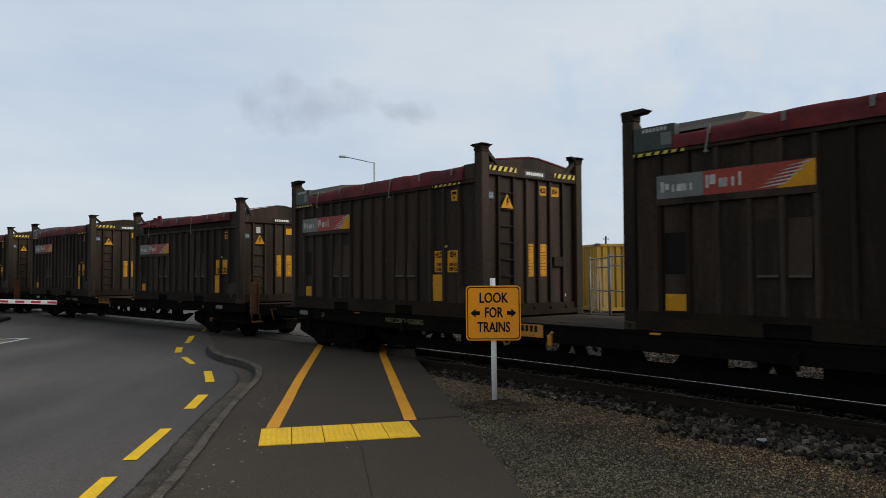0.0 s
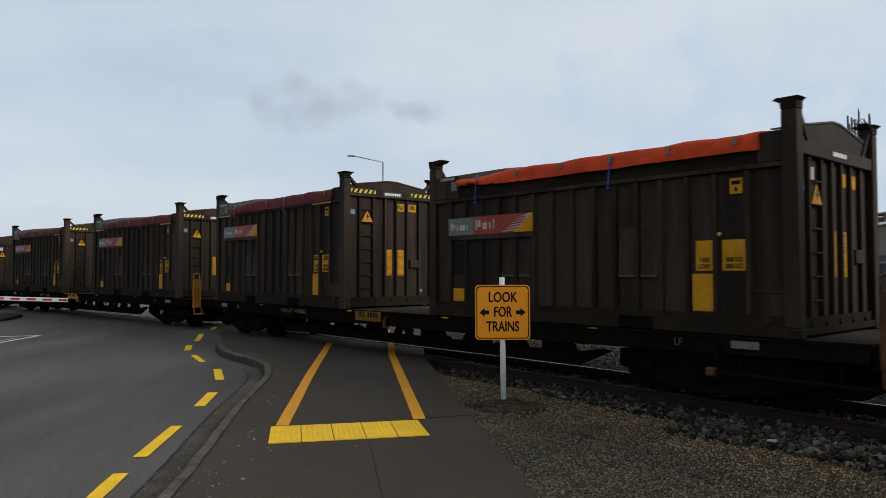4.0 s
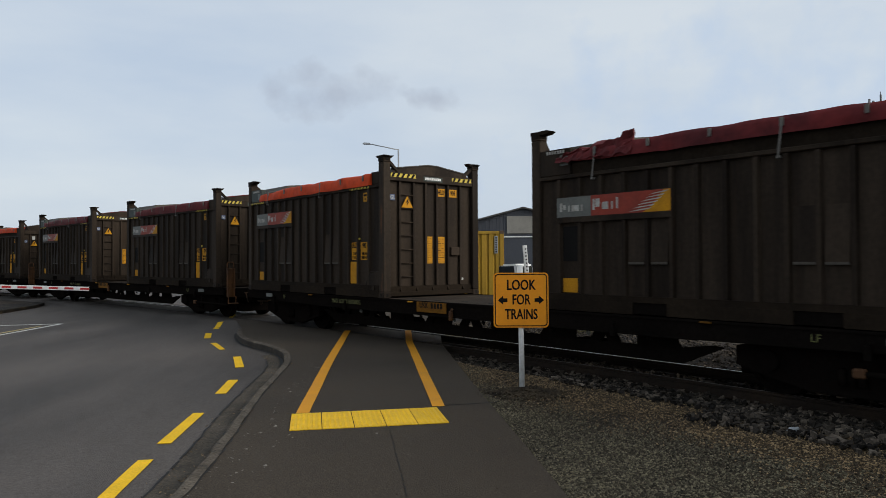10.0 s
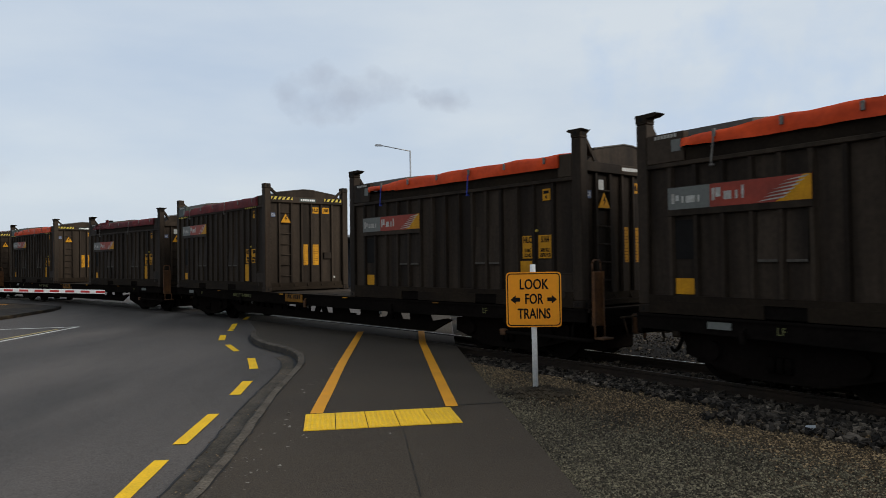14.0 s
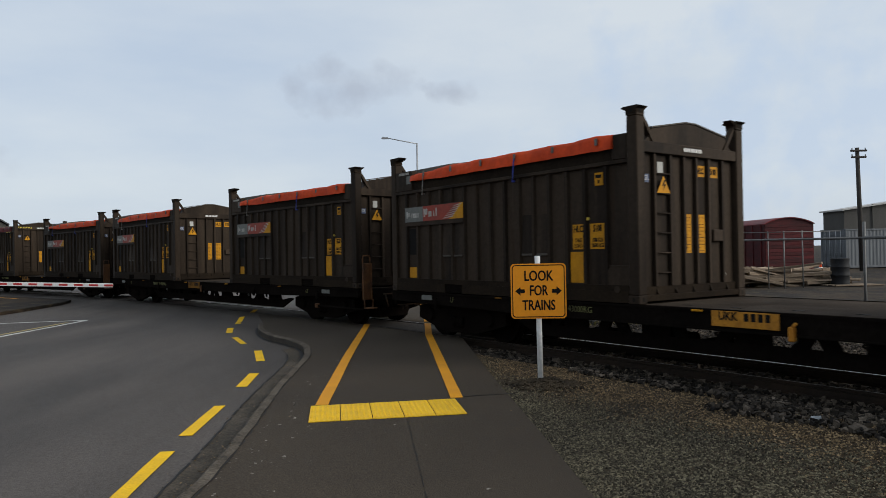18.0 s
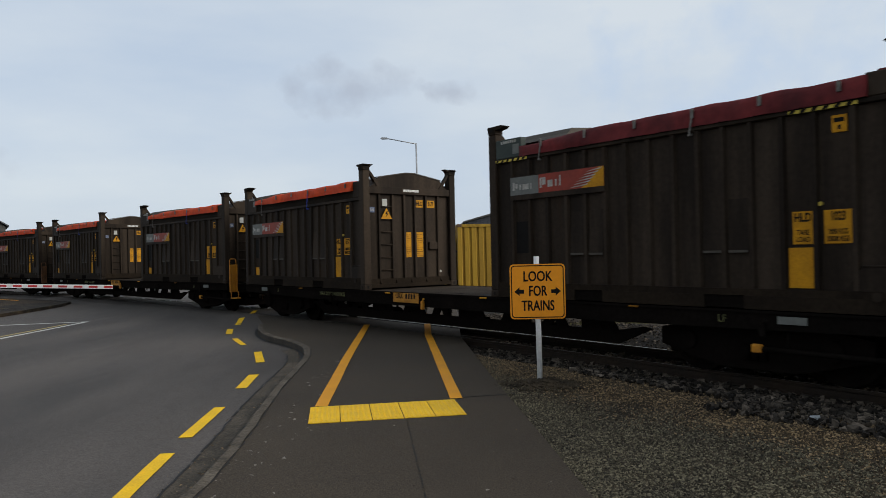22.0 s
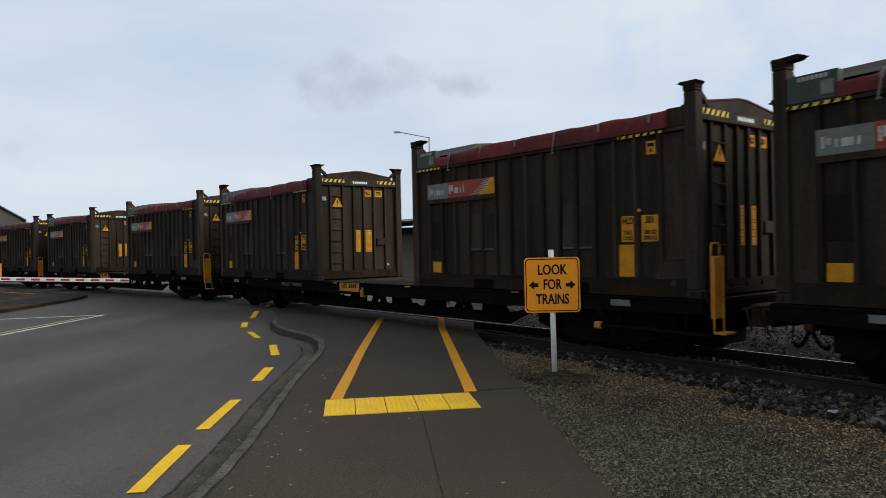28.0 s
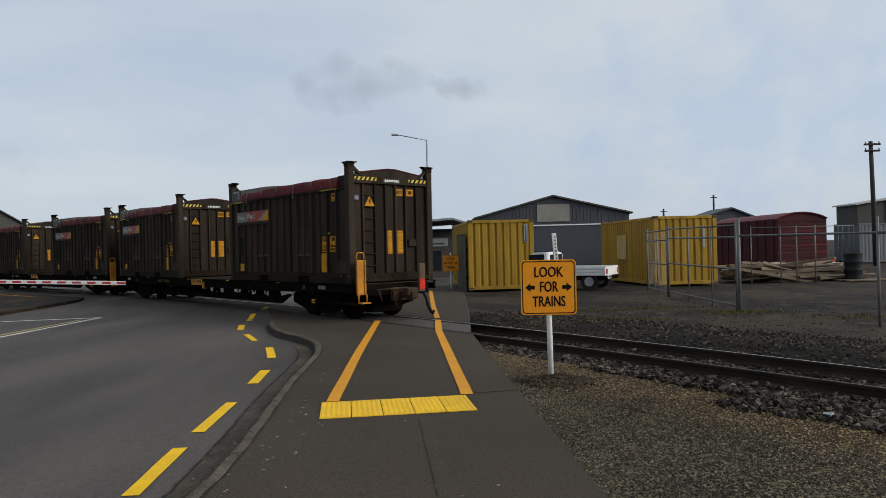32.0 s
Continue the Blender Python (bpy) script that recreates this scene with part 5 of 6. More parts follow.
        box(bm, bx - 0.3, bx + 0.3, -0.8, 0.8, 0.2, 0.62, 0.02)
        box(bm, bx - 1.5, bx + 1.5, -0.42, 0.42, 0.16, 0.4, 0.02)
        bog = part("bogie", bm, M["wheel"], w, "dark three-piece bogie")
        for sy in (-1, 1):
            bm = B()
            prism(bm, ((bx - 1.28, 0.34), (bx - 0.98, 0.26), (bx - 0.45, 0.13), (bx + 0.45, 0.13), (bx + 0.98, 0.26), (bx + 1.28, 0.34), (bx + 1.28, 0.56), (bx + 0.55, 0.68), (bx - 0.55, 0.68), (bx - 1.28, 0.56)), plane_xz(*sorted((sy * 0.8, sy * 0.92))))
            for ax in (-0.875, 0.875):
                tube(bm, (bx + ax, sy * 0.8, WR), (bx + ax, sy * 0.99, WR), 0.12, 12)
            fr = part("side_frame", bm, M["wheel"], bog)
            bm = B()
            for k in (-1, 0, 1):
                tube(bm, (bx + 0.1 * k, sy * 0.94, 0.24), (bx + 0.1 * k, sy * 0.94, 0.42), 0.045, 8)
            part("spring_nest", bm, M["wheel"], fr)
    # near-side step panel at the rear
    bm = B()
    box(bm, 8.1, 8.13, -HW + 0.05, -HW + 0.28, 0.61, 1.39, 0.012)
    box(bm, 8.13, 8.16, -HW + 0.05, -HW + 0.075, 0.61, 1.39)
    box(bm, 8.13, 8.16, -HW + 0.255, -HW + 0.28, 0.61, 1.39)
    step = part("step_panel", bm, step_mat, w, "shunter's step panel")
    bm = B()
    pts = [(8.11, -HW + 0.07, 1.38), (8.11, -HW + 0.07, 1.51), (8.11, -HW + 0.1, 1.55), (8.11, -HW + 0.23, 1.55), (8.11, -HW + 0.26, 1.51), (8.11, -HW + 0.26, 1.38)]
    for a, b in zip(pts, pts[1:]):
        tube(bm, a, b, 0.014, 8)
    part("handle", bm, step_mat, step)
    bm = B()
    box(bm, 8.12, 8.28, -HW + 0.08, -HW + 0.32, 0.42, 0.45, 0.006)
    for y in (-HW + 0.1, -HW + 0.32):
        tube(bm, (8.12, y, 0.44), (8.12, y, 0.62), 0.015, 6)
    part("step", bm, step_mat, w, "foot step")
    bm = B()
    tube(bm, (6.4, -HW + 0.03, 0.42), (8.12, -HW + 0.05, 0.4), 0.03, 8)
    for x in (6.7, 7.75):
        tube(bm, (x, -HW + 0.04, 0.42), (x, -HW + 0.08, 0.66), 0.018, 6)
    brake = part("hand_brake", bm, d, w, "dark hand brake pipe")
    bm = B()
    box(bm, 6.3, 6.42, -HW - 0.01, -HW + 0.07, 0.37, 0.47, 0.015)
    part("end_cap", bm, step_mat, brake, "orange end cap")
    return w


def wheelset_meshes():
    bm = B()
    tube(bm, (0, -0.98, 0), (0, 0.98, 0), 0.075, 12)
    axle = mesh_of(bm, "wheelset", M["wheel"])
    bm = B()
    prof = ((0.075, -0.09), (0.2, -0.04), (0.34, -0.045), (0.36, -0.065), (0.415, -0.065), (0.42, 0.03), (0.447, 0.045), (0.447, 0.065), (0.36, 0.065), (0.34, 0.03), (0.2, 0.02), (0.075, 0.08))
    n = 28
    rings = [[bm.verts.new((r * math.cos(2 * math.pi * i / n), a, r * math.sin(2 * math.pi * i / n))) for r, a in prof] for i in range(n)]
    for i in range(n):
        a, b = rings[i], rings[(i + 1) % n]
        for k in range(len(prof) - 1):
            bm.faces.new((a[k], b[k], b[k + 1], a[k + 1]))
    bmesh.ops.recalc_face_normals(bm, faces=bm.faces)
    wheel = mesh_of(bm, "wheel", M["wheel"])
    return axle, wheel


AXLE, WHEEL = wheelset_meshes()
first_wagon = build_wagon(M["rust_step"], M["dull_yellow"], "dirty dark flat railway wagon with a rusty step panel")
bright_wagon = build_wagon(M["orange_step"], M["orange_board"], "dirty dark flat railway wagon with an orange step panel")

# place of each wagon at the start, the gap between its containers, and the containers it carries (front, rear, front number, rear number)
TRAIN = (
    (-42.0, 3.3, "maroon", "maroon", "", ""),
    (-24.51, 3.3, "maroon", "maroon_plain", "", ""),
    (-7.03, 2.58, "maroon", "maroon", "854", "175"),
    (9.945, 2.63, "maroon", "orange_strap", "378", ""),
    (26.78, 3.14, "maroon", "maroon", "405", "474"),
    (44.21, 3.85, "orange", "maroon_plain", "935", "5083"),
    (61.42, 3.85, "maroon_square", "orange_strap", "1008", "5164"),
    (78.45, 3.85, "orange_plain", "orange_plain", "5136", "5557"),
    (95.8, 3.85, "orange_plain", "orange_plain", "5108", ""),
    (113.02, 3.85, "orange_plain", "maroon", "5177", "1023"),
    (130.2, 3.85, "maroon", "maroon_rusty", "758", "324"),
    (147.63, 3.85, "maroon", "maroon", "773", "501"),
    (164.66, 3.79, "maroon", "maroon", "38", "380"),
)


def travelled(t):
    """How far the train has moved at t seconds, gathering speed."""
    return -5.1955 * t - 0.020409 * t * t + 5.87e-6 * t ** 3


def wagon_pose(s):
    a, b = track(s - 4.9), track(s + 4.9)
    u = (b - a).normalized()
    return Matrix.Translation((a + b) / 2) @ Matrix.Rotation(math.atan2(u.y, u.x), 4, "Z") @ Matrix.Rotation(-0.004, 4, "X")


used = set()
MOVERS, WHEELS, ROLLING, NUMBERED = [], [], [], []
for i, row in enumerate(TRAIN):
    dirty = i in (0, 1, 3, 4, 5, 6, 7)
    if i in (0, 2):
        ROLLING.append(first_wagon if dirty else bright_wagon)
    else:
        ROLLING.append(copy_thing(first_wagon if dirty else bright_wagon, wagon_pose(row[0])))
for wag, (c0, gap, kf, kr, nf, nr) in zip(ROLLING, TRAIN):
    p0 = wagon_pose(c0)
    MOVERS.append((wag, c0, Matrix()))
    for bx in (-6.2, 6.2):
        for ax in (-0.875, 0.875):
            ws = part("wheelset", AXLE, None, wag, at=Matrix.Translation((bx + ax, 0, WR)))
            part("wheel", WHEEL, None, ws, at=Matrix.Translation((0, -0.5675, 0)))
            part("wheel", WHEEL, None, ws, at=Matrix.Translation((0, 0.5675, 0)) @ Matrix.Rotation(math.pi, 4, "Z"))
            WHEELS.append((ws, bx + ax))
    for kind, sgn, number in ((kf, -1, nf), (kr, 1, nr)):
        local = Matrix.Translation((sgn * (gap / 2 + HL), 0, DECK))
        if kind in used:
            con = copy_thing(KINDS[kind], p0 @ local)
        else:
            con = KINDS[kind]
            used.add(kind)
        MOVERS.append((con, c0, local))
        NUMBERED.append((con, number, kind))
for con, number, kind in NUMBERED:
    if number:
        code = "HLC" if len(number) == 4 and ("plain" in kind or "strap" in kind) else "HLD"
        for text, x in ((code, HL - 1.09), (number, HL - 0.73)):
            part("lettering", words(text, 0.13, M["black"], bold=0.004), None, con, at=on_side(x, -HW + 0.0435, 1.02, 0.72 if len(text) < 4 else 0.6))
        for text, y in ((code, 1.48), (number, 1.795)):
            part("lettering", words(text, 0.12, M["black"], bold=0.004), None, con, at=on_end(HL - 0.0805, -HW + y, 2.1 if "plain" not in kind and "strap" not in kind else 1.82, 0.72 if len(text) < 4 else 0.6))
last = MOVERS[-3][0]
bm = B()
box(bm, 8.35, 8.42, 0.38, 0.56, 0.62, 1.28, 0.012)
tail = part("tail_marker", bm, M["rusty"], last, "rusty end-of-train marker with a red lens")
bm = B()
box(bm, 8.42, 8.425, 0.4, 0.54, 0.68, 0.92)
part("red_lens", bm, M["red_lamp"], tail)


def motions():
    """The train rolls away along the bend, its wheels turning."""
    marks = [0.5 * k for k in range(65)]
    for ob, c0, local in MOVERS:
        walk(ob, [(t, wagon_pose(c0 + travelled(t)) @ local) for t in marks])
    ticks = [0.1 * k for k in range(321)]
    turns = [Matrix.Rotation(travelled(t) / WR, 4, "Y") for t in ticks]
    for ob, x in WHEELS:
        base = Matrix.Translation((x, 0, WR))
        walk(ob, [(t, base @ m) for t, m in zip(ticks, turns)])


# ---- signs and barrier ----
M["sign_orange"] = material("orange_sign_face", (0.78, 0.29, 0.012), (0.7, 0.25, 0.012), 0.5, 0.0, 2, 20, 0.4, 0.05, 0.02)
M["con_yellow"] = material("weathered_yellow_paint", (0.35, 0.212, 0.021), (0.215, 0.124, 0.016), 0.65, 0.0, 0.9, 16, 0.6, 0.07, 0.03, streak=True, stain=(0.12, 0.05, 0.02), stain_level=0.62)
M["cladding"] = material("slate_grey_cladding", (0.075, 0.078, 0.088), (0.056, 0.059, 0.067), 0.6, 0.0, 0.3, 10, 0.5, 0.1, 0.04, streak=True)
M["cladding_low"] = material("blue_grey_roller_door", (0.062, 0.068, 0.08), (0.05, 0.054, 0.064), 0.55, 0.0, 0.3, 10, 0.5, 0.1, 0.04)
M["beige"] = material("pale_board", (0.25, 0.24, 0.21), (0.19, 0.18, 0.16), 0.7, 0.0, 0.8, 12, 0.5, 0.1, 0.04)
M["red_wagon"] = material("faded_oxide_red", (0.075, 0.011, 0.0125), (0.034, 0.0065, 0.0075), 0.7, 0.0, 0.8, 16, 0.7, 0.2, 0.15, stain=(0.03, 0.01, 0.011), stain_level=0.55, stretch=(0.6, 1, 2.5), spread=0.3)
M["wall_grey"] = material("drab_grey_wall", (0.078, 0.074, 0.067), (0.056, 0.053, 0.048), 0.75, 0.0, 0.3, 10, 0.5, 0.1, 0.05, streak=True)
M["roof_light"] = material("pale_roof_sheet", (0.4, 0.39, 0.37), (0.3, 0.29, 0.28), 0.5, 0.1, 0.4, 10, 0.5, 0.1, 0.05)
M["pole"] = material("old_grey_timber_pole", (0.05, 0.044, 0.039), (0.03, 0.027, 0.024), 0.9, 0.0, 1.5, 25, 0.5, 0.25, 0.3, streak=True)
M["tank"] = material("blue_tank", (0.05, 0.11, 0.22), (0.035, 0.08, 0.16), 0.5, 0.0, 0.8, 10, 0.5, 0.1, 0.03)
M["tower"] = material("weathered_tower_steel", (0.15, 0.155, 0.16), (0.095, 0.098, 0.1), 0.6, 0.2, 2, 30, 0.5, 0.12, 0.05)
M["rubber"] = material("black_rubber", (0.018, 0.018, 0.018), None, 0.85, 0.0, 5, 40, 0.4, 0.2, 0.2)
M["glass"] = material("dark_car_glass", (0.02, 0.025, 0.03), None, 0.08, 0.0, 3, 10, 0.3, 0.02, 0.0)
M["barrier_red"] = material("barrier_red", (0.45, 0.03, 0.03), (0.33, 0.03, 0.03), 0.5, 0.0, 4, 20, 0.4, 0.08, 0.02)
M["old_white"] = material("dirty_white_paint", (0.3, 0.32, 0.33), (0.2, 0.21, 0.215), 0.65, 0.0, 1.5, 16, 0.5, 0.12, 0.05, stain=(0.2, 0.17, 0.13), stain_level=0.66)
M["drum"] = material("black_drum_paint", (0.013, 0.014, 0.016), (0.008, 0.009, 0.01), 0.7, 0.0, 2, 20, 0.5, 0.2, 0.08, stain=(0.05, 0.03, 0.02), stain_level=0.68)


M["fence"] = material("dull_galvanised_pipe", (0.155, 0.155, 0.15), (0.1, 0.1, 0.098), 0.55, 0.3, 4, 40, 0.5, 0.12, 0.06)


def rounded_rect(w, h, r, n=5):
    out = []
    for cx, cy, a0 in ((w / 2 - r, h / 2 - r, 0), (-w / 2 + r, h / 2 - r, 90), (-w / 2 + r, -h / 2 + r, 180), (w / 2 - r, -h / 2 + r, 270)):
        out += [(cx + r * math.cos(radians(a0 + 90 * k / n)), cy + r * math.sin(radians(a0 + 90 * k / n))) for k in range(n + 1)]
    return out


def build_sign(m, size, post_h, centre_z, lean=0.0):
    """Orange plate facing -y on a white round post at the origin."""
    s = thing("crossing_sign", "orange square rail crossing sign with black lettering on a white post", "road sign", "crossing signs", m=m)
    k = size / 0.63
    bm = B()
    tube(bm, (0, 0, -0.15), (lean, 0, post_h), 0.032 * k ** 0.5, 16)
    part("post", bm, M["white_paint"], s, "white round post")
    bm = B()
    prism(bm, rounded_rect(size, size, 0.045 * k), Matrix.Translation((lean * 0.7, 0, centre_z)) @ plane_xz(-0.045, -0.036))
    plate = part("plate", bm, M["sign_orange"], s, "orange plate with rounded corners")
    bm = B()
    outer, inner = rounded_rect(size * 0.955, size * 0.955, 0.04 * k), rounded_rect(size * 0.92, size * 0.92, 0.034 * k)
    o = [bm.verts.new((x + lean * 0.7, -0.0465, z + centre_z)) for x, z in outer]
    i = [bm.verts.new((x + lean * 0.7, -0.0465, z + centre_z)) for x, z in inner]
    for a in range(len(o)):
        b = (a + 1) % len(o)
        bm.faces.new((o[a], o[b], i[b], i[a]))
    part("border", bm, M["black"], plate)
    for text, dz, sx in (("LOOK", 0.168, 0.72), ("FOR", 0.0, 0.67), ("TRAINS", -0.168, 0.675)):
        part("lettering", words(text, 0.165 * k, M["black"], depth=0.0012, bold=0.0015 * k), None, plate, at=on_side(lean * 0.7, -0.0465, centre_z + dz * k, sx))
        # heavier stroke
        part("lettering", words(text, 0.165 * k, M["black"], depth=0.0012, bold=0.0015 * k), None, plate, at=on_side(lean * 0.7 + 0.004 * k, -0.0468, centre_z + dz * k + 0.002, sx))
    for d in (-1, 1):
        bm = B()
        prism(bm, ((d * 0.265 * k, 0), (d * 0.205 * k, 0.05 * k), (d * 0.205 * k, 0.022 * k), (d * 0.155 * k, 0.022 * k), (d * 0.155 * k, -0.022 * k), (d * 0.205 * k, -0.022 * k), (d * 0.205 * k, -0.05 * k)),
              Matrix.Translation((lean * 0.7, 0, centre_z)) @ plane_xz(-0.0475, -0.046))
        part("arrow", bm, M["black"], plate)
    bm = B()
    for z in (0.2, -0.2):
        box(bm, lean * 0.7 - 0.05, lean * 0.7 + 0.05, -0.038, 0.036, centre_z + z * k - 0.015, centre_z + z * k + 0.015, 0.004)
    part("clamp", bm, M["galv"], s)
    return s


build_sign(pose(1.241, 8.38, 0.0, 0, 0, -5), 0.647, 1.525, 1.112, -0.012)
build_sign(pose(0.285, 27.72, -0.05, 0, 0, 0), 0.63, 1.5, 1.085)
build_sign(pose(-16.1, 25.2, 0.0, 0, 0, 22), 0.5, 1.45, 1.14)

arm_base = Vector((-13.0, 17.6, 1.12))
arm_tip = Vector((-7.89, 17.6, 0.94))
barrier = thing("level_crossing_barrier", "lowered red and white level crossing barrier arm", "barrier")
q = Matrix.Translation(arm_base) @ Matrix.Rotation(math.atan2(arm_base.z - arm_tip.z, arm_tip.x - arm_base.x), 4, "Y")
length = (arm_tip - arm_base).length
bm = B()
box(bm, 0, length, -0.02, 0.02, -0.048, 0.048, 0.006)
arm = part("arm", bm, M["white_paint"], barrier, "white arm with red bands", at=q)
bm = B()
box(bm, 0, 0.215, -0.0225, -0.02, -0.024, 0.026)
band = mesh_of(bm, "red_band", M["barrier_red"])
for k in range(14):
    part("red_band", band, None, arm, at=Matrix.Translation((0.1 + 0.37 * k, 0, 0)))
bm = B()
box(bm, -13.35, -12.95, 17.4, 17.8, -0.12, 0.25, 0.02)
box(bm, -13.25, -13.0, 17.48, 17.72, 0.25, 1.35, 0.03)
part("pedestal", bm, M["galv"], barrier)

# street lamp
lamp = thing("street_lamp", "tall galvanised street lamp with an outreach arm", "street lamp")
bm = B()
tube(bm, (-0.87, 45, -0.1), (-0.87, 45, 8.55), 0.085, 12, 0.05)
part("pole", bm, M["galv"], lamp)
bm = B()
tube(bm, (-0.87, 45, 8.52), (-2.7, 45, 8.9), 0.035, 8, 0.03)
part("arm", bm, M["galv"], lamp)
bm = B()
prism(bm, ((-2.62, 8.86), (-2.7, 8.95), (-3.02, 8.97), (-3.12, 8.91), (-3.05, 8.86)), plane_xz(44.88, 45.12))
part("lantern", bm, M["galv"], lamp)


# ---- shipping containers ----
def build_box_container(label, mat, m, length=6.058, rusty=True, height=2.591, deep=0.036):
    c = thing("shipping_container", label, "container", "shipping containers in the yard", m=m)
    hw = 1.219
    for sy in (-1, 1):
        bm = B()
        n = 22
        pts = []
        for k in range(n):
            x = 0.15 + (length - 0.3) * k / n
            w = (length - 0.3) / n
            pts += [(x, 0.0), (x + w * 0.3, 0.0), (x + w * 0.5, deep), (x + w * 0.8, deep)]
        pts.append((length - 0.15, 0.0))
        lo = [bm.verts.new((x, sy * (hw - 0.05 + d), 0.16)) for x, d in pts]
        hi = [bm.verts.new((x, sy * (hw - 0.05 + d), height - 0.1)) for x, d in pts]
        for k in range(len(pts) - 1):
            bm.faces.new((lo[k], lo[k + 1], hi[k + 1], hi[k]))
        part("side_wall", bm, mat, c)
        bm = B()
        y0, y1 = sorted((sy * (hw - 0.08), sy * hw))
        box(bm, 0.1, length - 0.1, y0, y1, 0.03, 0.17, 0.008)
        box(bm, 0.1, length - 0.1, y0, y1, height - 0.12, height - 0.02, 0.008)
        part("rail", bm, mat, c)
        for x0, x1 in ((0, 0.16), (length - 0.16, length)):
            bm = B()
            box(bm, x0, x1, *sorted((sy * (hw - 0.16), sy * hw)), 0.0, height, 0.012)
            post = part("corner_post", bm, mat, c)
            for z in (0.0, height - 0.115):
                bm = B()
                box(bm, x0 - 0.006, x1 + 0.006, *sorted((sy * (hw - 0.165), sy * (hw + 0.006))), z, z + 0.118, 0.008)
                part("corner_casting", bm, M["rusty"] if rusty else mat, post)
    # corrugated closed end at x = 0
    bm = B()
    n = 8
    pts = []
    for k in range(n):
        y = -hw + 0.15 + (2 * hw - 0.3) * k / n
        w = (2 * hw - 0.3) / n
        pts += [(y, 0.0), (y + w * 0.55, 0.0), (y + w * 0.68, 0.045), (y + w * 0.87, 0.045)]
    pts.append((hw - 0.15, 0.0))
    lo = [bm.verts.new((0.03 + d, y, 0.15)) for y, d in pts]
    hi = [bm.verts.new((0.03 + d, y, height - 0.11)) for y, d in pts]
    for k in range(len(pts) - 1):
        bm.faces.new((lo[k], hi[k], hi[k + 1], lo[k + 1]))
    part("end_wall", bm, mat, c)
    bm = B()
    box(bm, 0.005, 0.09, -hw + 0.16, hw - 0.16, 0.03, 0.16, 0.008)
    part("end_sill", bm, mat, c)
    bm = B()
    box(bm, 0.005, 0.09, -hw + 0.16, hw - 0.16, height - 0.12, height - 0.01, 0.008)
    part("end_header", bm, mat, c)
    # doors at the other end
    for sy in (-1, 1):
        bm = B()
        box(bm, length - 0.07, length - 0.03, *sorted((sy * 0.01, sy * (hw - 0.16))), 0.15, height - 0.1, 0.006)
        for k in range(4):
            box(bm, length - 0.03, length - 0.012, *sorted((sy * 0.08, sy * (hw - 0.22))), 0.3 + 0.55 * k, 0.62 + 0.55 * k, 0.006)
        door = part("door", bm, mat, c)
        for y in (0.3, 0.75):
            bm = B()
            tube(bm, (length + 0.01, sy * y, 0.12), (length + 0.01, sy * y, height - 0.08), 0.02, 8)
            box(bm, length - 0.01, length + 0.05, *sorted((sy * y - 0.02, sy * y + 0.12)), 1.0, 1.04)
            part("lock_bar", bm, M["galv"], door)
    bm = B()
    box(bm, 0.05, length - 0.05, -hw + 0.04, hw - 0.04, height - 0.06, height - 0.03)
    box(bm, 0.05, length - 0.05, -hw + 0.04, hw - 0.04, 0.1, 0.14)
    part("roof_and_floor", bm, mat, c)
    return c


def face_pose(p, q):
    """Local -x end's outer bottom edge runs from p to q (left to right seen from outside)."""
    p, q = Vector((*p, 0)), Vector((*q, 0))
    d = (q - p).normalized()
    inward = Vector((-d.y, d.x, 0))
    mid = (p + q) / 2
    return Matrix(((inward.x, -d.x, 0, mid.x), (inward.y, -d.y, 0, mid.y), (0, 0, 1, 0), (0, 0, 0, 1)))


ya = build_box_container("weathered yellow shipping container with rusty corners", M["con_yellow"], face_pose((0.93, 26.0), (3.36, 26.2)) @ Matrix.Translation((0, 0, 0.03)))
yb = build_box_container("faded yellow shipping container with a pale patch", M["con_yellow"], face_pose((7.83, 26.3), (10.26, 26.55)) @ Matrix.Translation((0, 0, 0.03)))
bm = B()
box(bm, 2.9, 4.0, 1.222, 1.226, 0.95, 1.95)
part("pale_patch", bm, material("faded_cream_patch", (0.42, 0.33, 0.14), (0.33, 0.24, 0.08), 0.7, 0.0, 2, 20, 0.6, 0.15, 0.05), yb, "pale repainted patch")
bm = B()
box(bm, -0.002, 0.03, -0.98, -0.86, 1.75, 2.4)
code = part("code_plate", bm, M["old_white"], ya, "white vertical code plate with dark marks")
bm = B()
for k in range(7):
    box(bm, -0.004, -0.002, -0.95, -0.89, 1.79 + 0.085 * k, 1.84 + 0.085 * k)
part("writing_bars", bm, M["black"], code)
bm = B()
box(bm, -0.002, 0.03, -0.75, -0.66, 1.4, 2.2)
part("code_plate", bm, M["old_white"], yb, "white vertical code plate")

wc = build_box_container("dull silver-white shipping container", material("dull_blue_white_paint", (0.125, 0.135, 0.145), (0.08, 0.087, 0.094), 0.65, 0.0, 0.8, 16, 0.5, 0.12, 0.04, streak=True), pose(32.84, 48.0, 0.02, 0, 0, 187.5), rusty=False, deep=0.02)
copy_thing(wc, pose(33.6, 47.2, 0.02, 0, 0, -2))
copy_thing(wc, pose(40.2, 47.6, 0.02, 0, 0, -4))


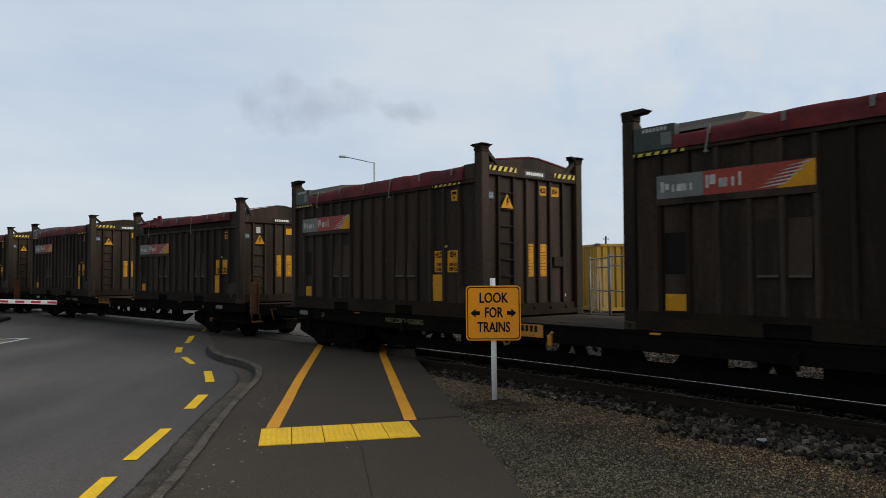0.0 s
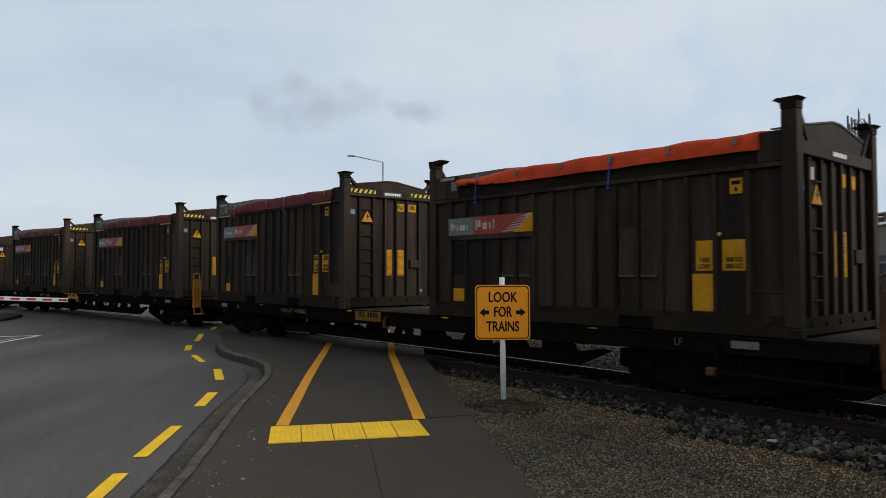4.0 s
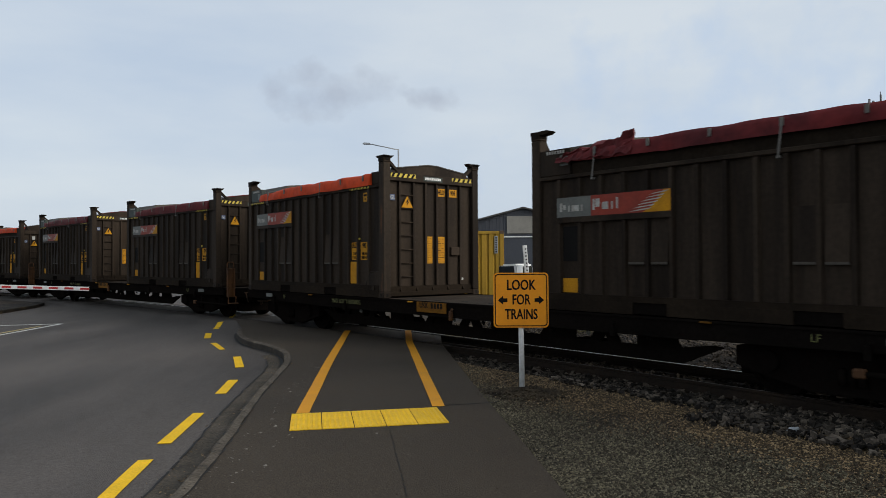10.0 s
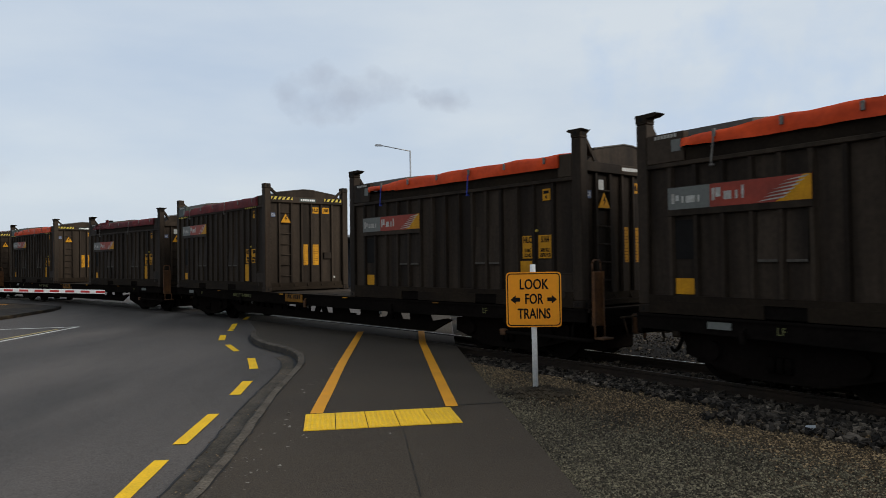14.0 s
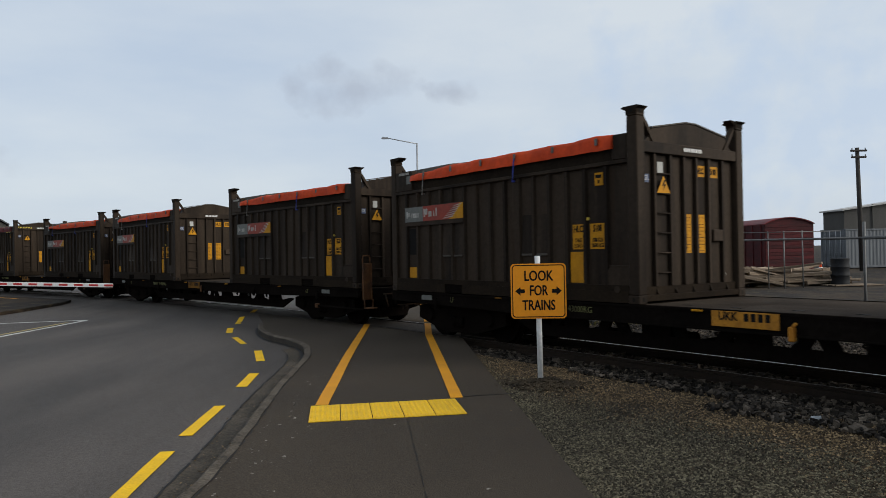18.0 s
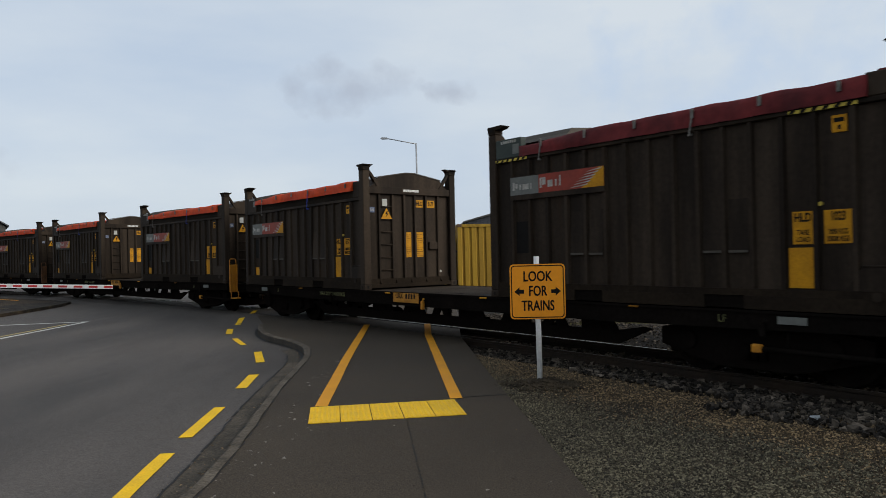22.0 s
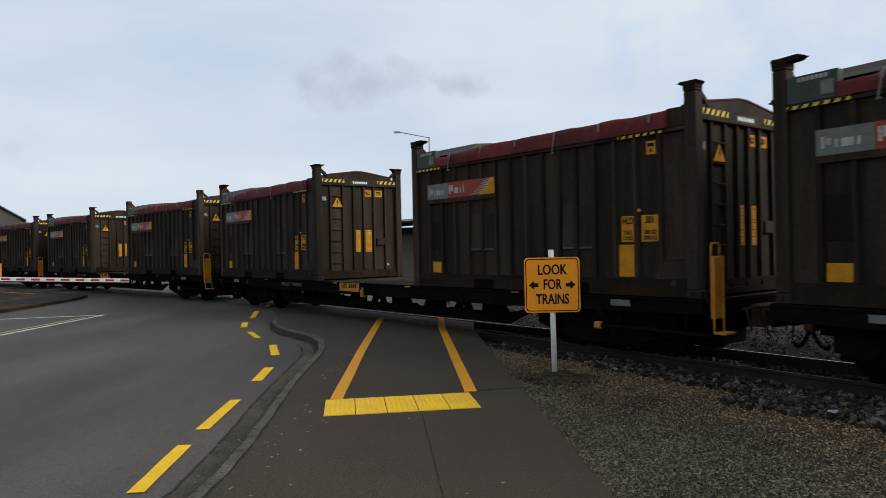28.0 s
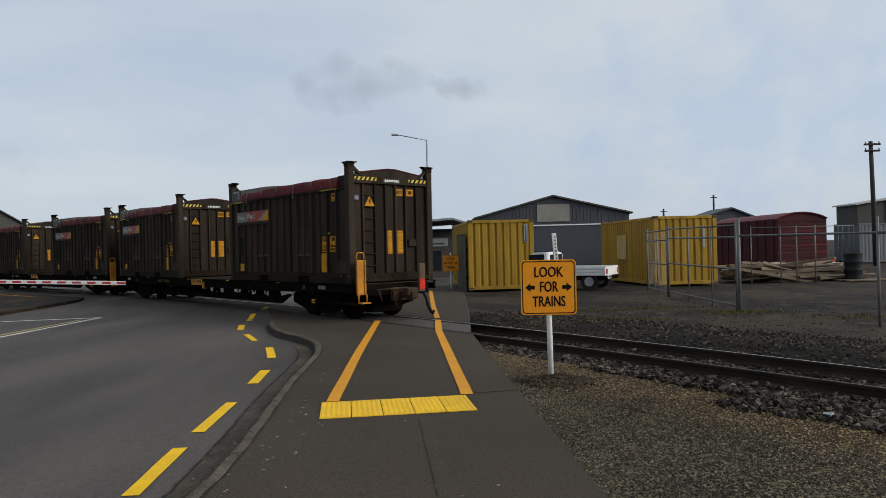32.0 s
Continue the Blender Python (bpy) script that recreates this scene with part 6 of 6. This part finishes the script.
# ---- sheds ----
def build_shed(name, label, x0, x1, y0, y1, eave0, eave1, peak_x, peak_z, wall_mat, roof_mat):
    """A shed whose gable end faces the viewer at y0."""
    s = thing(name, label, "building")
    bm = B()
    prism(bm, ((x0, -0.2), (x1, -0.2), (x1, eave1), (peak_x, peak_z), (x0, eave0)), plane_xz(y0, y0 + 0.2))
    w = part("front_wall", bm, wall_mat, s)
    for x, e in ((x0, eave0), (x1 - 0.2, eave1)):
        bm = B()
        box(bm, x, x + 0.2, y0 + 0.2, y1, -0.2, e)
        part("side_wall", bm, wall_mat, s)
    bm = B()
    prism(bm, ((x0, -0.2), (x1, -0.2), (x1, eave1), (peak_x, peak_z), (x0, eave0)), plane_xz(y1, y1 + 0.2))
    part("back_wall", bm, wall_mat, s)
    for (xa, za), (xb, zb) in (((x0 - 0.25, eave0 - 0.06), (peak_x, peak_z)), ((peak_x, peak_z), (x1 + 0.25, eave1 - 0.06))):
        bm = B()
        prism(bm, ((xa, za + 0.02), (xb, zb + 0.02), (xb, zb + 0.14), (xa, za + 0.14)), plane_xz(y0 - 0.25, y1 + 0.4))
        part("roof", bm, roof_mat, s)
    return s, w


shed, front = build_shed("warehouse", "slate-grey gabled warehouse with a pale sign board", 2.9, 15.8, 60, 84, 4.08, 4.25, 9.37, 5.78, M["cladding"], M["cladding"])
bm = B()
for k in range(43):
    x = 2.95 + 0.3 * k
    top = 4.05 + (5.75 - 4.08) * (1 - abs(x - 9.37) / 6.45) if abs(x - 9.37) < 6.45 else 4.0
    box(bm, x, x + 0.06, 59.965, 60, 0, top - 0.05)
part("ribs", bm, M["cladding"], front)
bm = B()
box(bm, 8.0, 10.75, 59.9, 59.97, 3.68, 5.15, 0.01)
part("sign_board", bm, M["beige"], front, "pale blank sign board")
bm = B()
box(bm, 5.5, 13.7, 59.85, 59.96, 3.34, 3.44, 0.01)
part("gutter", bm, M["white_paint"], front, "white horizontal flashing")
bm = B()
box(bm, 6.0, 13.5, 59.93, 59.96, 0, 3.32)
for k in range(26):
    box(bm, 6.0, 13.5, 59.92, 59.935, 0.06 + 0.125 * k, 0.12 + 0.125 * k)
part("roller_door", bm, M["cladding_low"], front, "closed blue-grey roller door")
for a, b in (((2.65, 4.02), (9.37, 5.78)), ((9.37, 5.78), (16.05, 4.19))):
    bm = B()
    prism(bm, ((a[0], a[1] + 0.03), (b[0], b[1] + 0.03), (b[0], b[1] + 0.16), (a[0], a[1] + 0.16)), plane_xz(59.7, 59.75))
    part("barge_board", bm, M["wall_grey"], shed)

grey, gw = build_shed("grey_shed", "drab grey shed with a shallow pale roof", 35.1, 78, 60, 63, 4.5, 4.5, 58, 7.6, M["wall_grey"], M["roof_light"])
for k in range(5):
    bm = B()
    box(bm, 37.5 + 8 * k, 37.7 + 8 * k, 59.9, 60, 0, 5.0)
    part("pilaster", bm, M["wall_grey"], gw)
tall, tw = build_shed("tall_shed", "grey shed with a higher stepped roof", 53, 90, 74, 77, 7.6, 8, 70, 10.5, M["wall_grey"], M["wall_grey"])

# a canopy with a pale roof edge, and the kiosk under it
low = thing("canopy", "dark open canopy with a pale roof edge over a small kiosk", "building")
bm = B()
prism(bm, ((-6.0, 2.75), (0.52, 3.1), (1.25, 2.88), (1.25, 3.0), (0.52, 3.22), (-6.0, 2.87)), plane_xz(38, 45))
roof_ = part("roof", bm, M["cladding"], low, "thin dark canopy roof")
bm = B()
prism(bm, ((-6.0, 2.8), (0.52, 3.15), (1.27, 2.93), (1.27, 3.03), (0.52, 3.26), (-6.0, 2.9)), plane_xz(37.92, 37.99))
part("fascia", bm, M["old_white"], roof_, "pale roof edge")
bm = B()
box(bm, -6.0, 1.1, 44.5, 44.7, -0.2, 2.85)
part("back_wall", bm, M["cladding_low"], low)
for x in (-5.6, 1.05):
    bm = B()
    box(bm, x - 0.06, x + 0.06, 38.1, 38.22, -0.2, 2.95, 0.008)
    part("post", bm, M["pole"], low)
kiosk = thing("kiosk", "small pale kiosk with a white sign board", "kiosk")
bm = B()
box(bm, -3.6, 0.33, 40.0, 42.5, -0.2, 2.3)
kw = part("wall", bm, M["wall_grey"], kiosk)
bm = B()
box(bm, -0.75, 0.28, 39.93, 39.99, 1.75, 2.2)
board = part("sign_board", bm, M["old_white"], kw, "white sign board with unreadable marks")
bm = B()
box(bm, -0.6, 0.1, 39.922, 39.93, 1.86, 1.92)
part("writing_bar", bm, M["black"], board)
bm = B()
box(bm, -0.7, -0.1, 39.95, 39.99, 0.4, 1.5)
part("window", bm, M["glass"], kw, "dark window")
dk, dw = build_shed("dark_shed", "low dark shed roof behind the red wagon", 21.4, 25.2, 58, 62, 3.6, 3.6, 23.6, 4.3, M["cladding"], M["cladding_low"])
lg, lgw = build_shed("gabled_house", "dark gabled building beyond the train", -43.2, -37.0, 62, 70, 4.75, 4.75, -39.4, 6.4, M["wall_grey"], M["cladding"])
lg.matrix_world = Matrix.Translation((-36.9, 62, 0)) @ Matrix.Rotation(radians(33), 4, "Z") @ Matrix.Translation((37, -62, 0))

# ---- old red box wagon ----
box_wagon = thing("old_box_wagon", "faded oxide-red wooden box wagon body with an arched roof", "wagon", m=pose(16.95, 36.0, 0.0, 0, 0, 3))
arch = [(-0.02 + 2.64 * k / 12, 2.72 + 0.33 * math.sin(math.pi * k / 12) ** 0.8) for k in range(13)]
bm = B()
prism(bm, [(0, 0.15), (2.6, 0.15), (2.6, 2.72)] + [(x, z - 0.02) for x, z in reversed(arch[1:-1])] + [(0, 2.72)], plane_xz(0, 0.06))
end = part("end_wall", bm, M["red_wagon"], box_wagon)
for k in range(14):
    bm = B()
    box(bm, 0.03, 2.57, -0.022, 0.0, 0.17 + 0.182 * k, 0.33 + 0.182 * k, 0.006)
    part("board", bm, M["red_wagon"], end)
for x in (0, 2.54):
    bm = B()
    box(bm, x, x + 0.06, 0.06, 7.5, 0.15, 2.72)
    wall = part("side_wall", bm, M["red_wagon"], box_wagon)
    if x == 0:
        for k in range(9):
            bm = B()
            box(bm, -0.05, 0.0, 0.3 + 0.85 * k, 0.38 + 0.85 * k, 0.15, 2.7)
            part("stanchion", bm, M["red_wagon"], wall)
bm = B()
prism(bm, arch + [(x, z - 0.05) for x, z in reversed(arch)], plane_xz(-0.08, 7.6))
part("roof", bm, material("weathered_red_roof_sheet", (0.13, 0.014, 0.016), (0.075, 0.011, 0.012), 0.6, 0.0, 0.8, 16, 0.6, 0.15, 0.1), box_wagon, "arched red roof")
bm = B()
box(bm, 0.1, 2.5, 0.1, 7.4, -0.05, 0.15)
part("underframe", bm, M["steel_dark"], box_wagon)

# ---- poles and tower ----
pole = thing("power_pole", "weathered timber power pole with two crossarms", "power pole")
bm = B()
tube(bm, (25.6, 42, -0.1), (25.45, 42, 7.35), 0.14, 12, 0.11)
part("pole", bm, M["pole"], pole)
for z, w in ((7.1, 0.48), (6.72, 0.44)):
    bm = B()
    box(bm, 25.46 - w, 25.46 + w, 41.8, 41.92, z, z + 0.11, 0.01)
    xarm = part("crossarm", bm, M["pole"], pole)
    for dx in (-0.4, 0.4):
        bm = B()
        tube(bm, (25.46 + dx, 41.86, z + 0.11), (25.46 + dx, 41.86, z + 0.22), 0.03, 8, 0.04)
        part("insulator", bm, M["old_white"], xarm)
for x, y, h, nm in ((24.5, 64.0, 5.9, "distant_pole"), (19.65, 63.0, 4.7, "distant_pole")):
    p = thing("distant_pole", "slim distant pole above the sheds", "pole", "distant poles")
    bm = B()
    tube(bm, (x, y, 0), (x, y, h), 0.12, 8, 0.08)
    part("pole", bm, M["pole"], p)
    bm = B()
    box(bm, x - 0.28, x + 0.28, y - 0.1, y, h - 0.3, h - 0.23)
    part("crossarm", bm, M["pole"], p)

tower = thing("lattice_tower", "galvanised lattice radio tower with antennas", "radio tower", m=pose(54.5, 80, 0, 0, 0, 20))
TH, BW, TW = 19.3, 1.15, 0.42
half = lambda z: BW + (TW - BW) * z / TH
for sx in (-1, 1):
    for sy in (-1, 1):
        bm = B()
        tube(bm, (sx * BW, sy * BW, 0), (sx * TW, sy * TW, TH), 0.07, 6, 0.05)
        part("leg", bm, M["tower"], tower)
for face in range(4):
    rot = Matrix.Rotation(math.pi / 2 * face, 4, "Z")
    for k in range(16):
        z0, z1 = TH * k / 16, TH * (k + 1) / 16
        a, b = half(z0), half(z1)
        for p0_, p1_, r_ in (((-a, -a, z0), (b, -b, z1), 0.035), ((a, -a, z0), (-b, -b, z1), 0.035), ((-b, -b, z1), (b, -b, z1), 0.03)):
            bm = B()
            tube(bm, rot @ Vector(p0_), rot @ Vector(p1_), r_, 5)
            part("brace", bm, M["tower"], tower)
for k in range(9):
    a = k * math.pi / 4.5 + 0.3
    bm = B()
    x, y = (1.0 + 0.14 * (k % 3)) * math.cos(a), (1.0 + 0.14 * (k % 3)) * math.sin(a)
    box(bm, x - 0.12, x + 0.12, y - 0.08, y + 0.08, 17.2 + (k % 3) * 0.55, 18.9 + (k % 3) * 0.55, 0.03)
    tube(bm, (0.3 * math.cos(a), 0.3 * math.sin(a), 18.3), (x, y, 18.3), 0.04, 6)
    part("antenna", bm, M["tower"], tower)
bm = B()
tube(bm, (0, 0, 19.2), (0, 0, 20.6), 0.05, 6)
part("mast_tip", bm, M["tower"], tower)
tank = thing("water_tank", "blue cylindrical tank on a stand above the sheds", "tank", m=pose(50.0, 72.5, 0))
bm = B()
tube(bm, (0, 0, 7.2), (0, 0, 10.0), 1.0, 24)
tube(bm, (0, 0, 10.0), (0, 0, 10.4), 1.0, 24, 0.5)
tube(bm, (0, 0, 10.4), (0, 0, 10.75), 0.45, 16)
part("tank", bm, M["tank"], tank)
bm = B()
for a in (-0.7, 0.7):
    for b in (-0.7, 0.7):
        box(bm, a - 0.08, a + 0.08, b - 0.08, b + 0.08, 0, 7.05)
box(bm, -1.1, 1.1, -1.1, 1.1, 7.05, 7.2)
part("stand", bm, M["galv"], tank)

# ---- fence and gate ----
def build_fence(name, label, pts, rails, heights, post_r=0.035):
    f = thing(name, label, "fence")
    for (x, y), h, r in zip(pts, heights, post_r):
        bm = B()
        tube(bm, (x, y, -0.1), (x, y, h), r, 10)
        part("post", bm, M["fence"], f)
    for a, b, za, zb, r in rails:
        bm = B()
        tube(bm, (*a, za), (*b, zb), r, 8)
        part("rail", bm, M["fence"], f)
    return f


G0, G1, G2 = (6.85, 16.45), (7.93, 12.94), (6.79, 21.4)
build_fence("yard_fence", "galvanised pipe fence with one top rail", (G0, G1, (9.0, 9.4), (10.1, 5.8)),
            ((G0, G1, 1.73, 1.7, 0.022), (G1, (9.0, 9.4), 1.7, 1.7, 0.03), ((9.0, 9.4), (10.1, 5.8), 1.7, 1.7, 0.03)), (2.12, 2.0, 2.0, 2.0), (0.042, 0.026, 0.026, 0.026))
lerp = lambda a, b, t: (a[0] + (b[0] - a[0]) * t, a[1] + (b[1] - a[1]) * t)
gate = build_fence("yard_gate", "open galvanised pipe gate with wire mesh", (lerp(G0, G2, 0.03), lerp(G0, G2, 0.33), lerp(G0, G2, 0.66), G2),
                   tuple((lerp(G0, G2, 0.03), G2, z, z + 0.05, 0.022) for z in (0.1, 0.95, 1.7, 1.98)), (2.05, 2.0, 2.0, 2.13), (0.025, 0.018, 0.018, 0.03))
G3 = (7.08, 24.6)
gate_b = build_fence("yard_gate", "open galvanised pipe gate with wire mesh", (lerp(G2, G3, 0.05), lerp(G2, G3, 0.5), G3),
                     tuple((lerp(G2, G3, 0.05), G3, z, z, 0.022) for z in (0.1, 0.95, 1.7, 2.0)), (2.1, 2.0, 2.1), (0.025, 0.018, 0.03))
for gt, a, b in ((gate_b, G2, G3),):
    bm = B()
    n = 28
    for k in range(n):
        for rise in (-1, 1):
            t0, t1 = k / n, min(1, max(0, (k + 17 * rise) / n))
            p, r = lerp(a, b, t0), lerp(a, b, t1)
            frac = abs(t1 - t0) * n / 17
            if frac < 0.05:
                continue
            za, zb = (0.1, 0.1 + 1.85 * frac)
            tube(bm, (*p, za), (*r, zb), 0.002, 3)
    part("wire_mesh", bm, M["galv"], gt)
build_fence("inner_fence", "slim galvanised fence by the timber", ((11.5, 26.5), (12.6, 26.5), (13.2, 26.5), (13.9, 26.5)), (((11.5, 26.5), (15.3, 26.4), 2.1, 2.1, 0.014),), (2.15, 2.15, 2.15, 2.15), (0.02, 0.02, 0.024, 0.024))

# paling fence by the far sign
palings = thing("paling_fence", "old grey timber paling fence", "fence")
bm = B()
box(bm, 0, 0.13, -0.012, 0.012, 0, 2.15, 0.006)
pal = mesh_of(bm, "paling", material("mossy_grey_timber", (0.085, 0.082, 0.058), (0.05, 0.05, 0.035), 0.9, 0.0, 1.5, 25, 0.5, 0.25, 0.3, spread=0.25))
PAL = Matrix.Translation((0.84, 26.3, -0.02)) @ Matrix.Rotation(radians(96), 4, "Z")
for k in range(18):
    part("paling", pal, None, palings, at=PAL @ Matrix.Translation((0.143 * k, 0, 0.05 * math.sin(k * 3.1))))
bm = B()
for z in (0.5, 1.6):
    box(bm, 0, 2.6, -0.07, -0.014, z, z + 0.08)
part("rail", bm, M["pole"], palings, at=PAL)

# marker post beyond the rails
marker = thing("marker_post", "leaning white slotted marker post", "post", m=Matrix.Translation((2.95, 18.0, 0)) @ Matrix.Rotation(radians(-4), 4, "Y"))
bm = B()
box(bm, -0.055, 0.055, -0.03, 0.03, -0.2, 1.93, 0.008)
mp_ = part("board", bm, M["white_paint"], marker)
bm = B()
for k in range(9):
    box(bm, -0.005, 0.03, -0.033, -0.03, 1.1 + 0.09 * k, 1.135 + 0.09 * k)
part("slots", bm, M["pole"], mp_)

# ---- white pickup ----
ute = thing("pickup_truck", "white pickup truck with a dropside tray, parked in the yard", "pickup truck", m=pose(6.08, 25.6, 0.0, 0, 0, 152))
# local x forward from the tail, y to the left of the vehicle
bm = B()
box(bm, 0.05, 2.05, -0.86, 0.86, 0.54, 0.6, 0.01)
tray = part("tray", bm, M["old_white"], ute)
for y0, y1 in ((-0.9, -0.86), (0.86, 0.9)):
    bm = B()
    box(bm, 0.04, 2.05, y0, y1, 0.52, 0.84, 0.008)
    for k in range(3):
        box(bm, 0.06, 2.03, y0 - 0.014 if y0 < 0 else y1, y0 if y0 < 0 else y1 + 0.014, 0.55 + 0.1 * k, 0.6 + 0.1 * k, 0.004)
    part("dropside", bm, M["white_paint"], tray)
bm = B()
box(bm, 0.0, 0.04, -0.9, 0.9, 0.52, 0.84, 0.008)
part("tailgate", bm, M["white_paint"], tray)
bm = B()
prism(bm, ((2.1, 0.5), (4.55, 0.48), (4.6, 0.62), (4.5, 0.9), (3.6, 0.98), (3.25, 1.36), (2.2, 1.39), (2.1, 1.32)), plane_xz(-0.82, 0.82))
bmesh.ops.bevel(bm, geom=bm.edges[:], offset=0.05, segments=2, affect="EDGES")
part("cab", bm, M["white_paint"], ute)
for y0, y1 in ((-0.828, -0.818), (0.818, 0.828)):
    bm = B()
    prism(bm, ((2.25, 0.98), (3.42, 0.98), (3.15, 1.29), (2.28, 1.31)), plane_xz(y0, y1))
    part("side_window", bm, M["glass"], ute)
bm = B()
box(bm, 2.085, 2.095, -0.7, 0.7, 0.96, 1.29)
part("rear_window", bm, M["glass"], ute)
bm = B()
box(bm, 0.3, 4.3, -0.45, 0.45, 0.34, 0.54)
part("chassis", bm, M["steel_dark"], ute)
for x in (0.62, 3.75):
    for y in (-0.72, 0.72):
        bm = B()
        tube(bm, (x, y - 0.09, 0.31), (x, y + 0.09, 0.31), 0.31, 20)
        wh = part("wheel", bm, M["rubber"], ute)
        bm = B()
        tube(bm, (x, y - 0.1, 0.31), (x, y + 0.1, 0.31), 0.17, 14)
        part("rim", bm, M["galv"], wh)
bm = B()
box(bm, -0.03, 0.05, -0.8, 0.8, 0.38, 0.5, 0.02)
bump_ = part("rear_bumper", bm, M["steel_dark"], ute)
bm = B()
box(bm, -0.045, -0.03, 0.3, 0.72, 0.41, 0.52)
plate_ = part("registration_plate", bm, M["white_paint"], bump_)
bm = B()
for k in range(6):
    box(bm, -0.047, -0.045, 0.33 + 0.062 * k, 0.375 + 0.062 * k, 0.43, 0.5)
part("plate_bars", bm, M["black"], plate_)
for y in (-0.8, 0.66):
    bm = B()
    box(bm, -0.02, 0.0, y, y + 0.14, 0.58, 0.76, 0.008)
    part("tail_lamp", bm, M["red_lamp"], ute)

# ---- timber stack and drum ----
rt = random.Random(5)
stack = thing("timber_stack", "untidy stack of old weathered timber beams", "timber")
heap = lambda x: 0.62 * math.exp(-((x - 13.0) / 1.5) ** 2) + 0.24 * math.exp(-((x - 15.3) / 0.9) ** 2)
for k in range(110):
    ln, w, h = rt.uniform(1.4, 4.2), rt.uniform(0.1, 0.26), rt.uniform(0.05, 0.15)
    bm = B()
    box(bm, -ln / 2, ln / 2, -w / 2, w / 2, 0, h, 0.008)
    x, y = rt.uniform(11.6 + ln * 0.3, 16.2 - ln * 0.3), rt.uniform(27.6, 29.4)
    part("beam", bm, M["timber"], stack, at=pose(x, y, rt.random() ** 0.7 * heap(x), rt.uniform(-8, 8), rt.uniform(-5, 5) + (rt.uniform(-14, 14) if k % 6 == 0 else 0), rt.uniform(-16, 16) + (rt.uniform(-40, 40) if k % 9 == 0 else 0)))
bm = B()
box(bm, -1.3, 1.3, -0.14, 0.14, 0, 0.12, 0.01)
part("beam", bm, M["timber"], stack, at=pose(12.2, 27.2, 0.3, 0, 11, 8))
drum = thing("oil_drum", "black steel drum with rolled hoops", "drum", m=pose(15.82, 27.4, 0))
bm = B()
prof = ((0.0, 0.0), (0.285, 0.0), (0.295, 0.02), (0.285, 0.05), (0.285, 0.3), (0.3, 0.32), (0.285, 0.34), (0.285, 0.6), (0.3, 0.62), (0.285, 0.64), (0.285, 0.86), (0.297, 0.9), (0.29, 0.93), (0.27, 0.92), (0.0, 0.9))
rings = [[bm.verts.new((r * math.cos(2 * math.pi * i / 24) * 1.15, r * math.sin(2 * math.pi * i / 24) * 1.15, z * 1.08)) for r, z in prof[1:-1]] for i in range(24)]
for i in range(24):
    a, b = rings[i], rings[(i + 1) % 24]
    for k in range(len(prof) - 3):
        bm.faces.new((a[k], b[k], b[k + 1], a[k + 1])).smooth = True
bm.faces.new([r[-1] for r in rings])
bmesh.ops.recalc_face_normals(bm, faces=bm.faces)
part("shell", bm, M["drum"], drum)
pallet = thing("timber_pallet", "flat dark timber boards under the drum", "pallet", m=pose(16.2, 27.3, 0.0, 0, 0, 5))
for k in range(4):
    bm = B()
    box(bm, -1.0, 1.0, -0.5 + 0.26 * k, -0.3 + 0.26 * k, 0.0, 0.05, 0.006)
    part("board", bm, M["timber"], pallet)
drum.location.z = 0.05
cone = thing("traffic_cone", "orange traffic cone with a white band", "traffic cone", m=pose(18.7, 34.0, 0))
bm = B()
tube(bm, (0, 0, 0.03), (0, 0, 0.75), 0.15, 16, 0.03)
box(bm, -0.2, 0.2, -0.2, 0.2, 0, 0.03, 0.01)
body = part("body", bm, M["tarp_orange"], cone)
bm = B()
tube(bm, (0, 0, 0.35), (0, 0, 0.52), 0.106, 16, 0.078)
part("band", bm, M["white_paint"], cone)
stones("white_stone", [(3.36, 6.28, rough_z(3.36, 6.28) + 0.055)], [0.052], M["old_white"], CUBE * 0.62, CUBE_F, "flat pale stone lying among the ballast", "stone", flat=0.4)

# low weeds in the yard
blades, blade_faces = [], []
for cx, cy, rx, ry, n in ((3.7, 15.2, 0.9, 0.25, 420), (6.7, 16.1, 0.9, 0.35, 520), (4.6, 17.6, 1.6, 0.3, 360), (8.6, 14.6, 1.0, 0.5, 260)):
    for _ in range(n):
        x, y = cx + rx * rng.normal() * 0.6, cy + ry * rng.normal() * 0.6
        z, a, h, r = rough_z(x, y), rng.random() * 6.283, 0.025 + 0.06 * rng.random(), 0.006 + 0.008 * rng.random()
        u, v = math.cos(a), math.sin(a)
        k = len(blades)
        blades += [(x - r * u, y - r * v, z), (x + r * u, y + r * v, z), (x - r * v, y + r * u, z), (x + 0.03 * v, y - 0.03 * u, z + h)]
        blade_faces += [(k, k + 1, k + 3), (k + 1, k + 2, k + 3), (k + 2, k, k + 3)]
weed_me = bpy.data.meshes.new("weeds")
weed_me.from_pydata(blades, [], blade_faces)
weed_me.materials.append(material("dry_mossy_weeds", (0.085, 0.075, 0.02), (0.05, 0.05, 0.016), 0.9, 0.0, 1.5, 30, 0.6, 0.3, 0.0))
solid("weeds", weed_me, None, "low mossy green weeds on the yard ground", "weeds", kind="stuff")

motions()
